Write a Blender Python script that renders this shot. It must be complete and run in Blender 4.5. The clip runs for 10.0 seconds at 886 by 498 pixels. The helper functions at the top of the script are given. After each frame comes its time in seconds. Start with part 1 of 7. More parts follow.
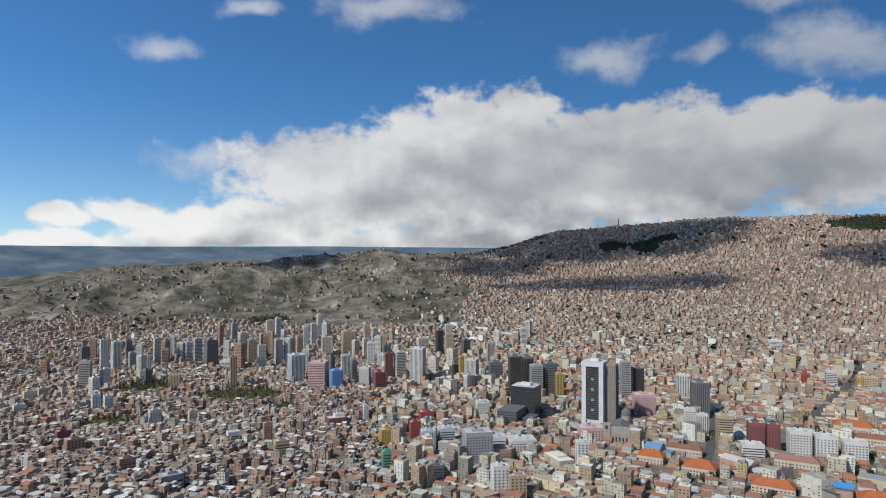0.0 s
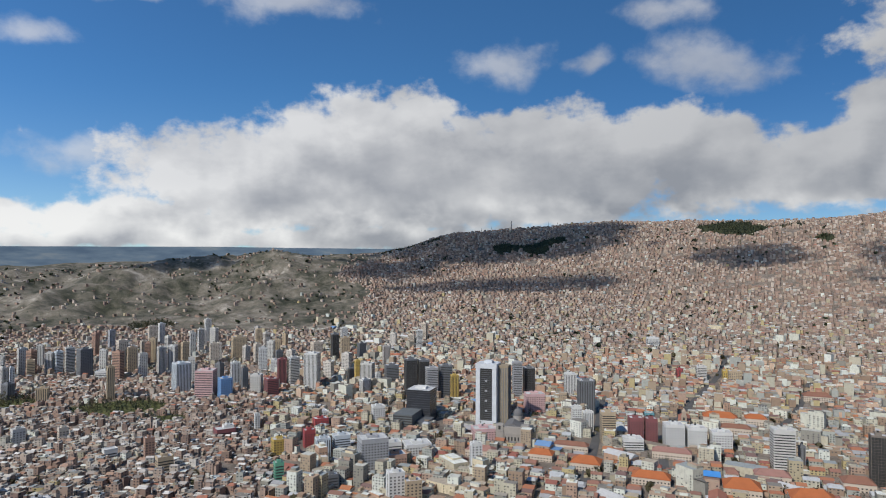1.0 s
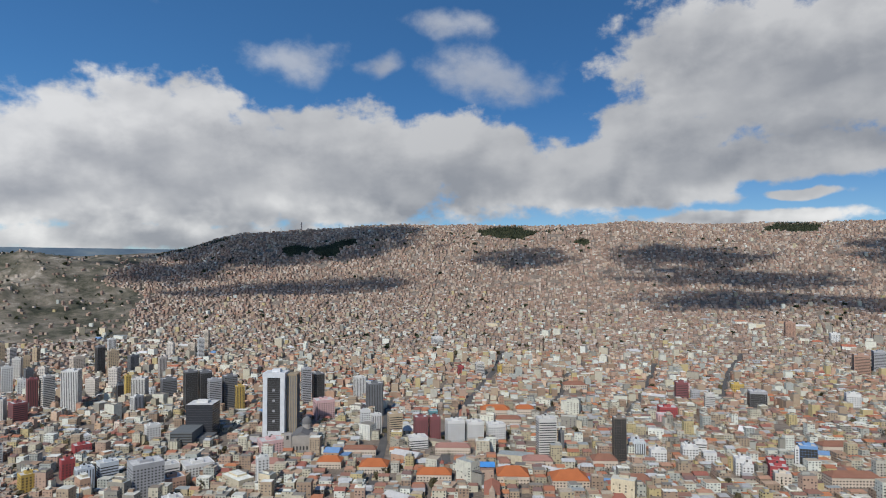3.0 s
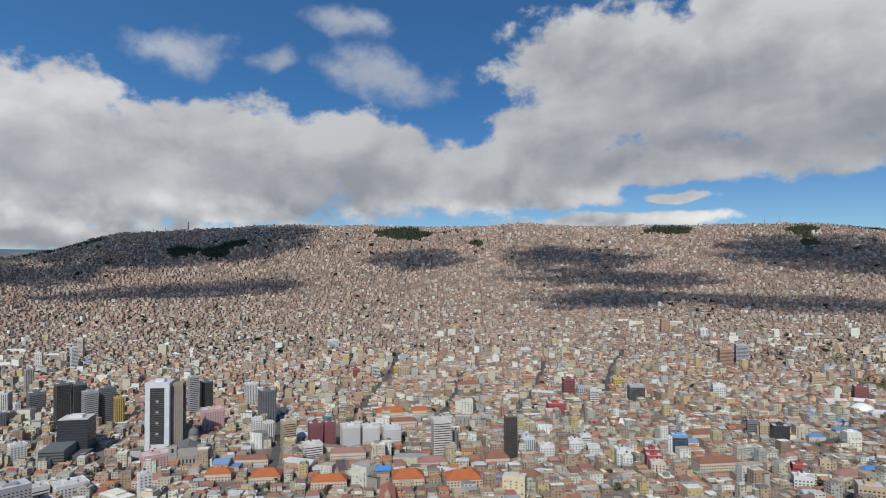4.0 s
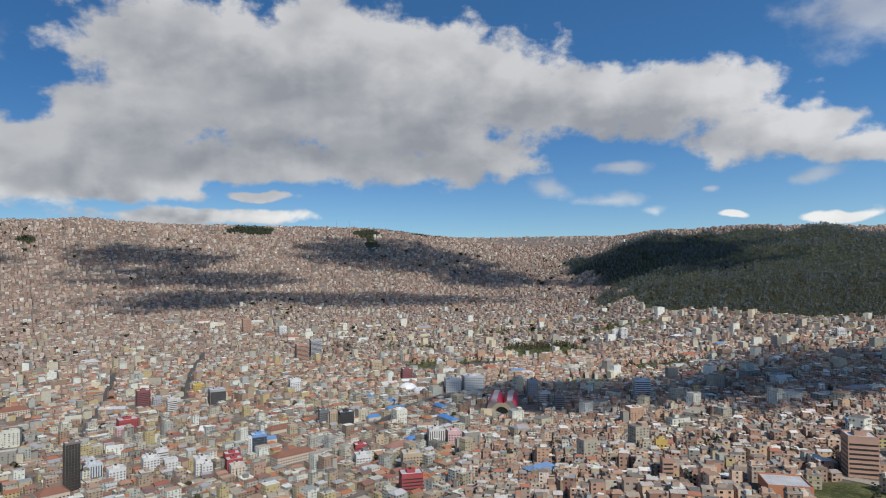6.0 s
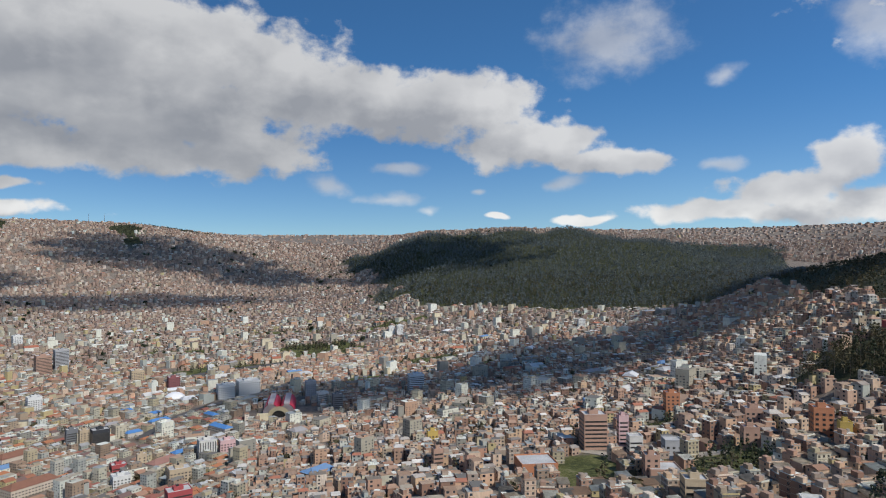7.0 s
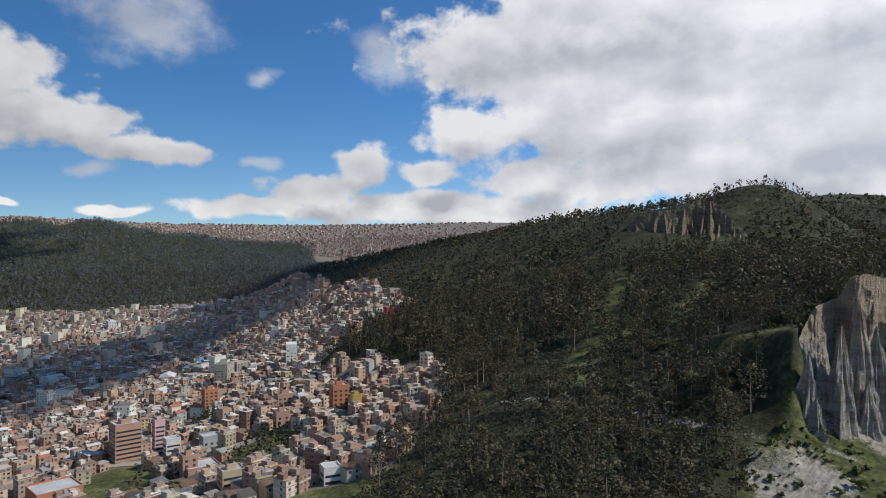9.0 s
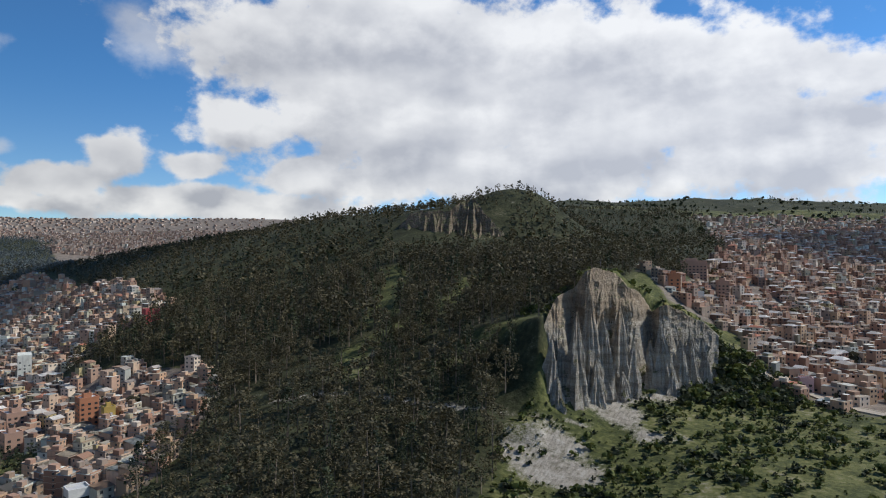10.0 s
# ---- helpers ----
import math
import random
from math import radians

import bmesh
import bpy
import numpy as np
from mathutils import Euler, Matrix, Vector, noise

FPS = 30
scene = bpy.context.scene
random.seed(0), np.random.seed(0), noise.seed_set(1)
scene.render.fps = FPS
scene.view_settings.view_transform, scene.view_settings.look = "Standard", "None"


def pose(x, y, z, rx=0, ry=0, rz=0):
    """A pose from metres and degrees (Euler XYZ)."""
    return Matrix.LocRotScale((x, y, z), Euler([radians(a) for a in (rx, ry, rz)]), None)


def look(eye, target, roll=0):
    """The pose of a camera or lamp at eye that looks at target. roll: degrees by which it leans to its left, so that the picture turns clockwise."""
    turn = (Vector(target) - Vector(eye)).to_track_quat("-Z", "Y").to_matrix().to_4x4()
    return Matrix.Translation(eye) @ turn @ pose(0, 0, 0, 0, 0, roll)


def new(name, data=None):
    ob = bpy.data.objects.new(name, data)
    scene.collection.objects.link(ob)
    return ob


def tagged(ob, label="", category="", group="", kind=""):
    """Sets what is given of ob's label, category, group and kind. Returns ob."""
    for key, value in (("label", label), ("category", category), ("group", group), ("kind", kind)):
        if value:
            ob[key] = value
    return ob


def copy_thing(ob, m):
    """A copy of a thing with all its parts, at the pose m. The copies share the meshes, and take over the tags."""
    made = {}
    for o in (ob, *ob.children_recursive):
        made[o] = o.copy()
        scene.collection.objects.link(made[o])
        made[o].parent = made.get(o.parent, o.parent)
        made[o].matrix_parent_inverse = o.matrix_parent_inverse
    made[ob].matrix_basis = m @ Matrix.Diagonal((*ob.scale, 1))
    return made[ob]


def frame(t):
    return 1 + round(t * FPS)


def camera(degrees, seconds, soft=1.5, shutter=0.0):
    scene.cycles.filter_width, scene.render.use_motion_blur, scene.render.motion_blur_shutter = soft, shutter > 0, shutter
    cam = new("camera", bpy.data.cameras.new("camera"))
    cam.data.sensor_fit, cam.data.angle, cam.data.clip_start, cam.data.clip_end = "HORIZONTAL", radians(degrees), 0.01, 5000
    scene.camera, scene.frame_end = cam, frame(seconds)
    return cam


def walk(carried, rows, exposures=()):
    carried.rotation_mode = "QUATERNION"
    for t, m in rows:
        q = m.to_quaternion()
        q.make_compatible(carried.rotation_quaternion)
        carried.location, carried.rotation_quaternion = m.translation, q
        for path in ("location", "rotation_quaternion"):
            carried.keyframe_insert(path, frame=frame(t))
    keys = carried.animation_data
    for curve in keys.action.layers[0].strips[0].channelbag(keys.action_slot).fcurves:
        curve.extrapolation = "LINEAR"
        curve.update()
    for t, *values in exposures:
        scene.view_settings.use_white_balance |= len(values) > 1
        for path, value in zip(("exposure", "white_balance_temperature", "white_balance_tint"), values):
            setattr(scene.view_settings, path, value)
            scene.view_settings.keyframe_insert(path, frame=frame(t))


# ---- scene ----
cam = camera(69.41, 10.0, 1.05)
walk(cam, [
    (0.0, look((0.00, 0.00, 240.00), (0.00, 999.73, 263.23), 0.174)),
    (0.5, look((0.01, 0.72, 242.83), (80.97, 997.15, 266.84), 0.166)),
    (1.0, look((0.21, 1.01, 245.63), (160.90, 987.71, 270.03), 0.175)),
    (1.5, look((0.27, 0.29, 248.17), (239.85, 970.85, 273.10), 0.197)),
    (2.0, look((0.19, -0.97, 250.45), (316.67, 947.30, 275.45), 0.220)),
    (3.5, look((-0.57, -5.11, 257.20), (535.21, 838.89, 281.97), -0.085)),
    (4.0, look((-1.22, -6.71, 259.86), (601.51, 790.86, 284.36), -0.137)),
    (4.5, look((-2.50, -8.73, 262.40), (686.04, 716.06, 286.57), -0.157)),
    (5.0, look((-4.41, -10.25, 264.87), (797.99, 586.10, 287.88), -0.238)),
    (5.5, look((-6.69, -10.98, 267.32), (887.19, 436.83, 288.72), -0.167)),
    (7.0, look((-13.81, -11.23, 274.23), (984.84, -60.63, 290.01), 0.032)),
    (7.5, look((-15.76, -10.87, 275.48), (960.18, -228.45, 289.74), 0.044)),
    (8.0, look((-17.43, -10.32, 276.33), (907.32, -390.70, 288.89), 0.018)),
    (8.5, look((-18.78, -9.56, 276.93), (825.60, -545.20, 287.22), 0.097)),
    (9.0, look((-19.84, -8.46, 276.92), (718.38, -682.96, 285.48), 0.117)),
    (9.5, look((-20.63, -7.39, 276.45), (588.95, -800.07, 283.98), 0.146)),
    (10.0, look((-21.51, -6.59, 275.98), (442.79, -892.25, 282.16), 0.153)),
])

# ------------------------------------------------------------------ world, sun
SUN_AZ, SUN_EL = 232.0, 44.0          # clockwise from +y, and above the horizon


def aim(az, el):
    a, e = radians(az), radians(el)
    return Vector((math.cos(e) * math.sin(a), math.cos(e) * math.cos(a), math.sin(e)))


sun = new("sun", bpy.data.lights.new("sun", "SUN"))
sun.data.energy, sun.data.angle, sun.data.color = 3.7, radians(0.53), (1.0, 0.97, 0.92)
sun.matrix_world = look(aim(SUN_AZ, SUN_EL) * 100, (0, 0, 0))


class Net:
    """Short hand for node trees."""

    def __init__(self, tree):
        self.tree = tree

    def add(self, kind, *links, **values):
        n = self.tree.nodes.new(kind)
        for key, value in values.items():
            if key.startswith("i_"):
                n.inputs[int(key[2:])].default_value = value
            else:
                setattr(n, key, value)
        for k, s in enumerate(links):
            if s is not None:
                self.set(n.inputs[k], s)
        return n

    def set(self, socket, s):
        if isinstance(s, (int, float, tuple)):
            socket.default_value = s
        else:
            self.tree.links.new(s, socket)

    def math(self, op, a, b=None, c=None, clamp=False):
        n = self.add("ShaderNodeMath", a, b, c, operation=op)
        n.use_clamp = clamp
        return n.outputs[0]

    def vec(self, op, a, b=None, c=None):
        n = self.add("ShaderNodeVectorMath", a, b, c, operation=op)
        return n.outputs[1] if op in ("LENGTH", "DOT_PRODUCT") else n.outputs[0]

    def noise(self, vector, scale, detail=5.0, rough=0.55, kind="Fac"):
        n = self.add("ShaderNodeTexNoise")
        self.set(n.inputs["Vector"], vector)
        n.inputs["Scale"].default_value, n.inputs["Detail"].default_value, n.inputs["Roughness"].default_value = scale, detail, rough
        return n.outputs[kind]

    def mix(self, f, a, b, blend="MIX"):
        n = self.add("ShaderNodeMix", data_type="RGBA", blend_type=blend)
        self.set(n.inputs[0], f), self.set(n.inputs[6], a), self.set(n.inputs[7], b)
        return n.outputs[2]

    def step(self, value, lo, hi):
        n = self.add("ShaderNodeMapRange", value, lo, hi, 0.0, 1.0, interpolation_type="SMOOTHSTEP")
        return n.outputs[0]

    def ramp(self, value, stops, constant=False):
        n = self.add("ShaderNodeValToRGB", value)
        r = n.color_ramp
        r.interpolation = "CONSTANT" if constant else "LINEAR"
        while len(r.elements) < len(stops):
            r.elements.new(0.5)
        for e, (pos, col) in zip(r.elements, stops):
            e.position, e.color = pos, (*col, 1)
        return n.outputs[0]


# clouds: heading and height of their middle, half width and half height, in degrees
CLOUDS = []


def cloud(*row):
    CLOUDS.append(row)


cloud(5.8, 8.4, 16.2, 4.5)
cloud(5.1, 12.1, 5.5, 3.4)
cloud(-7.3, 7.4, 12.8, 3.7)
cloud(18.0, 10.0, 7.8, 3.5)
cloud(29.8, 9.6, 7.3, 3.2)
cloud(-16.5, 3.7, 10.6, 1.9)
cloud(1.8, 4.7, 16.3, 2.0)
cloud(17.0, 5.0, 8.8, 1.5)
cloud(-26.5, 4.1, 2.8, 1.1)
cloud(-31.2, 3.4, 2.0, 1.0)
cloud(-32.6, 1.7, 6.1, 0.7)
cloud(-13.1, 2.2, 15.5, 1.0)
cloud(5.9, 2.4, 14.7, 1.3)
cloud(-1.2, 10.9, 6.6, 2.9)
cloud(10.8, 6.8, 14.4, 3.0)
cloud(22.4, 6.5, 7.8, 1.9)
cloud(50.5, 16.0, 7.8, 5.4)
cloud(47.1, 11.1, 6.2, 3.1)
cloud(61.2, 16.0, 8.6, 4.1)
cloud(64.1, 11.2, 4.4, 3.5)
cloud(51.8, 8.5, 13.4, 1.2)
cloud(57.8, 5.8, 2.9, 0.5)
cloud(53.5, 3.7, 9.2, 0.8)
cloud(39.8, 8.4, 7.9, 2.2)
cloud(18.3, 11.2, 6.2, 2.4)
cloud(29.2, 10.5, 6.6, 2.5)
cloud(38.3, 6.2, 9.9, 1.7)
cloud(18.3, 6.8, 14.1, 2.4)
cloud(47.6, 6.8, 5.7, 1.5)
cloud(70.8, 17.4, 11.4, 3.5)
cloud(72.3, 11.6, 6.9, 2.7)
cloud(91.3, 13.6, 8.3, 2.8)
cloud(96.5, 9.4, 2.5, 1.7)
cloud(52.2, 17.2, 9.2, 4.1)
cloud(56.1, 8.8, 11.3, 1.7)
cloud(56.6, 13.2, 7.5, 2.9)
cloud(65.8, 13.2, 7.6, 3.9)
cloud(63.7, 18.5, 6.6, 3.7)
cloud(56.1, 16.9, 6.0, 4.2)
cloud(35.3, 6.1, 10.2, 1.8)
cloud(45.5, 6.1, 7.3, 1.2)
cloud(95.4, 13.8, 6.5, 2.7)
cloud(101.1, 10.3, 6.8, 2.0)
cloud(107.6, 8.3, 4.5, 1.1)
cloud(138.2, 17.1, 9.4, 3.6)
cloud(133.9, 10.5, 4.4, 2.4)
cloud(125.4, 7.4, 2.6, 1.8)
cloud(120.7, 5.5, 4.5, 1.4)
cloud(131.2, 6.9, 3.2, 1.2)
cloud(140.9, 6.9, 4.7, 2.2)
cloud(132.6, 4.0, 15.4, 1.4)
cloud(116.2, 3.9, 7.5, 0.9)
cloud(105.1, 3.4, 2.2, 0.4)
cloud(98.0, 3.6, 1.2, 0.3)
cloud(144.8, 13.7, 4.3, 4.9)
cloud(150.3, 17.4, 14.9, 4.4)
cloud(162.9, 11.7, 9.4, 4.6)
cloud(148.0, 18.0, 19.4, 4.6)
cloud(167.9, 12.0, 17.4, 5.6)
cloud(157.2, 6.9, 19.4, 2.7)
cloud(180.9, 8.4, 9.8, 4.1)
cloud(185.7, 13.3, 2.8, 2.0)
cloud(143.1, 12.2, 7.4, 2.9)
cloud(151.1, 12.8, 12.9, 4.3)
cloud(163.1, 16.4, 15.8, 5.0)
cloud(174.7, 13.8, 11.2, 4.9)
cloud(151.1, 9.4, 10.0, 3.0)
cloud(178.9, 7.2, 8.1, 2.7)
cloud(71.0, 13.0, 8.5, 4.6)
cloud(75.5, 9.3, 6.5, 2.2)
cloud(67.5, 8.6, 6.5, 1.9)
cloud(80.5, 14.2, 6.0, 3.4)
cloud(85.5, 14.0, 5.0, 2.5)
cloud(2.5, 11.2, 7.5, 3.6)
# the broken cover goes on behind: two unseen clouds, added for whiter fill light
cloud(225.0, 16.0, 22.0, 6.0)
cloud(-60.0, 18.0, 16.0, 8.0)
cloud(24.0, 8.6, 9.0, 3.2)


WISPS = []


def wisp(*row):
    WISPS.append(row)


wisp(-23.4, 17.7, 3.4, 1.3)
wisp(-4.3, 22.0, 7.1, 1.7)
wisp(-16.6, 21.4, 3.3, 0.9)
wisp(14.7, 17.8, 4.0, 1.9)
wisp(22.3, 16.9, 2.2, 0.9)
wisp(31.0, 16.7, 4.9, 2.1)
wisp(-21.5, 8.3, 3.5, 1.4)
wisp(28.2, 20.4, 3.6, 1.4)
wisp(82.3, 6.4, 2.3, 1.0)
wisp(88.0, 5.5, 3.1, 0.6)
wisp(89.6, 7.9, 2.2, 0.7)
wisp(91.6, 4.4, 1.3, 0.4)
wisp(95.4, 5.5, 0.9, 0.4)
wisp(32.5, 16.3, 6.0, 2.2)
wisp(107.1, 18.6, 6.5, 3.1)
wisp(117.2, 14.6, 1.8, 1.0)
wisp(95.2, 5.5, 0.8, 0.3)
wisp(116.2, 7.7, 1.5, 0.6)
wisp(126.1, 17.9, 1.9, 1.8)
wisp(104.1, 6.3, 2.0, 0.7)
wisp(130.4, 16.8, 3.9, 2.6)
wisp(127.0, 17.2, 2.5, 2.5)


def cloud_group(name, rows, warp_by, rough):
    g = bpy.data.node_groups.new(name, "ShaderNodeTree")
    g.interface.new_socket("Place", in_out="INPUT", socket_type="NodeSocketVector")
    g.interface.new_socket("Cover", in_out="OUTPUT", socket_type="NodeSocketFloat")
    n = Net(g)
    uv = n.add("NodeGroupInput").outputs[0]
    warp = n.vec("SUBTRACT", n.noise(uv, 0.12, 3.0, 0.5, "Color"), (0.5, 0.5, 0.5))
    at = n.vec("MULTIPLY_ADD", warp, (warp_by * 1.6, warp_by, 0.0), uv)
    field = None
    for az, el, ra, re in rows:
        d = n.vec("LENGTH", n.vec("MULTIPLY_ADD", at, (1 / ra, 1 / re, 0.0), (-az / ra, -el / re, 0.0)))
        field = d if field is None else n.math("SMOOTH_MIN", field, d, 0.35)
    fine = n.noise(n.vec("MULTIPLY", uv, (1.0, 1.3, 1.0)), 0.34, 7.0, rough)
    total = n.math("MULTIPLY_ADD", fine, 1.6, n.math("SUBTRACT", 1.0, field))
    out = n.add("NodeGroupOutput")
    n.set(out.inputs[0], n.math("SUBTRACT", total, 0.73))
    return g


world = bpy.data.worlds.new("sky")
scene.world = world
world.use_nodes = True
wt = world.node_tree
wt.nodes.clear()
w = Net(wt)
sky = w.add("ShaderNodeTexSky", sky_type="NISHITA", sun_disc=False, sun_elevation=radians(SUN_EL), sun_rotation=radians(SUN_AZ),
            altitude=3600.0, air_density=1.0, dust_density=1.2, ozone_density=1.0).outputs[0]
way = w.add("ShaderNodeTexCoord").outputs["Generated"]
sep = w.add("ShaderNodeSeparateXYZ", way)
turn = w.math("SUBTRACT", w.math("DEGREES", w.math("ARCTAN2", sep.outputs[0], sep.outputs[1])), 75.0)
# headings counted from -105 to 255 degrees, so that the seam lies behind
turn = w.math("ADD", w.math("WRAP", turn, 180.0, -180.0), 75.0)
rise = w.math("DEGREES", w.math("ARCSINE", sep.outputs[2]))
place = w.add("ShaderNodeCombineXYZ", turn, rise, 0.0).outputs[0]
banks, veils = cloud_group("cloud_cover", [(a, e, r * 1.05, t * 1.08) for a, e, r, t in CLOUDS], 3.2, 0.56), cloud_group("veil_cover", WISPS, 5.0, 0.6)


def cover(shift, group=banks):
    n = w.add("ShaderNodeGroup")
    n.node_tree = group
    w.set(n.inputs[0], w.vec("ADD", place, shift) if shift else place)
    return n.outputs[0]


here, above = cover(None), cover((-0.8, 2.6, 0.0))
opaque = w.step(here, -0.05, 0.36)


def puffs(shift):
    return w.noise(w.vec("MULTIPLY", w.vec("ADD", place, shift), (1.0, 1.5, 1.0)), 0.17, 4.0, 0.5)


swell = w.math("SUBTRACT", puffs((0.0, 0.0, 0.0)), puffs((-0.9, 1.7, 0.0)))


def lobes(shift):
    return w.noise(w.vec("MULTIPLY", w.vec("ADD", place, shift), (0.8, 1.5, 1.0)), 0.10, 2.0, 0.45)


bulge = w.math("SUBTRACT", lobes((0.0, 0.0, 0.0)), lobes((-1.2, 2.6, 0.0)))
shade = w.math("MULTIPLY_ADD", swell, -1.15, w.math("MULTIPLY_ADD", w.step(above, -0.1, 1.0), 0.55, 0.16))
shade = w.math("MULTIPLY_ADD", bulge, -1.9, shade, clamp=True)
to_sun = w.vec("DOT_PRODUCT", way, tuple(aim(SUN_AZ, SUN_EL)))
glare = w.step(to_sun, -0.42, 0.7)                     # clouds glow towards the sun
away = w.step(to_sun, -0.2, -0.62)
lit = w.mix(glare, w.mix(away, (0.71, 0.715, 0.725, 1), (0.505, 0.514, 0.53, 1)), (0.92, 0.94, 0.975, 1))
lit = w.mix(w.step(rise, 7.5, 3.0), lit, (0.88, 0.88, 0.87, 1))       # far cumulus low in the sky stands in full sun
dim = w.mix(glare, w.mix(away, (0.37, 0.385, 0.42, 1), (0.285, 0.302, 0.335, 1)), (0.54, 0.57, 0.645, 1))
body = w.mix(shade, lit, dim)
veil = w.math("MULTIPLY", w.step(cover(None, veils), -0.1, 1.0), 0.6)
opaque = w.math("MAXIMUM", w.math("MULTIPLY", opaque, 0.97), veil)
tint = w.mix(w.step(rise, 0.0, 16.0), (0.074, 0.091, 0.098, 1), (0.042, 0.083, 0.108, 1))
tint = w.mix(away, tint, w.mix(1.0, tint, (0.65, 0.70, 0.76, 1), "MULTIPLY"))
tint = w.mix(w.step(to_sun, -0.42, 0.3), tint, w.mix(1.0, tint, (1.42, 1.40, 1.45, 1), "MULTIPLY"))
clear = w.mix(1.0, sky, tint, "MULTIPLY")
back = w.add("ShaderNodeBackground", w.mix(opaque, clear, body), 1.0)
wt.links.new(back.outputs[0], w.add("ShaderNodeOutputWorld").inputs[0])

# ------------------------------------------------------------------ relief
RINGS = np.array([0, 120, 260, 420, 650, 1000, 1500, 2200, 3200, 4000, 4900], float)
SECTIONS = []


def relief(az, *heights):
    """Ground heights along one heading, ring by ring."""
    SECTIONS.append((float(az), heights))


relief(-75, 165, 160, 145, 135, 115, 100, 100, 120, 190, 160, 150)
relief(-40, 160, 145, 120, 98, 60, 20, 12, 40, 88, 60, 95)
relief(-24, 160, 145, 112, 80, 35, 10, 12, 45, 172, 165, 222)
relief(-12, 160, 145, 106, 62, 15, 5, 10, 55, 232, 225, 268)
relief(3, 160, 145, 102, 52, 8, 3, 14, 72, 280, 276, 330)
relief(11, 160, 145, 102, 50, 6, 3, 16, 84, 404, 395, 395)
relief(30, 160, 145, 102, 50, 10, 6, 20, 88, 443, 430, 430)
relief(60, 160, 148, 108, 62, 26, 15, 22, 85, 434, 430, 430)
relief(73, 160, 150, 118, 84, 45, 26, 26, 78, 385, 405, 410)
relief(84, 160, 152, 128, 104, 66, 36, 34, 82, 320, 412, 420)
relief(92, 162, 156, 140, 124, 84, 52, 52, 165, 408, 415, 420)
relief(102, 164, 160, 147, 132, 106, 88, 88, 195, 405, 440, 446)
relief(113, 166, 164, 156, 138, 130, 112, 118, 210, 385, 443, 452)
relief(121, 168, 170, 164, 152, 156, 172, 230, 235, 335, 448, 456)
relief(128, 168, 172, 168, 166, 204, 250, 276, 235, 350, 460, 465)
relief(136, 168, 174, 178, 186, 224, 298, 310, 275, 362, 470, 470)
relief(146, 168, 176, 188, 206, 250, 334, 322, 320, 400, 470, 470)
relief(156.5, 168, 176, 184, 226, 270, 346, 296, 340, 430, 470, 470)
relief(164.5, 168, 176, 180, 240, 266, 322, 300, 420, 475, 480, 480)
relief(171.5, 168, 176, 181, 212, 262, 282, 305, 415, 480, 480, 480)
relief(179.5, 168, 178, 186, 198, 222, 282, 310, 390, 478, 480, 480)
relief(188, 168, 178, 189, 192, 206, 252, 310, 380, 466, 482, 482)
relief(205, 168, 178, 188, 194, 208, 255, 310, 380, 466, 480, 480)
relief(245, 168, 172, 168, 160, 150, 150, 180, 260, 400, 440, 440)


def slopes(x, y):
    """Tangents that keep a curve from overshooting; y runs along its last axis."""
    h, d = np.diff(x), np.diff(y, axis=-1) / np.diff(x)
    m = np.zeros_like(y)
    a, b = d[..., :-1], d[..., 1:]
    safe = np.where(a * b > 0, a + b, 1.0)
    m[..., 1:-1] = np.where(a * b > 0, 2 * a * b / safe, 0.0)
    m[..., 0], m[..., -1] = d[..., 0], d[..., -1]
    return m


def curve(x, y, q):
    m = slopes(x, y)
    i = np.clip(np.searchsorted(x, q) - 1, 0, len(x) - 2)
    h = x[i + 1] - x[i]
    t = (q - x[i]) / h
    return ((1 + 2 * t) * (1 - t) ** 2 * y[..., i] + t * (1 - t) ** 2 * h * m[..., i]
            + t * t * (3 - 2 * t) * y[..., i + 1] + t * t * (t - 1) * h * m[..., i + 1])


def lattice(ix, iy, seed):
    v = np.sin(ix * 127.1 + iy * 311.7 + seed * 74.7) * 43758.5453
    return v - np.floor(v)


def grain(x, y, size, octaves=4, seed=0, ridged=False):
    """Smooth noise over the plan, about -1 to 1."""
    total, amp, norm = np.zeros(np.shape(x)), 1.0, 0.0
    for k in range(octaves):
        u, v = np.asarray(x) / size + 17.3 * k, np.asarray(y) / size - 9.1 * k
        iu, iv = np.floor(u), np.floor(v)
        fu, fv = u - iu, v - iv
        fu, fv = fu * fu * (3 - 2 * fu), fv * fv * (3 - 2 * fv)
        n = ((lattice(iu, iv, seed) * (1 - fu) + lattice(iu + 1, iv, seed) * fu) * (1 - fv)
             + (lattice(iu, iv + 1, seed) * (1 - fu) + lattice(iu + 1, iv + 1, seed) * fu) * fv) * 2 - 1
        total += amp * ((1 - 2 * np.abs(n)) if ridged else n)
        norm += amp
        amp, size = amp * 0.5, size * 0.5
    return total / norm


AZ = np.concatenate([np.arange(-40, 190.01, 0.36), np.arange(192, 320, 2.0)])     # columns of the ground sheet
RR = [20.0]
while RR[-1] < 4890:
    RR.append(RR[-1] + max(3.2, RR[-1] * 0.0125))
RR = np.array(RR)


BLUFF_A = np.array([162, 163.2, 165.0, 165.8, 166.9, 168.3, 170.7, 171.6, 172.8, 173.5, 174.2, 175.7, 177.4, 179.5, 182, 184], float)
BLUFF_Z = np.array([212, 223, 236, 249, 258, 267, 265, 257, 254, 246, 246, 241, 234, 221, 206, 192], float)
BLUFF_R = np.array([346, 340, 328, 326, 330, 337, 354, 358, 362, 367, 370, 382, 396, 403, 410, 414], float)


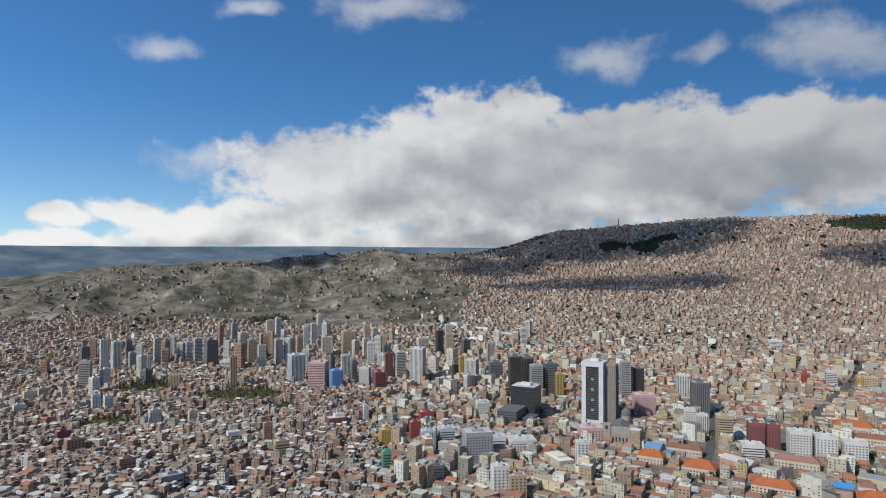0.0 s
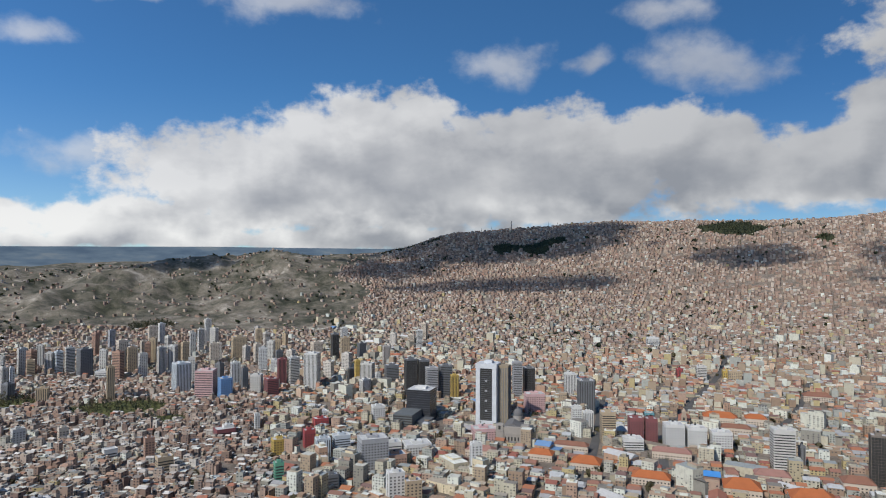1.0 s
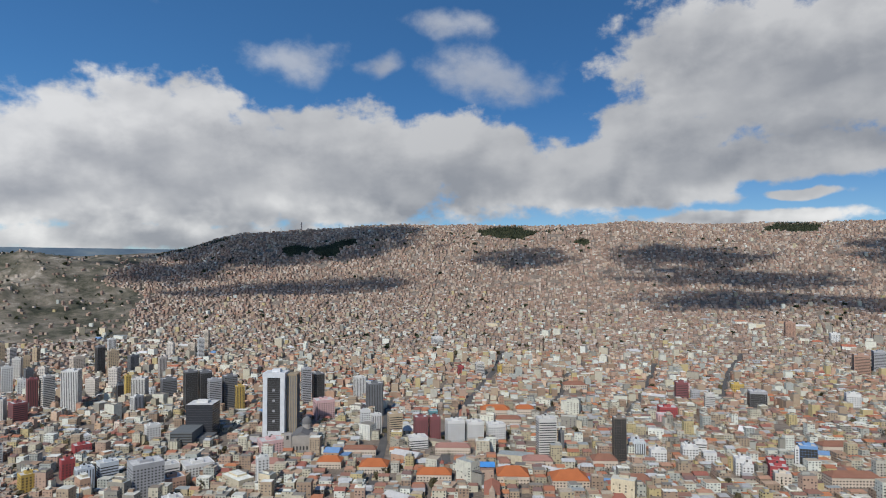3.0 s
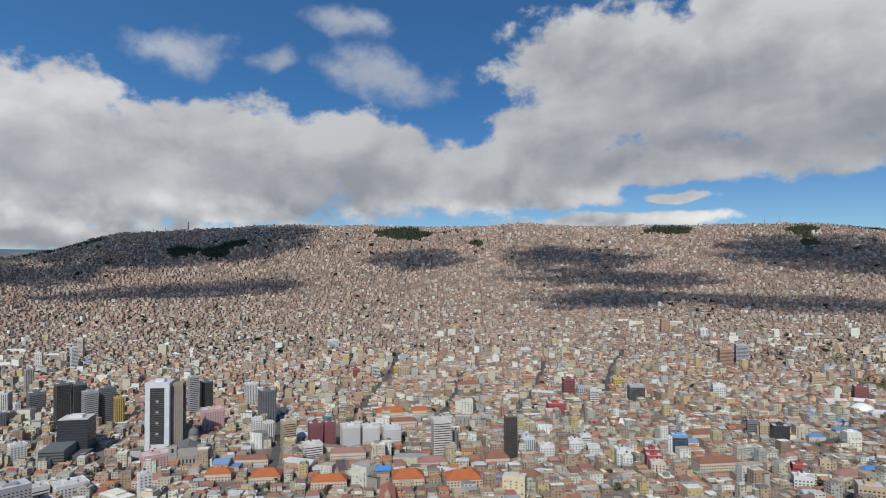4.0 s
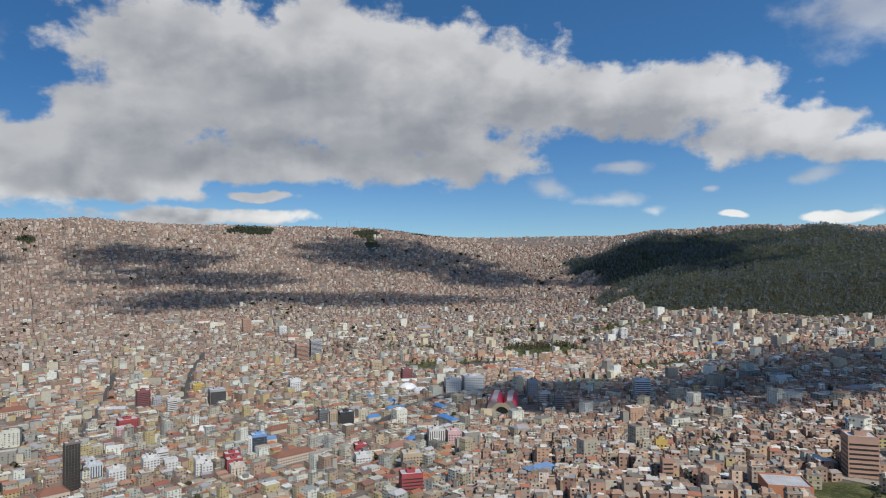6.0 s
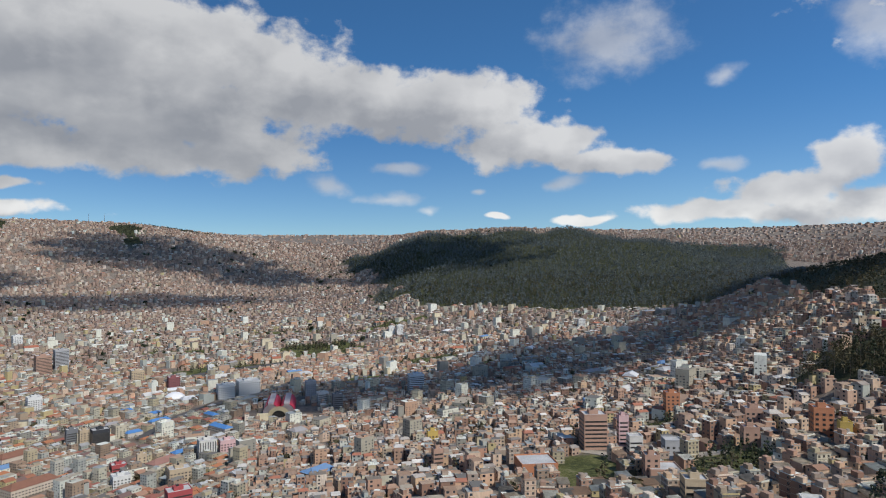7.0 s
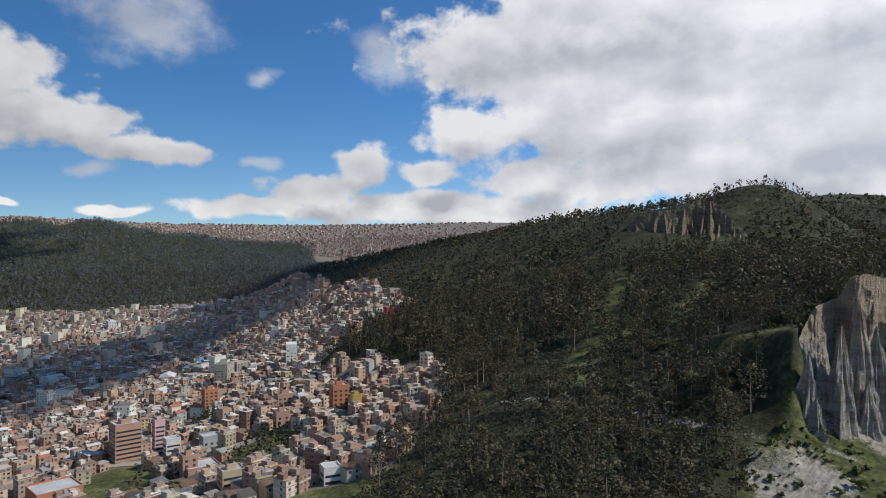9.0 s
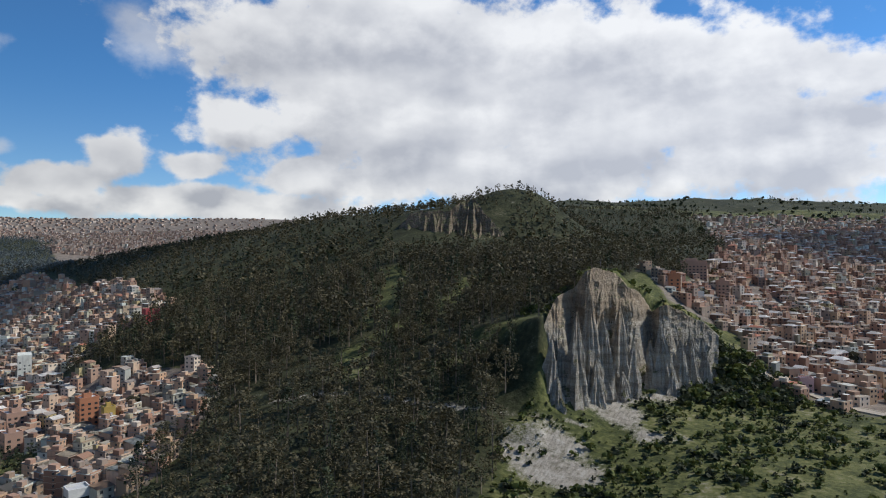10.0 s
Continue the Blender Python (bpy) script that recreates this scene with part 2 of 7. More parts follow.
def bluff(az):
    """Distance of the bluff's foot along a heading, the height of its crest and how far the crest reaches back."""
    return np.interp(az, BLUFF_A, BLUFF_R), np.interp(az, BLUFF_A, BLUFF_Z), np.interp(az, [163, 169, 173, 179], [230, 200, 110, 90])


def build_heights():
    saz = np.array([s[0] for s in SECTIONS])
    sz = np.array([s[1] for s in SECTIONS], float)
    rows = curve(RINGS, sz, RR)                                  # sections x rings
    saz = np.concatenate([saz[-2:] - 360, saz, saz[:2] + 360])
    rows = np.concatenate([rows[-2:], rows, rows[:2]])
    z = curve(saz, rows.T, AZ).T                                 # columns x rings
    a, r = np.meshgrid(np.radians(AZ), RR, indexing="ij")
    x, y = r * np.sin(a), r * np.cos(a)
    steep = np.clip((z - 60) / 250, 0, 1)
    far = np.clip((r - 1700) / 900, 0, 1)
    z = z + far * steep * 55 * grain(x, y, 620, 4, 3, True) * np.clip((3250 - r) / 300, 0.12, 1)
    bad = np.clip((-AZ[:, None] + 6) / 12, 0, 1) * np.clip((r - 2000) / 500, 0, 1)
    z = z + bad * (46 * grain(x, y, 520, 5, 8, True) + 34 * grain(x, y, 150, 4, 12, True)) * np.clip((3900 - r) / 700, 0.35, 1)
    z = z + np.clip(r / 900, 0.15, 1) * 3.0 * grain(x, y, 140, 3, 5) * np.clip((z - 20) / 60, 0, 1)
    # the hill's rocky top
    for az, dist, up, wide in ((160, 860, 36, 46), (163, 880, 14, 30), (152.5, 820, 14, 46), (156.5, 760, -6, 36)):
        px, py = dist * math.sin(math.radians(az)), dist * math.cos(math.radians(az))
        z = z + up * np.exp(-((x - px) ** 2 + (y - py) ** 2) / (2 * wide ** 2))
    # bluff: a fluted wall that rises from its foot to a crest, which runs down again behind
    foot, crest, back = bluff(AZ[:, None] + 0.12 * grain(x, y, 14, 2, 4))
    az = AZ[:, None]
    set_back, width = np.interp(az, [176.6, 178.6], [54, 10]), np.interp(az, [176.6, 178.6], [9, 34])
    wall = np.clip((r - foot - set_back) / width, 0, 1)
    fall = np.clip((foot + back - r) / (back - set_back - 12), 0, 1)
    there = (r > foot + set_back - 4) & (az > 162) & (az < 183.5)
    shoulder = np.clip((165.9 - az) / 1.0, 0, 1) * np.clip((az - 155) / 4, 0, 1)
    rising = 196 + np.clip((r - 318) / np.interp(az, [158, 164.5], [72, 34]), 0, 1) * (np.interp(az, [156, 165], [226, 242]) - 196)
    z = np.where((r > 300) & (r < 520), z + shoulder * np.maximum(rising - z, 0), z)
    z = np.where(there, np.maximum(z, z * (1 - fall * wall) + crest * fall * wall), z)
    return z


HEIGHTS = build_heights()


def ground(x, y):
    """Height of the ground sheet."""
    r = np.hypot(x, y)
    a = np.degrees(np.arctan2(x, y))
    a = np.where(a < AZ[0], a + 360, a)
    i = np.clip(np.searchsorted(AZ, a) - 1, 0, len(AZ) - 2)
    j = np.clip(np.searchsorted(RR, r) - 1, 0, len(RR) - 2)
    u = np.clip((a - AZ[i]) / (AZ[i + 1] - AZ[i]), 0, 1)
    v = np.clip((r - RR[j]) / (RR[j + 1] - RR[j]), 0, 1)
    return ((HEIGHTS[i, j] * (1 - u) + HEIGHTS[i + 1, j] * u) * (1 - v) + (HEIGHTS[i, j + 1] * (1 - u) + HEIGHTS[i + 1, j + 1] * u) * v)

# ------------------------------------------------------------------ materials


def material(name, rough=0.85, metal=0.0):
    m = bpy.data.materials.new(name)
    m.use_nodes = True
    n = Net(m.node_tree)
    bsdf = m.node_tree.nodes["Principled BSDF"]
    bsdf.inputs["Roughness"].default_value, bsdf.inputs["Metallic"].default_value = rough, metal
    bsdf.inputs["Specular IOR Level"].default_value = 0.3
    return m, n, bsdf


def bumped(n, bsdf, height, strength, distance):
    b = n.add("ShaderNodeBump")
    b.inputs["Strength"].default_value, b.inputs["Distance"].default_value = strength, distance
    n.set(b.inputs["Height"], height)
    n.set(bsdf.inputs["Normal"], b.outputs[0])


def masonry(name, stops, dirt=0.35, rough=0.9, source="island"):
    """Walls whose colour changes from house to house, with blotches and streaks."""
    m, n, bsdf = material(name, rough)
    pos = n.add("ShaderNodeNewGeometry")
    chance = pos.outputs["Random Per Island"] if source == "island" else n.add("ShaderNodeObjectInfo").outputs["Random"]
    base = n.ramp(chance, stops, True)
    place = pos.outputs["Position"]
    blotch = n.noise(place, 0.22, 4.0, 0.6)
    streak = n.noise(n.vec("MULTIPLY", place, (1.0, 1.0, 0.18)), 0.9, 3.0, 0.6)
    wear = n.math("MULTIPLY", n.step(n.math("ADD", blotch, streak), 0.85, 1.35), dirt)
    col = n.mix(wear, base, (0.16, 0.13, 0.11, 1))
    n.set(bsdf.inputs["Base Color"], col)
    return m


def plain(name, colour, rough=0.8, metal=0.0, vary=0.25, scale=0.4, bump=0.0):
    """One colour with stains at two sizes."""
    m, n, bsdf = material(name, rough, metal)
    place = n.add("ShaderNodeNewGeometry").outputs["Position"]
    big, small = n.noise(place, scale * 0.25, 3.0), n.noise(place, scale * 3, 5.0, 0.65)
    f = n.math("MULTIPLY", n.math("ADD", big, small), 0.5)
    dark = tuple(c * (1 - vary) for c in colour)
    light = tuple(min(1.0, c * (1 + vary)) for c in colour)
    n.set(bsdf.inputs["Base Color"], n.ramp(f, [(0.3, dark), (0.7, light)]))
    if bump:
        bumped(n, bsdf, small, bump, 0.4)
    return m


def even(stops):
    return [(k / len(stops), c) for k, c in enumerate(stops)]


BRICKS = even([(0.396, 0.233, 0.158), (0.514, 0.342, 0.245), (0.332, 0.199, 0.135), (0.589, 0.428, 0.305), (0.439, 0.265, 0.181), (0.622, 0.454, 0.322), (0.386, 0.247, 0.17),
               (0.278, 0.161, 0.11), (0.557, 0.379, 0.236), (0.707, 0.588, 0.465), (0.461, 0.284, 0.195), (0.364, 0.284, 0.221), (0.599, 0.388, 0.255), (0.47, 0.256, 0.17)])
PAINTS = even([(0.497, 0.465, 0.354), (0.35, 0.314, 0.224), (0.589, 0.59, 0.5), (0.332, 0.238, 0.164), (0.433, 0.37, 0.241), (0.663, 0.675, 0.586), (0.276, 0.262, 0.216), (0.405, 0.314, 0.216),
               (0.424, 0.295, 0.216), (0.378, 0.38, 0.332), (0.479, 0.39, 0.198), (0.304, 0.215, 0.147), (0.461, 0.438, 0.363), (0.387, 0.4, 0.354), (0.535, 0.495, 0.37), (0.369, 0.285, 0.198)])
ROOFS = even([(0.234, 0.194, 0.149), (0.446, 0.376, 0.28), (0.362, 0.237, 0.155), (0.553, 0.538, 0.455), (0.234, 0.215, 0.179), (0.405, 0.354, 0.27), (0.446, 0.312, 0.213), (0.745, 0.742, 0.648), (0.319, 0.344, 0.328), (0.17, 0.16, 0.14)])
TILES = even([(0.353, 0.141, 0.0765), (0.286, 0.141, 0.099), (0.42, 0.167, 0.0765), (0.235, 0.123, 0.09), (0.386, 0.22, 0.144), (0.286, 0.106, 0.0765), (0.454, 0.458, 0.45), (0.185, 0.114, 0.099), (0.336, 0.334, 0.324)])
m_brick = masonry("raw_brick", BRICKS)
m_paint = masonry("painted_render", PAINTS, 0.25)
m_roof = masonry("flat_roof", ROOFS, 0.45)
RUST = even([(0.336, 0.288, 0.243), (0.448, 0.395, 0.34), (0.336, 0.193, 0.126), (0.582, 0.544, 0.486), (0.269, 0.193, 0.146), (0.403, 0.256, 0.175), (0.493, 0.448, 0.389), (0.224, 0.193, 0.165), (0.403, 0.16, 0.0972), (0.694, 0.651, 0.583)])
m_tile = masonry("clay_tile", TILES, 0.35)
m_rust = masonry("rusty_sheet", RUST, 0.4)
FAR = even([(0.339, 0.233, 0.173), (0.404, 0.295, 0.225), (0.301, 0.206, 0.156), (0.441, 0.348, 0.262), (0.358, 0.246, 0.183), (0.414, 0.322, 0.25), (0.32, 0.223, 0.169), (0.253, 0.179, 0.136), (0.526, 0.437, 0.356), (0.226, 0.169, 0.132)])
FAR_ROOFS = even([(0.291, 0.235, 0.204), (0.369, 0.298, 0.251), (0.33, 0.235, 0.187), (0.407, 0.343, 0.299), (0.262, 0.212, 0.182), (0.388, 0.279, 0.225), (0.485, 0.428, 0.391)])
m_far = masonry("distant_brick", FAR, 0.3)
m_far_roof = masonry("distant_roof", FAR_ROOFS, 0.4)
DARKS = even([(0.3, 0.198, 0.147), (0.389, 0.283, 0.22), (0.245, 0.169, 0.13), (0.445, 0.35, 0.281), (0.333, 0.221, 0.163), (0.5, 0.428, 0.349), (0.289, 0.226, 0.185), (0.211, 0.147, 0.118), (0.578, 0.542, 0.483), (0.345, 0.248, 0.192)])
m_old_brick = masonry("weathered_brick", DARKS, 0.4)
m_glass = masonry("window_glass", even([(0.03, 0.035, 0.04), (0.05, 0.055, 0.06), (0.02, 0.02, 0.025), (0.09, 0.10, 0.11)]), 0.0, 0.25)


def ground_material():
    m, n, bsdf = material("ground", 0.95)
    geo = n.add("ShaderNodeNewGeometry")
    place = geo.outputs["Position"]
    kind = n.add("ShaderNodeVertexColor", layer_name="cover").outputs[0]
    k = n.add("ShaderNodeSeparateColor", kind)
    big, mid, small = n.noise(place, 0.006, 5.0, 0.6), n.noise(place, 0.05, 5.0, 0.62), n.noise(place, 0.35, 6.0, 0.65)
    f = n.math("MULTIPLY", n.math("ADD", mid, small), 0.5)
    town = n.ramp(f, [(0.32, (0.075, 0.064, 0.052)), (0.5, (0.19, 0.155, 0.122)), (0.7, (0.36, 0.295, 0.235))])
    grass = n.ramp(f, [(0.33, (0.020, 0.027, 0.008)), (0.46, (0.065, 0.074, 0.020)), (0.56, (0.14, 0.140, 0.045)), (0.68, (0.26, 0.225, 0.15))])
    # darker ground colour under the woods and on far green patches
    dark_floor = n.ramp(f, [(0.34, (0.013, 0.016, 0.006)), (0.48, (0.032, 0.036, 0.014)), (0.58, (0.060, 0.062, 0.026)), (0.70, (0.14, 0.125, 0.075))])
    grass = n.mix(n.add("ShaderNodeVertexColor", layer_name="forest").outputs[0], grass, dark_floor)
    ravine = n.noise(n.vec("MULTIPLY", place, (1.0, 1.0, 0.25)), 0.016, 7.0, 0.68)
    rock = n.ramp(n.math("ADD", n.math("MULTIPLY", n.math("ADD", f, big), 0.28), n.math("MULTIPLY", ravine, 0.44)), [(0.40, (0.024, 0.027, 0.016)), (0.46, (0.074, 0.071, 0.047)), (0.51, (0.140, 0.122, 0.090)), (0.56, (0.215, 0.186, 0.142)), (0.61, (0.37, 0.33, 0.27))])
    rills = n.noise(n.vec("MULTIPLY", place, (0.9, 0.12, 0.9)), 0.8, 4.0, 0.7)
    chalk = n.ramp(n.math("ADD", n.math("MULTIPLY", f, 0.5), n.math("MULTIPLY", rills, 0.5)), [(0.36, (0.09, 0.085, 0.055)), (0.46, (0.24, 0.21, 0.165)), (0.55, (0.36, 0.325, 0.265)), (0.68, (0.48, 0.44, 0.37))])
    ragged = lambda c: n.step(n.math("ADD", c, n.math("MULTIPLY", n.math("SUBTRACT", f, 0.5), 2.2)), 0.36, 0.64)
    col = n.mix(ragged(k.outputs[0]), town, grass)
    col = n.mix(ragged(k.outputs[1]), col, rock)
    pebbly = n.math("ADD", k.outputs[2], n.math("ADD", n.math("MULTIPLY", n.math("SUBTRACT", f, 0.5), 2.4), n.math("MULTIPLY", n.math("SUBTRACT", n.noise(place, 1.6, 5.0, 0.7), 0.5), 1.6)))
    col = n.mix(n.step(pebbly, 0.4, 0.95), col, chalk)
    n.set(bsdf.inputs["Base Color"], col)
    bumped(n, bsdf, small, 0.6, 1.2)
    return m


m_ground = ground_material()

# ------------------------------------------------------------------ land cover by plan


def polar(x, y):
    a = np.degrees(np.arctan2(x, y))
    return np.where(a < -100, a + 360, a), np.hypot(x, y)


WOOD_R = np.array([0, 295, 322, 352, 385, 442, 495, 534, 587, 640, 665, 711, 779, 1015, 1127, 1410, 1750], float)
WOOD_A = np.array([130, 131.2, 133.2, 134.4, 135.8, 136.8, 133.8, 130, 125, 123, 128.5, 131.3, 129.3, 126.1, 124.1, 121.9, 119], float)


def blob(a, r, a0, r0, da, dr):
    return 1 - np.hypot((a - a0) / da, (r - r0) / dr)


GLADES = [[(200, -330), (230, -357), (216, -403), (199, -453), (212, -520)], [(150, -345), (124, -354), (99, -361)], [(250, -420), (285, -500), (330, -560)]]
PATH = [(235, -285), (216, -291), (181, -298), (151, -295), (126, -298), (86, -305), (60, -318)]


def way_off(x, y, lines):
    """Distance from the nearest of some lines on the plan."""
    best = np.full(np.shape(x), 1e9)
    for line in lines:
        for (ax, ay), (bx, by) in zip(line, line[1:]):
            t = np.clip(((x - ax) * (bx - ax) + (y - ay) * (by - ay)) / ((bx - ax) ** 2 + (by - ay) ** 2), 0, 1)
            best = np.minimum(best, np.hypot(x - ax - t * (bx - ax), y - ay - t * (by - ay)))
    return best


def woods(x, y):
    """Above 0 where tall trees stand."""
    a, r = polar(x, y)
    n = 0.35 * grain(x, y, 90, 3, 21) + np.clip((r - 1900) / 100, 0, 1) * 1.5 * grain(x, y, 240, 4, 23)
    edge = np.interp(r, WOOD_R, WOOD_A)
    hill = np.minimum((a - edge) / 2 + 0.2, (np.interp(a, [158, 164, 174, 178], [1800, 2350, 2350, 1900]) - r) / 200)
    right = np.interp(r, [0, 290, 320, 345, 390, 430, 640, 660, 1000, 1100, 1800], [161, 161.5, 163.5, 165.6, 167.5, 169, 171, 175, 177.5, 177, 175])
    hill = np.minimum(hill, (right - a) / 2)
    foot_r = np.interp(a, [84, 91, 103.6, 113.7, 118.8, 122], [2360, 2010, 1840, 1810, 1590, 1560])
    ridge = np.minimum(np.minimum((a - 86 + (r - 2500) / 300) / 3, (122 - a) / 3), np.minimum((r - foot_r) / 90, (2960 - 50 * np.abs(np.sin(a * 0.35)) - r) / 120))
    return np.maximum(hill, np.minimum(ridge, 1.15)) + n


def scrub(x, y):
    """Above 0 on open green slopes."""
    a, r = polar(x, y)
    n = 0.5 * grain(x, y, 160, 3, 33)
    near = np.minimum(np.minimum((a - 157) / 4, np.interp(a, [150, 180, 190, 215], [470, 440, 415, 400]) / 40 - r / 40), (215 - a) / 5)
    under = np.where(r < 300, 1.0, -1.0)
    s = np.maximum(near, under)
    s = np.maximum(s, np.minimum(np.minimum((a - 160) / 4, (r - 2050) / 250), 0.9))
    s = np.maximum(s, np.minimum(np.minimum((a - 162) / 4, (180 - a) / 2), (np.interp(a, [172, 174], [620, 560]) - r) / 30))
    for a0, r0, da, dr in ((15.2, 2810, 1.7, 80), (17.4, 2770, 1.7, 80), (19.2, 2830, 1.3, 60), (33.5, 3010, 2.4, 120), (6.5, 3080, 3.4, 110), (37, 2990, 1.8, 60), (56.5, 3080, 1.8, 90), (66.5, 2960, 1.8, 110), (70, 3120, 3, 50), (40, 2830, 0.8, 50),
                           (107.3, 430, 3.6, 56), (106, 540, 1.2, 22), (-18, 1190, 4.2, 60), (-14, 1080, 1.6, 26), (-27.5, 1030, 2.6, 36), (-24.5, 1285, 3, 60), (97.5, 610, 1.6, 40), (113.2, 567, 1.8, 26), (119, 425, 3.4, 46), (95, 845, 2.5, 40), (82.5, 1690, 4.6, 90), (74.5, 1500, 4.5, 46), (92, 1400, 5, 40), (86, 1250, 3, 26), (99, 1250, 4, 30), (70, 1750, 4, 30), (88, 1900, 4, 40), (79, 1960, 5, 26), (-15.4, 2150, 2.2, 60)):
        s = np.maximum(s, (1.4 if r0 < 2300 else 0.95) * blob(a, r, a0, r0, da, dr))
    n = n + np.where(r > 2300, 0.9 * grain(x, y, 120, 4, 36), 0)
    return s + n + np.where((a > 40) & (a < 125) & (r > 800) & (r < 2200), 0.7 * grain(x, y, 45, 3, 35), 0)


def badlands(x, y):
    a, r = polar(x, y)
    right = np.minimum(np.minimum((a - 158) / 6, (r - 1750) / 300), -0.75)
    return np.maximum(right, np.minimum(np.minimum((4 - a) / 10, (r - 1950 + 10 * a) / 250), 1.0)) + 0.55 * grain(x, y, 300, 4, 44)


def chalk(x, y):
    a, r = polar(x, y)
    foot, crest, back = bluff(a)
    face = np.where((a > 165.6) & (a < 180), np.clip(1 - np.abs(r - foot - 2) / 16, 0, 1) * 1.2, 0.0)
    for a0, r0, da, dr in ((166.6, 290, 6.5, 52), (166, 318, 4.5, 16), (171, 342, 6, 20), (145.2, 363, 1.6, 12), (153, 780, 2.6, 26), (174, 325, 4, 20), (149, 414, 1.3, 8)):
        face = np.maximum(face, (1.4 if r0 == 290 else 0.95) * blob(a, r, a0, r0, da, dr))
    face = np.maximum(face, 1.3 - way_off(x, y, [PATH]) / 3)
    return face * (1 + 0.5 * grain(x, y, 40, 3, 53)) + 0.85 * grain(x, y, 15, 4, 52) - 0.15


def mesh_object(name, verts, faces, mats, index=None, smooth=False):
    me = bpy.data.meshes.new(name)
    verts = np.asarray(verts, np.float32)
    faces = np.asarray(faces, np.int32)
    me.vertices.add(len(verts))
    me.vertices.foreach_set("co", verts.ravel())
    k = faces.shape[1]
    me.loops.add(faces.size)
    me.loops.foreach_set("vertex_index", faces.ravel())
    me.polygons.add(len(faces))
    me.polygons.foreach_set("loop_start", np.arange(0, faces.size, k, dtype=np.int32))
    for m in mats:
        me.materials.append(m)
    if index is not None:
        me.polygons.foreach_set("material_index", np.asarray(index, np.int32))
    me.polygons.foreach_set("use_smooth", np.full(len(faces), smooth))
    me.update(calc_edges=True)
    return new(name, me)


def build_ground():
    a, r = np.meshgrid(np.radians(AZ), RR, indexing="ij")
    x, y = r * np.sin(a), r * np.cos(a)
    n, k = x.shape
    verts = np.stack([x, y, HEIGHTS], -1).reshape(-1, 3)
    i, j = np.meshgrid(np.arange(n), np.arange(k - 1), indexing="ij")
    i2 = (i + 1) % n
    faces = np.stack([i * k + j, i * k + j + 1, i2 * k + j + 1, i2 * k + j], -1).reshape(-1, 4)
    # the middle is closed by a fan of quads about a hub vertex
    hub = len(verts)
    verts = np.vstack([verts, [0, 0, HEIGHTS[:, 0].mean()]])
    even_n = np.arange(0, n - 1, 2)
    fan = np.stack([even_n * k, ((even_n + 1) % n) * k, ((even_n + 2) % n) * k, np.full(len(even_n), hub)], -1)
    faces = np.vstack([faces, fan])
    x, y = np.append(x.ravel(), 0.0), np.append(y.ravel(), 0.0)
    ob = mesh_object("ground", verts, faces, [m_ground], smooth=True)
    cov = ob.data.attributes.new("cover", "FLOAT_COLOR", "POINT")
    fx, fy = x.ravel(), y.ravel()
    soft = lambda v: np.clip(v * 1.2 + 0.5, 0, 1)
    c = np.stack([np.maximum(soft(woods(fx, fy)), soft(scrub(fx, fy))), soft(badlands(fx, fy)), soft(chalk(fx, fy) - 0.45), np.ones(len(fx))], -1)
    cov.data.foreach_set("color", c.astype(np.float32).ravel())
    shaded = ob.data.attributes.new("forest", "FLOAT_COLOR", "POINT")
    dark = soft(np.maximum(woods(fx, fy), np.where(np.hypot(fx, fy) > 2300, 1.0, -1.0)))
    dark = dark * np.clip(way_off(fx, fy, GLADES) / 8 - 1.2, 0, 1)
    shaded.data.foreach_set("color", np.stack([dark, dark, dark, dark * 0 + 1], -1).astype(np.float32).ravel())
    return tagged(ob, "valley floor and steep hillsides of dry earth and grass", "ground", kind="structure")


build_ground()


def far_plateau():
    """Plateau on the horizon, past the last brown ridges; blue haze painted as glow."""
    m, n, bsdf = material("hazed_plateau_glow", 1.0)
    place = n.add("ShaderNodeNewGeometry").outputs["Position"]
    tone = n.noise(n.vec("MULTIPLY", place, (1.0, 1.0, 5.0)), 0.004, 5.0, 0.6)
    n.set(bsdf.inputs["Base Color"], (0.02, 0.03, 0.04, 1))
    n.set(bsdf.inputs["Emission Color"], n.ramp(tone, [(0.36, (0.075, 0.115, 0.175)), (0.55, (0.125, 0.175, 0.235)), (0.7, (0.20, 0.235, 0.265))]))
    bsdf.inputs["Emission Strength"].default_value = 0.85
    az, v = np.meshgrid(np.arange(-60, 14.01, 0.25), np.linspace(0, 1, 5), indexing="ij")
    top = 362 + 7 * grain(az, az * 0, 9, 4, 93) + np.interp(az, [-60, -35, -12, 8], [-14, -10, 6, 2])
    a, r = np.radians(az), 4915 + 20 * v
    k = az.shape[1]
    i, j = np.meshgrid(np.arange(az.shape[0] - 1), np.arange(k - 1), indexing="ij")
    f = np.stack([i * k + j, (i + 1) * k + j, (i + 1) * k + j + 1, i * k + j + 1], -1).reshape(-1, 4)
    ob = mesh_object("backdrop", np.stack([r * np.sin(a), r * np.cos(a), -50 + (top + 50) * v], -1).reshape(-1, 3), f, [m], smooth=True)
    return tagged(ob, "plateau along the far horizon, its blue haze painted as glow", "distance", kind="structure")


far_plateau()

# ------------------------------------------------------------------ the mass of houses
BOX = np.array([(-1, -1, 0), (1, -1, 0), (1, 1, 0), (-1, 1, 0), (-1, -1, 1), (1, -1, 1), (1, 1, 1), (-1, 1, 1)], float)
SIDES = np.array([(0, 1, 5, 4), (1, 2, 6, 5), (2, 3, 7, 6), (3, 0, 4, 7)])
TOP = np.array([(4, 5, 6, 7)])


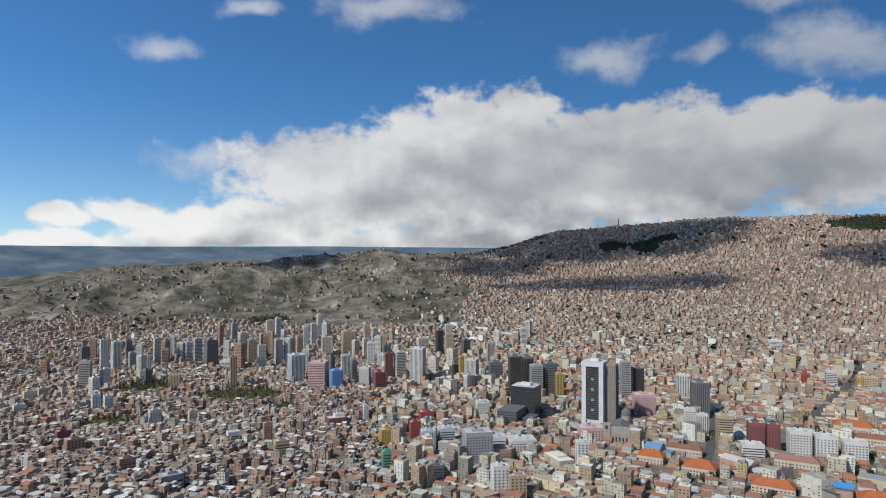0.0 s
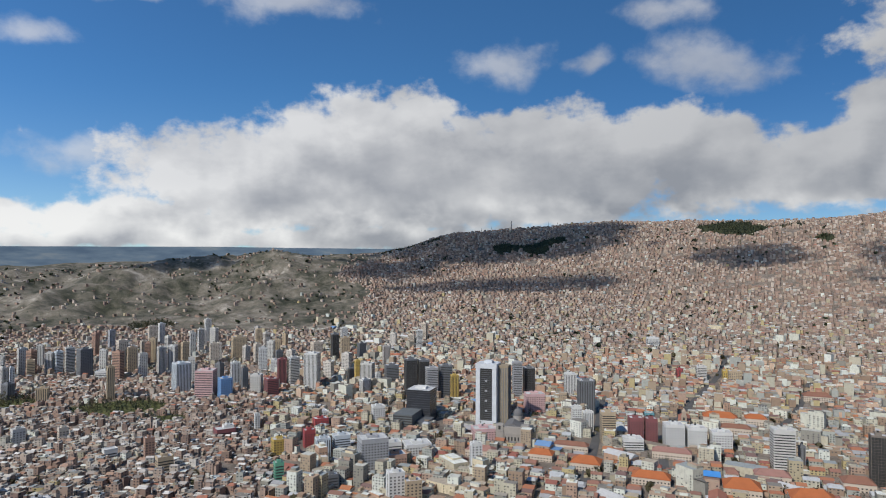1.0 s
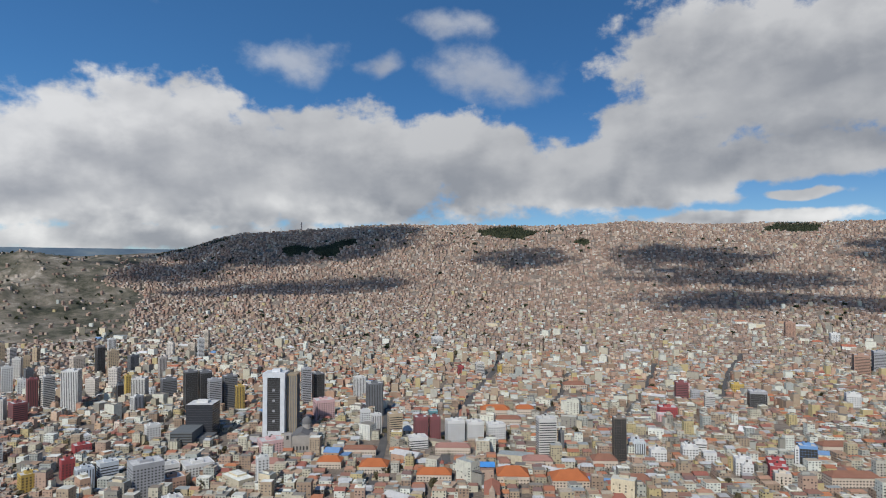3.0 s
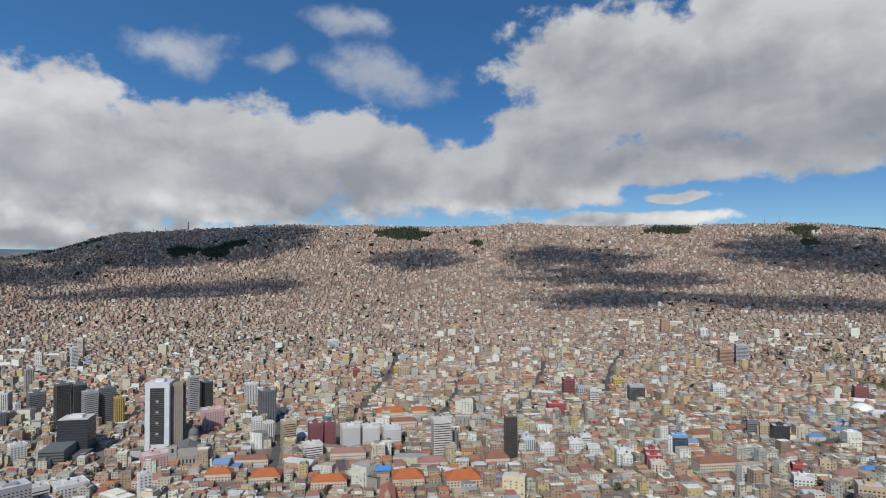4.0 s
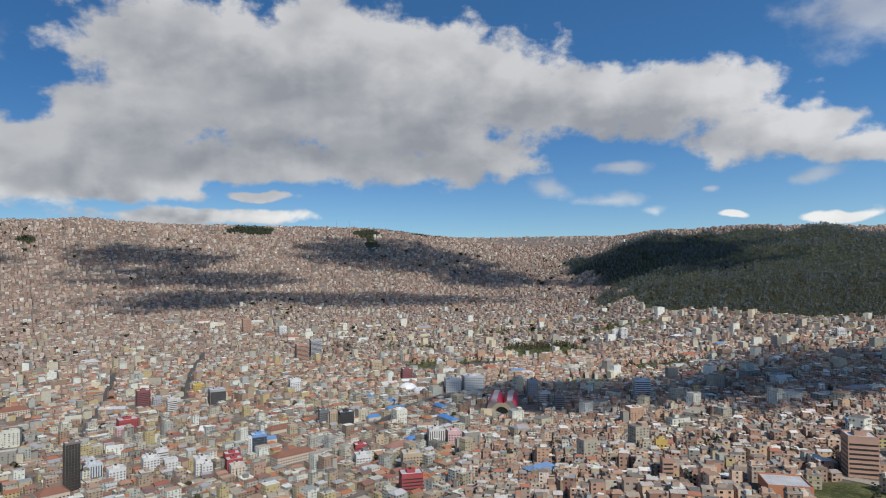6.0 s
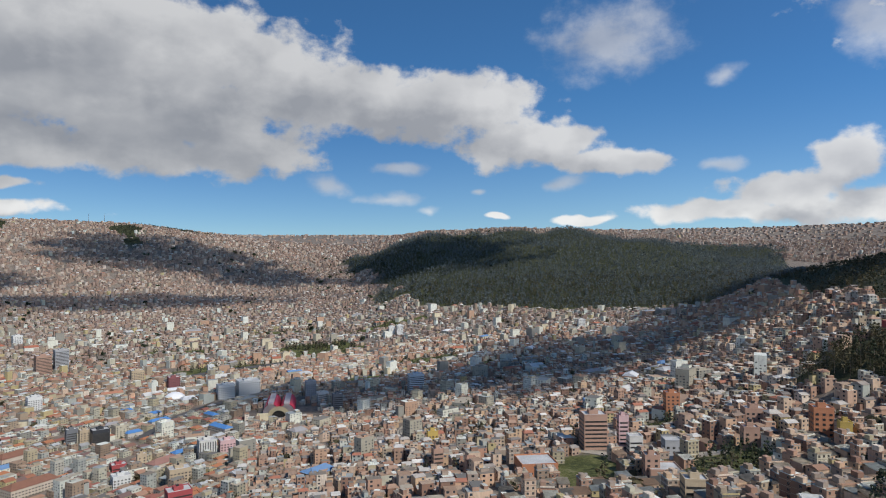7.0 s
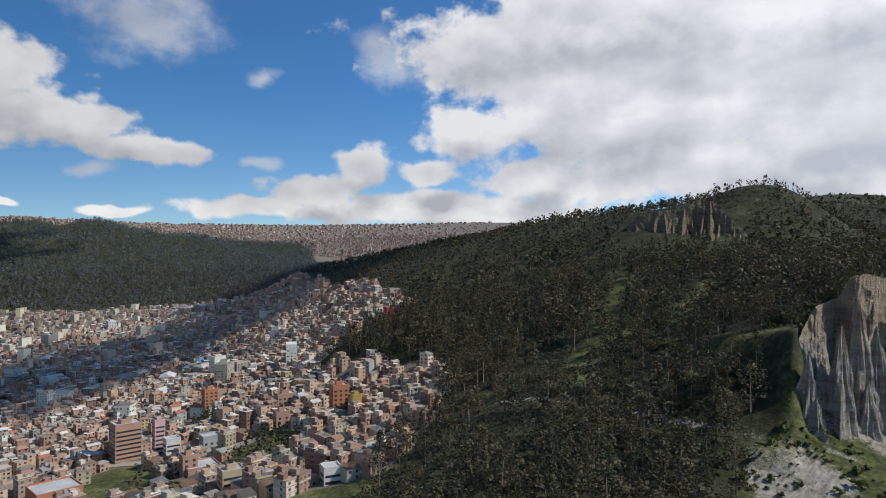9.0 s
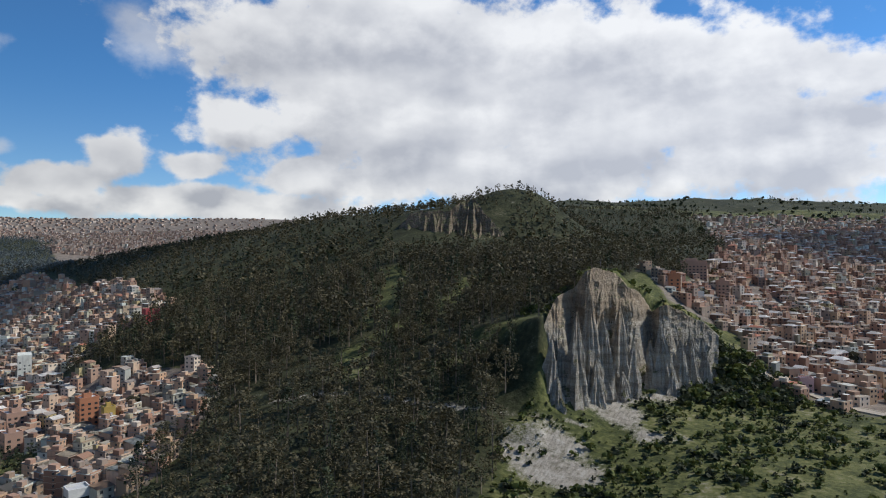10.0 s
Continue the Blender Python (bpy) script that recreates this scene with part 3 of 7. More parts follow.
class Heap:
    """Gathers many quads for one mesh."""

    def __init__(self):
        self.v, self.f, self.m, self.n = [], [], [], 0

    def put(self, verts, faces, mat):
        """verts: things x points x 3; faces: quads over the points."""
        t, p = verts.shape[:2]
        if not t:
            return
        self.v.append(verts.reshape(-1, 3))
        f = faces[None] + (np.arange(t) * p)[:, None, None] + self.n
        self.f.append(f.reshape(-1, 4))
        self.m.append(np.full(t * len(faces), mat))
        self.n += t * p

    def done(self, name, mats):
        return mesh_object(name, np.concatenate(self.v), np.concatenate(self.f), mats, np.concatenate(self.m))


def turned(local, x, y, z, rot):
    """Local points (things x points x 3) set down at places, turned by rot."""
    c, s = np.cos(rot)[:, None], np.sin(rot)[:, None]
    return np.stack([x[:, None] + local[..., 0] * c - local[..., 1] * s, y[:, None] + local[..., 0] * s + local[..., 1] * c, z[:, None] + local[..., 2]], -1)


def sized(shape, w, d, h):
    return shape[None] * np.stack([w / 2, d / 2, h], -1)[:, None, :]


def put_houses(heap, x, y, w, d, h, rot, gable, windows):
    """Blocks with sunk bases, flat or pitched roofs and, near by, window openings. Slots: 0 wall, 1 flat roof, 2 tiles, 3 glass."""
    z = ground(x, y)
    sink = 3.0 + 0.35 * np.maximum(w, d)
    walls = sized(BOX, w, d, h + sink)
    heap.put(turned(walls, x, y, z - sink, rot), SIDES, 0)
    flat = ~gable
    # flat roofs: a slab inside the parapet, 0.4 m below the wall tops
    roof = sized(BOX[4:], w + 0.0, d + 0.0, h * 0 + 1) * np.array([1, 1, 0]) + np.array([0, 0, 1.0]) * (h - 0.02)[:, None, None]
    heap.put(turned(roof, x, y, z, rot)[flat], np.array([(0, 1, 2, 3)]), 1)
    # pitched roofs
    g = gable
    rise = np.minimum(w, d) * 0.22
    hip = np.random.choice([0.98, 0.6], len(x))[:, None]
    base = np.array([(-1, -1, 0), (1, -1, 0), (1, 1, 0), (-1, 1, 0)], float)[None].repeat(len(x), 0)
    ridge = np.array([(-1, -.02, 1), (1, -.02, 1), (1, .02, 1), (-1, .02, 1)], float)[None].repeat(len(x), 0)
    ridge[..., 0] *= hip
    local = np.concatenate([base, ridge], 1) * np.stack([w / 2 + 0.4, d / 2 + 0.4, rise], -1)[:, None, :] + np.array([0, 0, 1.0]) * (h - 0.05)[:, None, None]
    heap.put(turned(local, x, y, z, rot)[g], np.vstack([SIDES, TOP]), 2)
    # a second, smaller storey, water tanks and stair heads on flat roofs
    pick = flat & (np.random.rand(len(x)) < 0.6) & (np.hypot(x, y) < 1700)
    k = pick.sum()
    if k:
        ww, dd, hh = w[pick] * np.random.uniform(0.25, 0.6, k), d[pick] * np.random.uniform(0.3, 0.7, k), np.random.uniform(1.6, 3.0, k)
        off = np.stack([(w[pick] - ww) * np.random.uniform(-0.45, 0.45, k), (d[pick] - dd) * np.random.uniform(-0.45, 0.45, k), h[pick]], -1)[:, None, :]
        loc = sized(BOX, ww, dd, hh) + off
        at = turned(loc, x[pick], y[pick], z[pick], rot[pick])
        heap.put(at, SIDES, 0)
        heap.put(at[:, 4:], np.array([(0, 1, 2, 3)]), 1)
    # lean-tos and back wings, lower than the house, under sheet or slab
    pick = np.random.rand(len(x)) < np.where(np.hypot(x, y) < 1500, 0.6, 0.0)
    k = pick.sum()
    if k:
        ww, dd, hh = w[pick] * np.random.uniform(0.35, 0.7, k), d[pick] * np.random.uniform(0.4, 0.9, k), h[pick] * np.random.uniform(0.35, 0.85, k)
        side = np.random.choice([-1, 1], k)
        off = np.stack([side * (w[pick] + ww) * 0.48, (d[pick] - dd) * np.random.uniform(-0.5, 0.5, k), -3.0 + 0 * ww], -1)[:, None, :]
        at = turned(sized(BOX, ww, dd, hh + 3) + off, x[pick], y[pick], z[pick], rot[pick])
        heap.put(at, SIDES, 0)
        lid = at[:, 4:].copy()
        lid[:, :2, 2] += np.random.uniform(-0.1, 0.9, k)[:, None]
        tin = np.random.rand(k) < 0.45
        heap.put(lid[tin], np.array([(0, 1, 2, 3)]), 2)
        heap.put(lid[~tin] + np.array([0, 0, 0.02]), np.array([(0, 1, 2, 3)]), 1)
    if not windows:
        return
    # window openings, floor by floor, set in front of the walls by a hand's width
    for side in range(4):
        ax = w if side % 2 == 0 else d
        out = (d if side % 2 == 0 else w) / 2 + 0.06
        for floor in range(7):
            for col in range(4):
                n_col = np.clip((ax / 3.2).astype(int), 1, 4)
                ok = (h > floor * 2.9 + 2.4) & (col < n_col) & (np.random.rand(len(x)) < 0.75) & (np.hypot(x, y) < 1150)
                if not ok.any():
                    continue
                u = (col + 0.5) / n_col[ok] * ax[ok] - ax[ok] / 2
                hw = np.full(ok.sum(), 0.65) * np.random.uniform(0.8, 1.5, ok.sum())
                zb = np.full(ok.sum(), floor * 2.9 + 1.0)
                o = out[ok]
                quad = np.stack([np.stack([u - hw, -o, zb], -1), np.stack([u + hw, -o, zb], -1), np.stack([u + hw, -o, zb + 1.3], -1), np.stack([u - hw, -o, zb + 1.3], -1)], 1)
                a = side * math.pi / 2
                q = quad.copy()
                q[..., 0], q[..., 1] = quad[..., 0] * math.cos(a) - quad[..., 1] * math.sin(a), quad[..., 0] * math.sin(a) + quad[..., 1] * math.cos(a)
                heap.put(turned(q, x[ok], y[ok], z[ok], rot[ok]), np.array([(0, 1, 2, 3)]), 3)


GRID = radians(-30.0)          # the old town's streets run along this heading


def lots(step_u, step_v, reach, turn, block=(7, 6), street=0.8, jitter=0.2):
    """Jittered plan points in rows, with streets left open."""
    n_u, n_v = int(2 * reach / step_u), int(2 * reach / step_v)
    u, v = np.meshgrid(np.arange(n_u), np.arange(n_v), indexing="ij")
    su, sv = (u // block[0]) * street * step_u, (v // block[1]) * street * step_v
    pu = u * step_u + su + np.random.uniform(-jitter, jitter, u.shape) * step_u
    pv = v * step_v + sv + np.random.uniform(-jitter, jitter, u.shape) * step_v
    pu, pv = (pu - pu.max() / 2).ravel(), (pv - pv.max() / 2).ravel()
    pu, pv = pu + 16 * grain(pu, pv, 260, 2, 81), pv + 16 * grain(pu, pv, 260, 2, 83)
    return pu * math.cos(turn) - pv * math.sin(turn), pu * math.sin(turn) + pv * math.cos(turn)


def open_land(x, y):
    return (woods(x, y) > -0.05) | (scrub(x, y) > 0.15) | (chalk(x, y) > 0.0)

# ------------------------------------------------------------------ landmark buildings


def part(name, bm, mat, parent=None, label=""):
    """Links a bmesh as one mesh object under a thing or a part."""
    me = bpy.data.meshes.new(name)
    bm.to_mesh(me)
    bm.free()
    for m in mat if isinstance(mat, (list, tuple)) else [mat]:
        me.materials.append(m)
    ob = new(name, me)
    ob.parent = parent
    if label:
        tagged(ob, label)
    return ob


def box(bm, x0, y0, z0, x1, y1, z1):
    v = [bm.verts.new(c) for c in ((x0, y0, z0), (x1, y0, z0), (x1, y1, z0), (x0, y1, z0), (x0, y0, z1), (x1, y0, z1), (x1, y1, z1), (x0, y1, z1))]
    for q in ((3, 2, 1, 0), (4, 5, 6, 7), (0, 1, 5, 4), (1, 2, 6, 5), (2, 3, 7, 6), (3, 0, 4, 7)):
        bm.faces.new([v[k] for k in q])


def boxes(*rows):
    bm = bmesh.new()
    for r in rows:
        box(bm, *r)
    return bm


COLOURS = {}


def paint(rgb, rough=0.85, vary=0.14):
    key = (tuple(rgb), rough)
    if key not in COLOURS:
        COLOURS[key] = plain("paint", rgb, rough, 0.0, vary, 0.5)
    return COLOURS[key]


m_dark = plain("dark_glazing", (0.045, 0.043, 0.04), 0.4, 0.0, 0.4, 0.15)
m_pale_roof = plain("pale_roof", (0.50, 0.49, 0.47), 0.9, 0.0, 0.3, 0.5)
TAKEN = []


def facade_side(side, w, d):
    """Half length, distance and turn of one facade."""
    return ((w, d, 0), (d, w, 1), (w, d, 2), (d, w, 3))[side]


def on_side(bm, side, w, d, u0, z0, u1, z1, proud=0.12, back=0.2):
    """A shallow box on a facade, from u0 to u1 along it."""
    ax, out, k = facade_side(side, w, d)
    o = out / 2
    c, s = ((1, 0), (0, 1), (-1, 0), (0, -1))[k]
    pts = []
    for v in (-o + back, -o - proud):
        for u, z in ((u0, z0), (u1, z0), (u1, z1), (u0, z1)):
            pts.append(bm.verts.new((u * c - v * s, u * s + v * c, z)))
    a, b = pts[:4], pts[4:]
    for q in ((b[0], b[1], b[2], b[3]), (a[0], a[1], b[1], b[0]), (a[1], a[2], b[2], b[1]), (a[2], a[3], b[3], b[2]), (a[3], a[0], b[0], b[3])):
        bm.faces.new(q)


def building(name, x, y, w, d, h, wall, style="grid", turn=None, label="", floor=3.1, roof="flat", glass=None, group="", category="building"):
    """A free-standing block: wall, roof, plant room and the glazing of each side."""
    zs = ground(np.array([x - w / 2, x + w / 2, x, x]), np.array([y, y, y - d / 2, y + d / 2]))
    z = float(zs.min()) - 0.3
    h = h + float(zs.mean() - zs.min())
    thing = tagged(new(name), label, category, group)
    thing.matrix_world = pose(x, y, z, 0, 0, math.degrees(GRID) if turn is None else turn)
    TAKEN.append((x, y, 0.62 * max(w, d) + 3))
    mat = paint(wall)
    gl = glass or m_dark
    part("wall", boxes((-w / 2, -d / 2, -2, w / 2, d / 2, h)), mat, thing)
    if roof == "flat":
        t = 0.35
        part("parapet", boxes((-w / 2 - .1, -d / 2 - .1, h, w / 2 + .1, -d / 2 + t, h + 1), (-w / 2 - .1, d / 2 - t, h, w / 2 + .1, d / 2 + .1, h + 1),
                              (-w / 2 - .1, -d / 2 + t, h, -w / 2 + t, d / 2 - t, h + 1), (w / 2 - t, -d / 2 + t, h, w / 2 + .1, d / 2 - t, h + 1)), mat, thing)
        part("roof", boxes((-w / 2 + t, -d / 2 + t, h, w / 2 - t, d / 2 - t, h + .15)), m_pale_roof, thing)
        if h > 14:
            room = part("plant_room", boxes((-w * .22, -d * .2, h + .15, w * .18, d * .24, h + 3.2)), mat, thing)
            part("water_tank", boxes((-w * .1, -d * .1, h + 3.2, -w * .1 + 2, -d * .1 + 2, h + 5)), m_dark, room)
    else:
        bm = bmesh.new()
        rise = min(w, d) * 0.26
        a, b = w / 2 + .5, d / 2 + .5
        if w >= d:
            p = [(-a, -b, h), (a, -b, h), (a, b, h), (-a, b, h), (-a + b * .7, 0, h + rise), (a - b * .7, 0, h + rise)]
            q = ((0, 1, 5, 4), (2, 3, 4, 5), (3, 0, 4), (1, 2, 5))
        else:
            p = [(-a, -b, h), (a, -b, h), (a, b, h), (-a, b, h), (0, -b + a * .7, h + rise), (0, b - a * .7, h + rise)]
            q = ((1, 2, 5, 4), (3, 0, 4, 5), (0, 1, 4), (2, 3, 5))
        v = [bm.verts.new(c) for c in p]
        for f in q:
            bm.faces.new([v[k] for k in f])
        bm.faces.new([v[k] for k in (3, 2, 1, 0)])
        part("roof", bm, paint(roof if isinstance(roof, tuple) else (0.42, 0.15, 0.08)), thing)
    n = max(1, int((h - 1.2) / floor))
    for side in range(4):
        ax = w if side % 2 == 0 else d
        bm = bmesh.new()
        if style == "bands":
            for k in range(n):
                on_side(bm, side, w, d, -ax / 2 + .6, k * floor + 1.3, ax / 2 - .6, k * floor + 2.5)
        elif style == "glass":
            cols = max(2, int(ax / 3.0))
            for c in range(cols):
                for k in range(0, n, 1):
                    on_side(bm, side, w, d, -ax / 2 + .25 + c * (ax - .5) / cols + .08, k * floor + .5, -ax / 2 + .25 + (c + 1) * (ax - .5) / cols - .08, k * floor + floor + .3, 0.06)
        elif style == "ribs":
            cols = max(2, int(ax / 2.6))
            for c in range(cols):
                u = -ax / 2 + (c + .5) * ax / cols
                on_side(bm, side, w, d, u - .5, 1.5, u + .5, h - 1.5, 0.06)
        elif style == "blank" and side % 2 == 1:
            on_side(bm, side, w, d, -.6, 2, .6, h - 2)
        else:
            cols = max(1, int(ax / 3.4))
            for c in range(cols):
                u = -ax / 2 + (c + .5) * ax / cols
                for k in range(n):
                    on_side(bm, side, w, d, u - .85, k * floor + 1.1, u + .85, k * floor + 2.5)
        tagged(part("glazing", bm, gl, thing), kind="stuff")
    return thing


WHITE = (0.63, 0.62, 0.58)
PALE = (0.56, 0.54, 0.49)
GREY = (0.36, 0.36, 0.36)
SLATE = (0.17, 0.175, 0.18)
BEIGE = (0.58, 0.5, 0.4)
TAN = (0.46, 0.36, 0.24)
BRICK = (0.4, 0.25, 0.18)
MAROON = (0.24, 0.09, 0.09)
RED = (0.36, 0.075, 0.075)
YELLOW = (0.50, 0.35, 0.10)
BLUE = (0.16, 0.3, 0.52)
SKY = (0.52, 0.56, 0.58)
PINK = (0.58, 0.38, 0.36)
GREEN = (0.14, 0.36, 0.24)
BLACK = (0.045, 0.047, 0.052)
ORANGE = (0.44, 0.19, 0.10)
TEAL = (0.15, 0.32, 0.34)

building("tower_block", -724, 1374, 16.6, 12.5, 63.6, PALE, "grid", 42, "pale grey high-rise with square windows, in the high-rise quarter")
building("tower_block", -700, 1376, 17.2, 14.6, 58.8, WHITE, "ribs", 49, "white high-rise with upright ribs, in the high-rise quarter")
building("tower_block", -793, 1459, 11.0, 10.5, 49.8, BRICK, "grid", 13, "brown brick high-rise with square windows, in the high-rise quarter")
building("tower_block", -784, 1405, 15.1, 15.9, 42.9, SLATE, "grid", 47, "dark grey high-rise with square windows, in the high-rise quarter")
building("tower_block", -643, 1449, 17.1, 12.8, 56.9, PALE, "grid", 38, "pale grey high-rise with square windows, in the high-rise quarter")
building("tower_block", -638, 1484, 9.6, 8.2, 51.9, BEIGE, "grid", 45, "beige high-rise with square windows, in the high-rise quarter")
building("tower_block", -593, 1452, 13.5, 12.8, 46.9, WHITE, "ribs", 6, "white high-rise with upright ribs, in the high-rise quarter")
building("tower_block", -576, 1454, 13.0, 13.6, 49.5, SKY, "bands", 40, "pale blue high-rise with window bands, in the high-rise quarter")
building("tower_block", -555, 1455, 16.5, 12.4, 57.2, PALE, "bands", 35, "pale grey high-rise with window bands, in the high-rise quarter")
building("tower_block", -510, 1412, 24.2, 20.5, 60.1, SLATE, "grid", 42, "dark grey high-rise with square windows, in the high-rise quarter")
building("tower_block", -498, 1482, 13.1, 12.4, 47.9, WHITE, "grid", 3, "white high-rise with square windows, in the high-rise quarter")
building("tower_block", -468, 1505, 19.7, 20.6, 65.5, BEIGE, "grid", 35, "beige high-rise with square windows, in the high-rise quarter")
building("tower_block", -440, 1487, 16.3, 12.2, 54.5, PALE, "grid", 30, "pale grey high-rise with square windows, in the high-rise quarter")
building("tower_block", -445, 1582, 12.9, 10.9, 52.5, BEIGE, "ribs", 38, "beige high-rise with upright ribs, in the high-rise quarter")
building("tower_block", -421, 1568, 15.2, 14.4, 60.2, TAN, "ribs", -1, "tan high-rise with upright ribs, in the high-rise quarter")
building("tower_block", -285, 1249, 26.5, 27.8, 56.2, SKY, "ribs", 31, "pale blue high-rise with upright ribs, in the high-rise quarter")
building("tower_block", -352, 1654, 13.5, 10.2, 60.8, PALE, "grid", 26, "pale grey high-rise with square windows, in the high-rise quarter")
building("tower_block", -346, 1715, 13.0, 11.1, 60.0, WHITE, "ribs", 33, "white high-rise with upright ribs, in the high-rise quarter")
building("tower_block", -234, 1211, 31.1, 29.6, 49.1, PINK, "bands", -5, "pink high-rise with window bands, in the high-rise quarter")
building("tower_block", -199, 1197, 20.1, 21.1, 36.3, BLUE, "grid", 27, "blue high-rise with square windows, in the high-rise quarter")
building("tower_block", -194, 1282, 16.4, 12.3, 50.2, WHITE, "ribs", 23, "white high-rise with upright ribs, in the high-rise quarter")
building("tower_block", -173, 1252, 10.5, 8.9, 43.7, SLATE, "grid", 30, "dark grey high-rise with square windows, in the high-rise quarter")
building("tower_block", -148, 1227, 19.1, 18.1, 36.2, PALE, "grid", -9, "pale grey high-rise with square windows, in the high-rise quarter")
building("tower_block", -119, 1201, 20.4, 21.4, 33.3, MAROON, "bands", 24, "maroon high-rise with window bands, in the high-rise quarter")
building("tower_block", -109, 1301, 15.7, 11.8, 52.1, MAROON, "ribs", 19, "maroon high-rise with upright ribs, in the high-rise quarter")
building("tower_block", -87, 1304, 19.1, 16.3, 54.4, PALE, "bands", 26, "pale grey high-rise with window bands, in the high-rise quarter")
building("tower_block", -49, 1265, 26.0, 24.7, 67.9, WHITE, "ribs", -14, "white high-rise with upright ribs, in the high-rise quarter")
building("tower_block", -8, 1565, 16.1, 16.9, 64.1, SLATE, "glass", 18, "dark grey high-rise with a dark glazed grid, in the high-rise quarter")
building("tower_block", 16, 1504, 19.4, 14.6, 63.0, TAN, "grid", 13, "tan high-rise with square windows, in the high-rise quarter")
building("tower_block", 25, 1273, 10.7, 9.1, 35.5, SLATE, "glass", 21, "dark grey high-rise with a dark glazed grid, in the high-rise quarter")
building("tower_block", 58, 1286, 23.8, 22.6, 42.3, PALE, "ribs", -19, "pale grey high-rise with upright ribs, in the high-rise quarter")
building("tower_block", 39, 1322, 9.1, 9.5, 41.5, YELLOW, "blank", 16, "yellow high-rise with nearly blank sides, in the high-rise quarter")
building("tower_block", 106, 1284, 25.2, 18.9, 37.9, SLATE, "bands", 9, "dark grey high-rise with window bands, in the high-rise quarter")
building("office_building", 76, 1247, 8.7, 7.4, 29.4, WHITE, "grid", 18, "white mid-rise with square windows, in the high-rise quarter")
building("tower_block", -666, 1411, 12.8, 12.1, 46.8, PALE, "grid", 9, "pale grey high-rise with square windows, in the high-rise quarter")
building("tower_block", -666, 1376, 11.9, 12.5, 36.0, GREY, "grid", 44, "grey high-rise with square windows, in the high-rise quarter")
building("tower_block", -394, 1397, 15.3, 11.5, 52.4, PALE, "grid", 30, "pale grey high-rise with square windows, in the high-rise quarter")
building("tower_block", -368, 1436, 15.6, 13.3, 60.1, PALE, "ribs", 36, "pale grey high-rise with upright ribs, in the high-rise quarter")
building("tower_block", -350, 1450, 14.1, 13.4, 60.7, WHITE, "ribs", -2, "white high-rise with upright ribs, in the high-rise quarter")
building("tower_block", -338, 1512, 14.2, 14.9, 59.3, TAN, "grid", 31, "tan high-rise with square windows, in the high-rise quarter")
building("tower_block", -237, 1615, 32.6, 24.5, 56.1, TAN, "grid", 22, "tan high-rise with square windows, in the high-rise quarter")
building("office_building", -53, 1649, 25.4, 21.6, 31.6, BEIGE, "grid", 24, "beige mid-rise with square windows, in the high-rise quarter")
building("office_building", -462, 1377, 26.0, 24.7, 21.5, WHITE, "bands", 3, "white mid-rise with window bands, in the high-rise quarter")
building("tower_block", -608, 1328, 8.3, 8.7, 37.1, WHITE, "grid", 43, "white high-rise with square windows, in the high-rise quarter")
building("tower_block", -716, 1464, 12.0, 9.0, 47.4, SLATE, "grid", 40, "dark grey high-rise with square windows, in the high-rise quarter")
building("tower_block", -579, 1779, 14.3, 12.1, 48.2, GREY, "grid", 40, "grey high-rise with square windows, in the high-rise quarter")
building("tower_block", -650, 1547, 12.3, 11.6, 48.7, PALE, "ribs", 7, "pale grey high-rise with upright ribs, in the high-rise quarter")
building("tower_block", -455, 1503, 13.8, 14.5, 49.8, SLATE, "glass", 35, "dark grey high-rise with a dark glazed grid, in the high-rise quarter")
building("tower_block", -282, 1545, 18.5, 13.9, 51.2, BEIGE, "grid", 24, "beige high-rise with square windows, in the high-rise quarter")
building("tower_block", -181, 1512, 14.8, 12.5, 52.8, BEIGE, "grid", 29, "beige high-rise with square windows, in the high-rise quarter")
building("tower_block", -158, 1574, 15.7, 14.9, 49.4, PALE, "grid", -10, "pale grey high-rise with square windows, in the high-rise quarter")
building("tower_block", -355, 1852, 15.0, 15.7, 64.8, PALE, "grid", 29, "pale grey high-rise with square windows, in the high-rise quarter")
building("tower_block", -486, 1807, 21.2, 15.9, 53.7, BEIGE, "grid", 29, "beige high-rise with square windows, in the high-rise quarter")
building("tower_block", -474, 1845, 15.1, 12.8, 54.9, WHITE, "grid", 36, "white high-rise with square windows, in the high-rise quarter")
building("office_building", -537, 996, 11.8, 9.5, 24.3, SKY, "grid", 42, "pale blue mid-rise with square windows, among low houses")
building("office_building", -519, 998, 12.0, 9.6, 22.6, WHITE, "grid", 41, "white mid-rise with square windows, among low houses")
building("office_building", -681, 1058, 16.0, 12.8, 16.6, BEIGE, "grid", 47, "beige mid-rise with square windows, among low houses")
building("office_building", -674, 1084, 13.8, 11.1, 17.0, BEIGE, "grid", 46, "beige mid-rise with square windows, among low houses")
building("office_building", -628, 953, 14.3, 11.4, 16.6, PALE, "grid", 47, "pale grey mid-rise with square windows, among low houses")
building("office_building", -223, 821, 10.7, 8.5, 28.5, BRICK, "grid", 29, "brown brick mid-rise with square windows, among low houses")
building("office_building", -190, 759, 16.5, 13.2, 21.6, TAN, "bands", 28, "tan mid-rise with window bands, among low houses")
building("office_building", -409, 914, 14.4, 11.5, 21.4, PALE, "grid", 38, "pale grey mid-rise with square windows, among low houses")
building("office_building", -360, 927, 11.7, 9.3, 19.3, BEIGE, "grid", 35, "beige mid-rise with square windows, among low houses")
building("building", -271, 833, 14.8, 11.8, 13.0, WHITE, "bands", 32, "white low-rise with window bands, among low houses")
building("office_building", -457, 775, 15.0, 12.0, 20.8, MAROON, "grid", 45, "maroon mid-rise with square windows, among low houses")
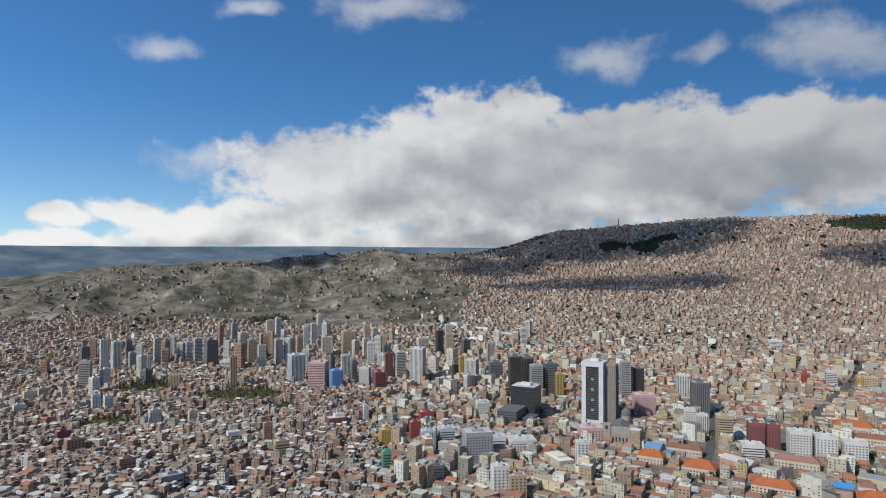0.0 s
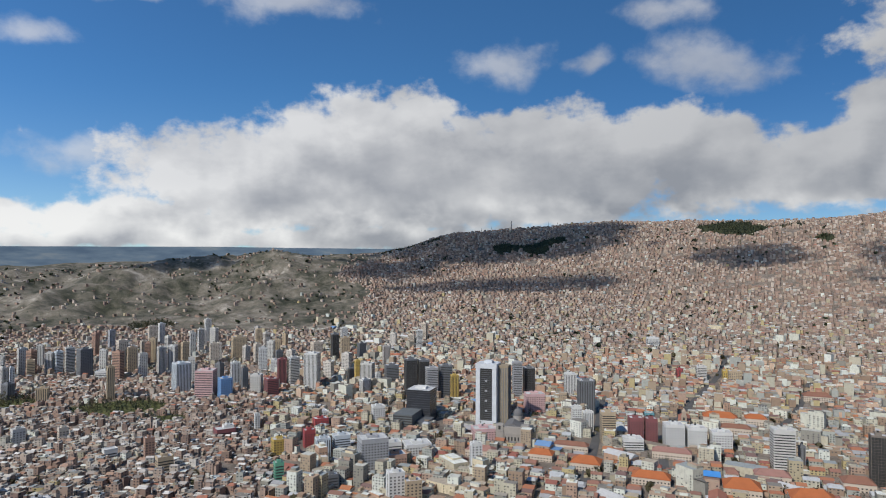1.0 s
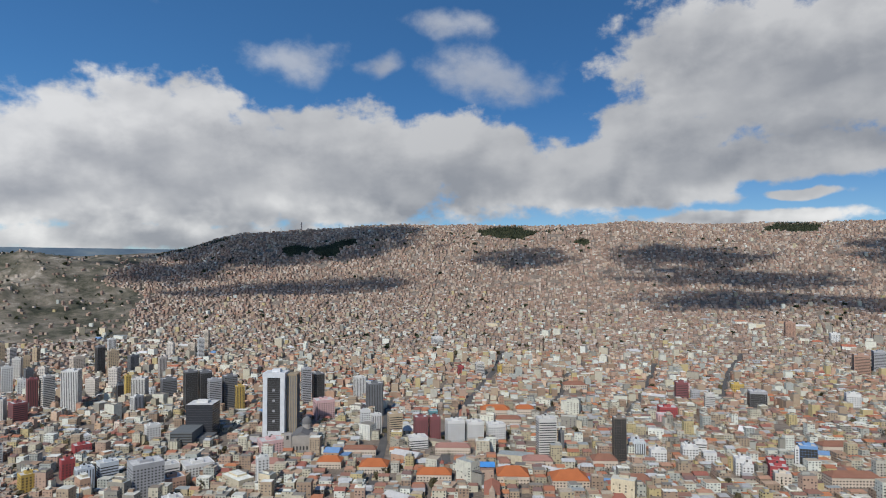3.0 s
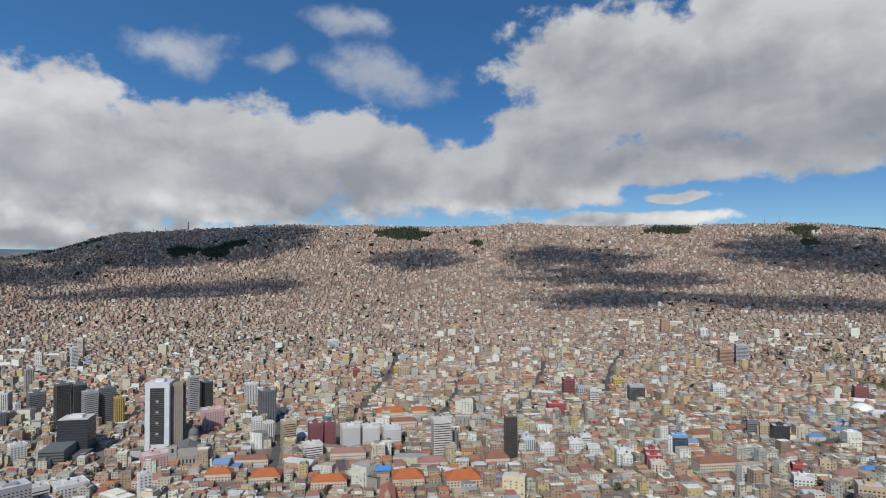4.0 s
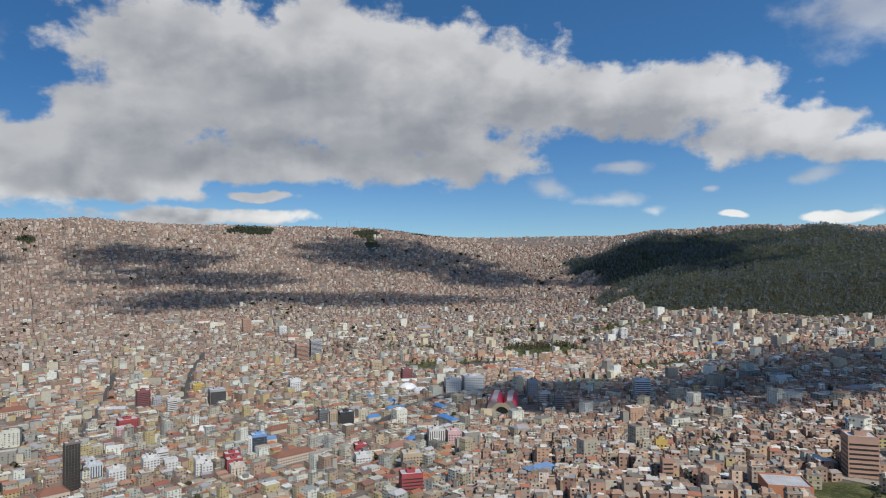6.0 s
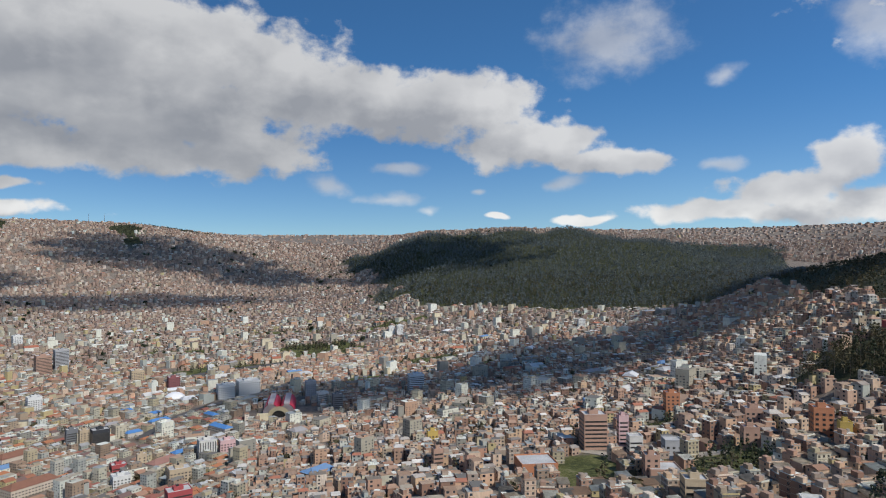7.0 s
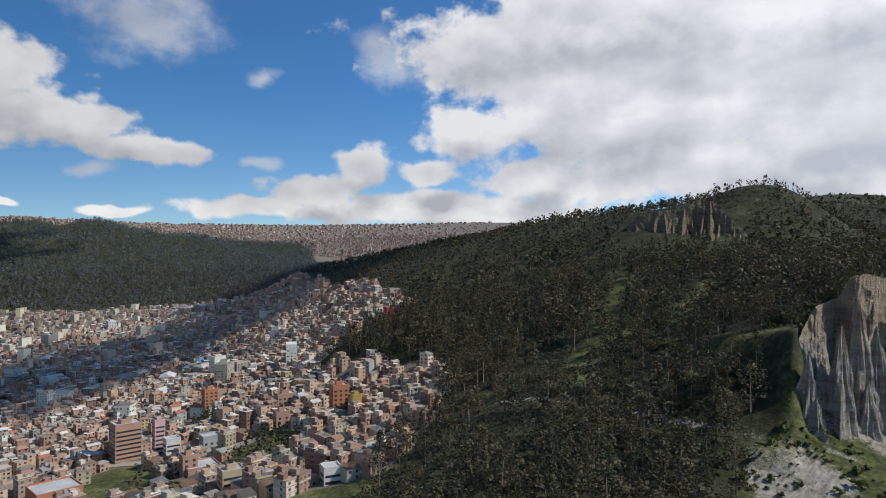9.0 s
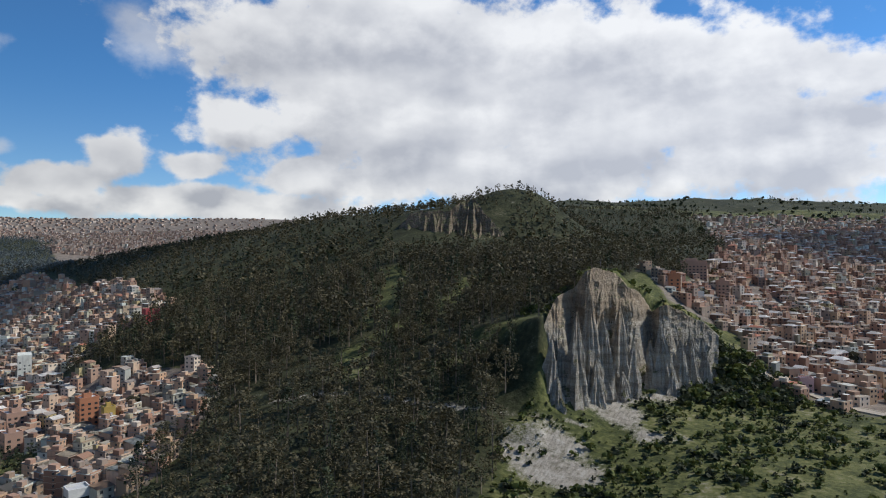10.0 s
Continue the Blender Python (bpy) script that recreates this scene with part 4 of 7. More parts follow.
building("office_building", -419, 733, 18.0, 14.4, 19.0, BRICK, "grid", 44, "brown brick mid-rise with square windows, among low houses")
building("office_building", -314, 640, 15.0, 12.0, 15.4, BRICK, "grid", 40, "brown brick mid-rise with square windows, among low houses")
building("building", -245, 583, 17.9, 14.3, 15.0, GREY, "bands", 37, "grey low-rise with window bands, among low houses")
building("office_building", -72, 838, 18.7, 14.9, 20.2, YELLOW, "grid", 19, "yellow mid-rise with square windows, among low houses")
building("office_building", -37, 872, 14.3, 11.5, 22.6, RED, "grid", 16, "bright red mid-rise with square windows, among low houses")
building("office_building", -18, 813, 17.0, 13.6, 25.3, SKY, "ribs", 15, "pale blue mid-rise with upright ribs, among low houses")
building("office_building", 5, 843, 20.1, 16.1, 21.8, SKY, "bands", 14, "pale blue mid-rise with window bands, among low houses")
building("tower_block", 41, 762, 32.0, 25.6, 37.7, GREY, "grid", 11, "grey high-rise with square windows, among low houses")
building("office_building", -63, 725, 9.7, 7.8, 21.3, GREEN, "bands", 19, "green mid-rise with window bands, among low houses")
building("office_building", 58, 650, 16.4, 13.1, 30.1, WHITE, "blank", 9, "white mid-rise with nearly blank sides, among low houses")
building("office_building", 75, 645, 16.2, 13.0, 23.2, TAN, "grid", 7, "tan mid-rise with square windows, among low houses")
building("office_building", 68, 769, 24.4, 19.5, 15.8, BRICK, "grid", 9, "brown brick mid-rise with square windows, among low houses")
building("office_building", 99, 807, 32.5, 26.0, 17.9, WHITE, "grid", 7, "white mid-rise with square windows, among low houses")
building("office_building", 62, 1001, 18.7, 14.9, 24.3, WHITE, "grid", 10, "white mid-rise with square windows, among low houses")
building("building", -28, 1038, 21.7, 17.4, 10.8, WHITE, "grid", 16, "white low-rise with square windows, among low houses")
building("office_building", -25, 971, 20.3, 16.2, 15.1, RED, "blank", 15, "bright red mid-rise with nearly blank sides, among low houses")
building("building", -155, 934, 25.4, 20.3, 12.9, MAROON, "bands", 23, "maroon low-rise with window bands, among low houses")
building("office_building", -151, 938, 13.9, 11.1, 16.3, WHITE, "grid", 23, "white mid-rise with square windows, among low houses")
building("building", -6, 699, 13.0, 10.4, 14.5, SLATE, "bands", 15, "dark grey low-rise with window bands, among low houses")
building("office_building", -117, 981, 7.3, 5.9, 20.5, WHITE, "grid", 21, "white mid-rise with square windows, among low houses")
building("tower_block", 132, 1178, 20.4, 16.3, 67.4, SLATE, "glass", 8, "dark grey high-rise with a dark glazed grid, among low houses")
building("tower_block", 156, 1180, 19.8, 15.8, 64.9, SLATE, "glass", 6, "dark grey high-rise with a dark glazed grid, among low houses")
building("tower_block", 167, 1149, 20.2, 16.2, 55.5, GREY, "bands", 6, "grey high-rise with window bands, among low houses")
building("tower_block", 194, 1160, 22.3, 17.8, 57.4, SLATE, "bands", 5, "dark grey high-rise with window bands, among low houses")
building("tower_block", 206, 1133, 13.6, 10.8, 43.6, YELLOW, "ribs", 4, "yellow high-rise with upright ribs, among low houses")
building("tower_block", 317, 1116, 15.6, 12.5, 66.5, GREY, "bands", -2, "grey high-rise with window bands, among low houses")
building("tower_block", 342, 1127, 19.4, 15.5, 54.1, SLATE, "glass", -3, "dark grey high-rise with a dark glazed grid, among low houses")
building("tower_block", 421, 1128, 19.8, 15.9, 39.7, WHITE, "ribs", -6, "white high-rise with upright ribs, among low houses")
building("tower_block", 399, 997, 24.8, 19.8, 53.7, SLATE, "ribs", -8, "dark grey high-rise with upright ribs, among low houses")
building("tower_block", 347, 904, 13.8, 11.0, 33.5, WHITE, "grid", -7, "white high-rise with square windows, among low houses")
building("office_building", 360, 892, 13.6, 10.9, 28.3, WHITE, "ribs", -8, "white mid-rise with upright ribs, among low houses")
building("office_building", 319, 1020, 30.2, 24.2, 31.3, PINK, "grid", -3, "pink mid-rise with square windows, among low houses")
building("tower_block", 365, 834, 18.9, 15.1, 40.7, TAN, "bands", -10, "tan high-rise with window bands, among low houses")
building("office_building", 404, 831, 18.3, 14.7, 31.7, MAROON, "grid", -12, "maroon mid-rise with square windows, among low houses")
building("office_building", 422, 822, 14.9, 11.9, 31.6, MAROON, "grid", -13, "maroon mid-rise with square windows, among low houses")
building("building", 478, 937, 13.1, 10.5, 10.8, TEAL, "bands", -13, "teal low-rise with window bands, among low houses")
building("office_building", 438, 791, 24.1, 19.2, 30.6, WHITE, "grid", -15, "white mid-rise with square windows, among low houses")
building("office_building", 464, 781, 23.2, 18.6, 27.5, WHITE, "grid", -17, "white mid-rise with square windows, among low houses")
building("office_building", 490, 766, 24.2, 19.3, 24.3, WHITE, "grid", -19, "white mid-rise with square windows, among low houses")
building("tower_block", 512, 678, 23.3, 18.6, 47.1, PALE, "bands", -23, "pale grey high-rise with window bands, among low houses")
building("office_building", 536, 677, 6.9, 5.5, 26.1, SLATE, "ribs", -24, "dark grey mid-rise with upright ribs, among low houses")
building("tower_block", 160, 738, 12.8, 10.3, 33.0, WHITE, "blank", 2, "white high-rise with nearly blank sides, among low houses")
building("office_building", 199, 868, 30.1, 24.1, 18.2, PINK, "grid", 1, "pink mid-rise with square windows, among low houses")
building("building", 380, 792, 25.7, 20.6, 15.0, WHITE, "bands", -12, "white low-rise with window bands, among low houses")
building("office_building", 722, 1194, 18.0, 14.4, 27.3, PALE, "bands", -17, "pale grey mid-rise with window bands, among low houses")
building("office_building", 671, 1187, 11.9, 9.5, 25.7, RED, "ribs", -15, "bright red mid-rise with upright ribs, among low houses")
building("office_building", 769, 1155, 23.2, 18.6, 23.3, TAN, "grid", -20, "tan mid-rise with square windows, among low houses")
building("office_building", 808, 1562, 28.3, 22.7, 21.2, WHITE, "bands", -13, "white mid-rise with window bands, among low houses")
building("office_building", 66, 813, 24.0, 19.2, 19.0, WHITE, "bands", 9, "white mid-rise with window bands, among low houses")
building("tower_block", 571, 606, 15.5, 12.1, 54.1, (0.20, 0.17, 0.14), "glass", -31, "brown high-rise with a dark glazed grid, among low houses")
building("office_building", 745, 475, 19.6, 15.7, 24.5, BLUE, "glass", -45, "blue mid-rise with a dark glazed grid, among low houses")
building("office_building", 730, 478, 4.8, 3.8, 23.0, WHITE, "blank", -45, "white mid-rise with nearly blank sides, among low houses")
building("office_building", 879, 410, 20.9, 16.7, 25.3, BLACK, "glass", -53, "black glass mid-rise with a dark glazed grid, among low houses")
building("office_building", 885, 451, 13.6, 10.9, 25.7, SLATE, "bands", -51, "dark grey mid-rise with window bands, among low houses")
building("office_building", 883, 433, 12.1, 9.6, 24.5, TAN, "grid", -52, "tan mid-rise with square windows, among low houses")
building("office_building", 1035, 794, 21.4, 17.1, 19.7, YELLOW, "grid", -41, "yellow mid-rise with square windows, among low houses")
building("office_building", 976, 709, 27.0, 21.6, 28.1, GREY, "glass", -42, "grey mid-rise with a dark glazed grid, among low houses")
building("tower_block", 1394, 773, 28.6, 22.9, 43.3, BRICK, "bands", -49, "brown brick high-rise with window bands, among low houses")
building("tower_block", 1431, 755, 26.4, 21.2, 48.6, GREY, "bands", -50, "grey high-rise with window bands, among low houses")
building("office_building", 1670, 991, 21.7, 17.4, 26.8, WHITE, "grid", -47, "white mid-rise with square windows, among low houses")
building("office_building", 1110, 629, 21.4, 17.1, 22.5, WHITE, "grid", -48, "white mid-rise with square windows, among low houses")
building("tower_block", 911, 812, 20.7, 16.5, 33.4, MAROON, "bands", -36, "maroon high-rise with window bands, among low houses")
building("office_building", 919, 789, 14.2, 11.4, 21.7, GREY, "grid", -37, "grey mid-rise with square windows, among low houses")
building("office_building", 882, 728, 15.0, 12.0, 31.1, PALE, "bands", -38, "pale grey mid-rise with window bands, among low houses")
building("tower_block", 1651, 1101, 24.5, 19.6, 42.7, BRICK, "grid", -44, "brown brick high-rise with square windows, among low houses")
building("office_building", 608, 614, 19.4, 15.5, 17.8, SKY, "ribs", -33, "pale blue mid-rise with upright ribs, among low houses")
building("office_building", 601, 572, 18.5, 14.8, 17.8, WHITE, "grid", -34, "white mid-rise with square windows, among low houses")
building("office_building", 650, 570, 12.7, 10.2, 17.7, WHITE, "bands", -37, "white mid-rise with window bands, among low houses")
building("office_building", 677, 573, 14.2, 11.4, 17.3, WHITE, "bands", -38, "white mid-rise with window bands, among low houses")
building("office_building", 649, 490, 17.3, 13.8, 19.0, WHITE, "grid", -41, "white mid-rise with square windows, among low houses")
building("office_building", 688, 476, 18.5, 14.8, 15.2, RED, "grid", -43, "bright red mid-rise with square windows, among low houses")
building("building", 647, 440, 16.1, 12.9, 14.2, BEIGE, "grid", -44, "beige low-rise with square windows, among low houses")
building("office_building", 808, 749, 27.7, 22.2, 15.1, RED, "blank", -35, "bright red mid-rise with nearly blank sides, among low houses")
building("building", 741, 324, 16.1, 12.8, 14.7, RED, "bands", -54, "bright red low-rise with window bands, among low houses")
building("office_building", 750, 302, 10.1, 8.1, 21.2, TAN, "grid", -56, "tan mid-rise with square windows, among low houses")
building("building", 695, 301, 17.6, 14.1, 14.3, WHITE, "grid", -55, "white low-rise with square windows, among low houses")
building("office_building", 1143, 318, 28.1, 22.5, 24.4, WHITE, "grid", -62, "white mid-rise with square windows, among low houses")
building("office_building", 1168, 285, 37.6, 30.0, 26.5, WHITE, "grid", -64, "white mid-rise with square windows, among low houses")
building("office_building", 997, 104, 14.9, 11.9, 28.0, SLATE, "bands", -72, "dark grey mid-rise with window bands, among low houses")
building("office_building", 571, 196, 20.5, 16.4, 22.9, RED, "bands", -59, "bright red mid-rise with window bands, among low houses")
building("office_building", 781, 237, 20.1, 16.1, 22.5, PALE, "ribs", -61, "pale grey mid-rise with upright ribs, among low houses")
building("office_building", 789, 215, 18.2, 14.5, 18.2, PINK, "grid", -63, "pink mid-rise with square windows, among low houses")
building("office_building", 1772, 43, 16.8, 13.5, 25.4, WHITE, "grid", -77, "white mid-rise with square windows, among low houses")
building("office_building", 1761, 21, 17.6, 14.1, 27.9, WHITE, "grid", -77, "white mid-rise with square windows, among low houses")
building("office_building", 1230, 440, 20.8, 16.6, 26.2, MAROON, "grid", -58, "maroon mid-rise with square windows, among low houses")
building("office_building", 1082, -19, 24.9, 19.9, 28.6, SKY, "bands", -79, "pale blue mid-rise with window bands, among low houses")
building("office_building", 1102, 162, 17.1, 13.7, 31.6, GREY, "grid", -70, "grey mid-rise with square windows, among low houses")
building("office_building", 1056, 135, 17.6, 14.1, 20.3, PALE, "bands", -71, "pale grey mid-rise with window bands, among low houses")
building("office_building", 668, 230, 21.3, 17.1, 20.2, TAN, "grid", -59, "tan mid-rise with square windows, among low houses")
building("office_building", 614, -32, 10.2, 8.2, 15.1, YELLOW, "grid", -81, "yellow mid-rise with square windows, among low houses")
building("office_building", 1321, 546, 24.0, 19.2, 25.0, TAN, "grid", -56, "tan mid-rise with square windows, among low houses")
building("office_building", 1404, 424, 13.2, 10.6, 17.8, WHITE, "grid", -61, "white mid-rise with square windows, among low houses")
building("office_building", 952, 842, 16.5, 13.2, 21.6, PINK, "grid", -37, "pink mid-rise with square windows, among low houses")
building("office_building", 764, 1169, 19.3, 15.4, 21.2, YELLOW, "grid", -21, "yellow mid-rise with square windows, among low houses")
building("building", 780, 729, 22.6, 18.1, 10.7, PINK, "blank", -35, "pink low-rise with nearly blank sides, among low houses")
building("office_building", 646, 563, 18.5, 14.8, 17.4, WHITE, "grid", -37, "white mid-rise with square windows, among low houses")
building("building", 661, 546, 15.7, 12.5, 11.7, WHITE, "grid", -38, "white low-rise with square windows, among low houses")
building("building", 645, 481, 12.0, 9.6, 13.9, WHITE, "grid", -41, "white low-rise with square windows, among low houses")
building("office_building", 666, 458, 18.3, 14.6, 15.4, RED, "grid", -44, "bright red mid-rise with square windows, among low houses")
building("office_building", 378, -269, 11.6, 10.4, 19.3, ORANGE, "grid", -107, "orange mid-rise with square windows, on the near slope")
building("office_building", 349, -264, 6.6, 6.0, 15.2, YELLOW, "grid", -109, "yellow mid-rise with square windows, on the near slope")
building("office_building", 474, -151, 17.7, 15.9, 27.1, BRICK, "bands", -90, "brown brick mid-rise with window bands, on the near slope")
building("office_building", 465, -171, 7.2, 6.5, 24.7, PINK, "bands", -92, "pink mid-rise with window bands, on the near slope")
building("office_building", 548, -243, 11.7, 10.5, 22.3, ORANGE, "grid", -96, "orange mid-rise with square windows, on the near slope")
building("building", 395, -91, 23.2, 20.9, 11.9, ORANGE, "grid", -85, "orange low-rise with square windows, on the near slope")
building("building", 700, -212, 12.5, 11.3, 6.4, BLUE, "blank", -89, "blue low-rise with nearly blank sides, on the near slope")
building("building", 370, -164, 18.9, 17.0, 8.2, BRICK, "grid", -96, "brown brick low-rise with square windows, on the near slope")
building("building", 302, -153, 11.5, 10.4, 13.2, TAN, "bands", -99, "tan low-rise with window bands, on the near slope")
building("building", 249, -180, 8.6, 7.8, 8.0, WHITE, "bands", -108, "white low-rise with window bands, on the near slope")
building("building", 450, -175, 9.8, 8.8, 12.0, PALE, "bands", -93, "pale grey low-rise with window bands, on the near slope")
building("building", 424, -192, 11.8, 10.6, 11.6, GREY, "grid", -96, "grey low-rise with square windows, on the near slope")
building("building", 397, -233, 9.9, 8.9, 14.2, BRICK, "grid", -102, "brown brick low-rise with square windows, on the near slope")
building("building", 511, -420, 13.2, 11.9, 11.2, RED, "grid", -111, "bright red low-rise with square windows, on the near slope")
building("office_building", 1557, -432, 17.1, 15.4, 22.6, WHITE, "grid", -88, "white mid-rise with square windows, on the near slope")
building("office_building", 371, -157, 8.8, 7.9, 16.2, BRICK, "grid", -95, "brown brick mid-rise with square windows, on the near slope")
building("office_building", 442, -260, 14.6, 13.1, 15.7, BRICK, "grid", -102, "brown brick mid-rise with square windows, on the near slope")
building("building", 470, -31, 7.6, 6.9, 13.9, BRICK, "bands", -76, "brown brick low-rise with window bands, on the near slope")
building("office_building", 1033, 107, 12.7, 11.4, 19.4, WHITE, "grid", -66, "white mid-rise with square windows, on the near slope")
building("building", 60, -730, 25.9, 20.8, 14.7, BRICK, "grid", -161, "brown brick low-rise with square windows, behind the bluff")
building("building", 40, -614, 5.9, 4.8, 7.5, WHITE, "grid", -162, "white low-rise with square windows, behind the bluff")
building("building", 60, -599, 10.0, 8.0, 13.3, ORANGE, "grid", -160, "orange low-rise with square windows, behind the bluff")
building("building", -36, -446, 7.5, 6.0, 8.0, PINK, "grid", 189, "pink low-rise with square windows, behind the bluff")
building("office_building", 26, -675, 10.6, 8.5, 16.1, BRICK, "grid", -164, "brown brick mid-rise with square windows, behind the bluff")

CLAY, RUSSET, ROSE = (0.40, 0.125, 0.045), (0.24, 0.115, 0.075), (0.31, 0.165, 0.13)
for x, y, w, d, h, tile, said in ((291, 726, 34, 26, 9, CLAY, "orange"), (300, 800, 44, 16, 9, RUSSET, "russet"), (414, 611, 36, 30, 9, CLAY, "orange"), (456, 562, 40, 30, 10, CLAY, "orange"), (511, 517, 34, 26, 9, RUSSET, "russet"), (410, 745, 46, 18, 9, ROSE, "rose"),
                                  (575, 901, 48, 26, 10, CLAY, "orange"), (620, 880, 30, 22, 10, CLAY, "orange"), (711, 404, 52, 20, 11, RUSSET, "russet"), (813, 988, 44, 24, 10, RUSSET, "russet"), (835, 491, 50, 20, 10, RUSSET, "russet"), (340, 662, 40, 22, 8, CLAY, "orange"), (470, 640, 36, 20, 9, ROSE, "rose"),
                                  (540, 600, 30, 22, 9, RUSSET, "russet"), (250, 770, 30, 20, 9, CLAY, "orange"), (180, 800, 36, 20, 9, ROSE, "rose"), (560, 840, 40, 18, 9, RUSSET, "russet"), (756, 279, 36, 18, 9, ROSE, "rose")):
    if all(math.hypot(x - tx, y - ty) > tr * 0.8 + 12 for tx, ty, tr in TAKEN):
        building("town_block", x, y, w, d, h, (0.56, 0.47, 0.37), "grid", None, "old rendered town block under a broad %s tile roof" % said, roof=tile)

SHEET = (0.085, 0.22, 0.46)
for x, y, w, d in ((1030, 400, 26, 12), (985, 372, 30, 12), (925, 385, 22, 12), (925, 262, 14, 40), (800, 275, 20, 12), (520, 535, 18, 12), (1060, 455, 22, 10), (1005, 300, 12, 26)):
    if all(math.hypot(x - tx, y - ty) > tr * 0.7 + 8 for tx, ty, tr in TAKEN):
        building("market_shed", x, y, w, d, 7, (0.50, 0.46, 0.40), "grid", -40, "low market shed under a bright blue sheet roof", roof=SHEET)

# the rest of the high-rise quarter, thick with towers of all heights
TONES = [(WHITE, "white"), (PALE, "pale grey"), (BEIGE, "beige"), ((0.44, 0.40, 0.36), "stone grey"), (SLATE, "dark grey"), (TAN, "tan"), (WHITE, "white"), (BRICK, "brown brick"), (PALE, "pale grey"), ((0.60, 0.55, 0.48), "cream")]
quarter = random.Random(12)
while len(TAKEN) < 264:
    az, dist = radians(quarter.uniform(-33, 9)), quarter.uniform(1210, 1860)
    x, y = dist * math.sin(az), dist * math.cos(az)
    if math.degrees(az) < -25 and dist > 1600 or any(math.hypot(x - tx, y - ty) < 12 + tr for tx, ty, tr in TAKEN):
        continue
    (rgb, said), look_of = quarter.choice(TONES), quarter.choice((("grid", "square windows"), ("ribs", "upright ribs"), ("grid", "square windows"), ("bands", "window bands")))
    tall = quarter.choice((24, 30, 38, 44, 50, 56))
    building("tower_block", x, y, quarter.uniform(11, 19), quarter.uniform(10, 15), tall * quarter.uniform(0.9, 1.1), rgb, look_of[0], quarter.choice((-30, -26, 12, 30, 42)) + quarter.uniform(-5, 5),
             "%s %s with %s, in the high-rise quarter" % (said, "high-rise" if tall > 28 else "mid-rise", look_of[1]))


def arc(n, a0, a1):
    return [radians(a0 + (a1 - a0) * k / n) for k in range(n + 1)]


def stand(name, x, y, turn, label, category, room):
    z = float(ground(np.array([x]), np.array([y]))[0])
    thing = tagged(new(name), label, category)
    thing.matrix_world = pose(x, y, z, 0, 0, turn)
    TAKEN.append((x, y, room))
    return thing


def bank_tower():
    t = stand("tower_block", 230, 958, -28, "white framed high-rise with dark glazed core and tan side block", "building", 34)
    white, tan = paint((0.58, 0.59, 0.59), 0.5), paint((0.30, 0.24, 0.16))
    h = 93
    part("pier", boxes((-19, -15, -2, -12.5, 13, h - 4)), white, t, "white clad pier")
    part("pier", boxes((6.5, -15, -2, 13, 13, h - 4)), white, t, "white clad pier")
    part("crown", boxes((-19.4, -15.4, h - 7, 13.4, 13.4, h)), white, t, "white crown storey")
    part("lobby", boxes((-19.2, -15.2, -2, 13.2, 13.2, 8)), white, t)
    part("glazed_core", boxes((-12.5, -13.6, 8, 6.5, 12.6, h - 7)), m_dark, t, "dark glazed core")
    for k in range(25):
        part("spandrel", boxes((-12.5, -13.75, 9.5 + k * 3.05, 6.5, -13.55, 9.9 + k * 3.05)), paint(SLATE), t)
    for k in range(4):
        part("balcony", boxes((-5.0, -14.4, 21 + 15 * k, -1.5, -13.6, 24 + 15 * k)), paint(GREY), t)
    part("side_block", boxes((13, -6, -2, 29, 13, h - 3)), tan, t, "tan ribbed side block")
    bm = bmesh.new()
    for k in range(6):
        box(bm, 13.6 + k * 2.6, -6.4, 3, 14.6 + k * 2.6, -5.9, h - 6)
        box(bm, 28.9, -4.6 + k * 3, 3, 29.4, -3.4 + k * 3, h - 6)
    part("rib", bm, paint(SLATE), t)
    part("roof_house", boxes((-8, -6, h, 4, 6, h + 4)), white, t)


def black_block():
    t = stand("office_building", 130, 1000, -26, "black glass office cube with pale roof and grey lower wing", "building", 36)
    part("wall", boxes((-19, -17, -2, 19, 17, 49)), paint(BLACK, 0.25), t)
    for k in range(13):
        part("louvre", boxes((-19.3, -17.3, 4 + k * 3.5, 19.3, 17.3, 4.5 + k * 3.5)), paint((0.06, 0.06, 0.065), 0.4), t)
    part("roof", boxes((-18.6, -16.6, 49, 18.6, 16.6, 49.6)), m_pale_roof, t)
    part("roof_house", boxes((-8, -7, 49.6, 9, 6, 53)), paint(WHITE), t)
    part("wing", boxes((-24, -62, -2, 6, -17.5, 21)), paint((0.13, 0.14, 0.14)), t, "grey lower wing")
    part("wing", boxes((6.5, -50, -2, 26, -17.5, 10)), paint((0.10, 0.105, 0.11)), t, "grey lower wing")
    bm = bmesh.new()
    for k in range(5):
        box(bm, -24.2, -62.2, 3 + k * 3.6, 6.2, -61.9, 4.6 + k * 3.6)
    part("glazing", bm, m_dark, t)


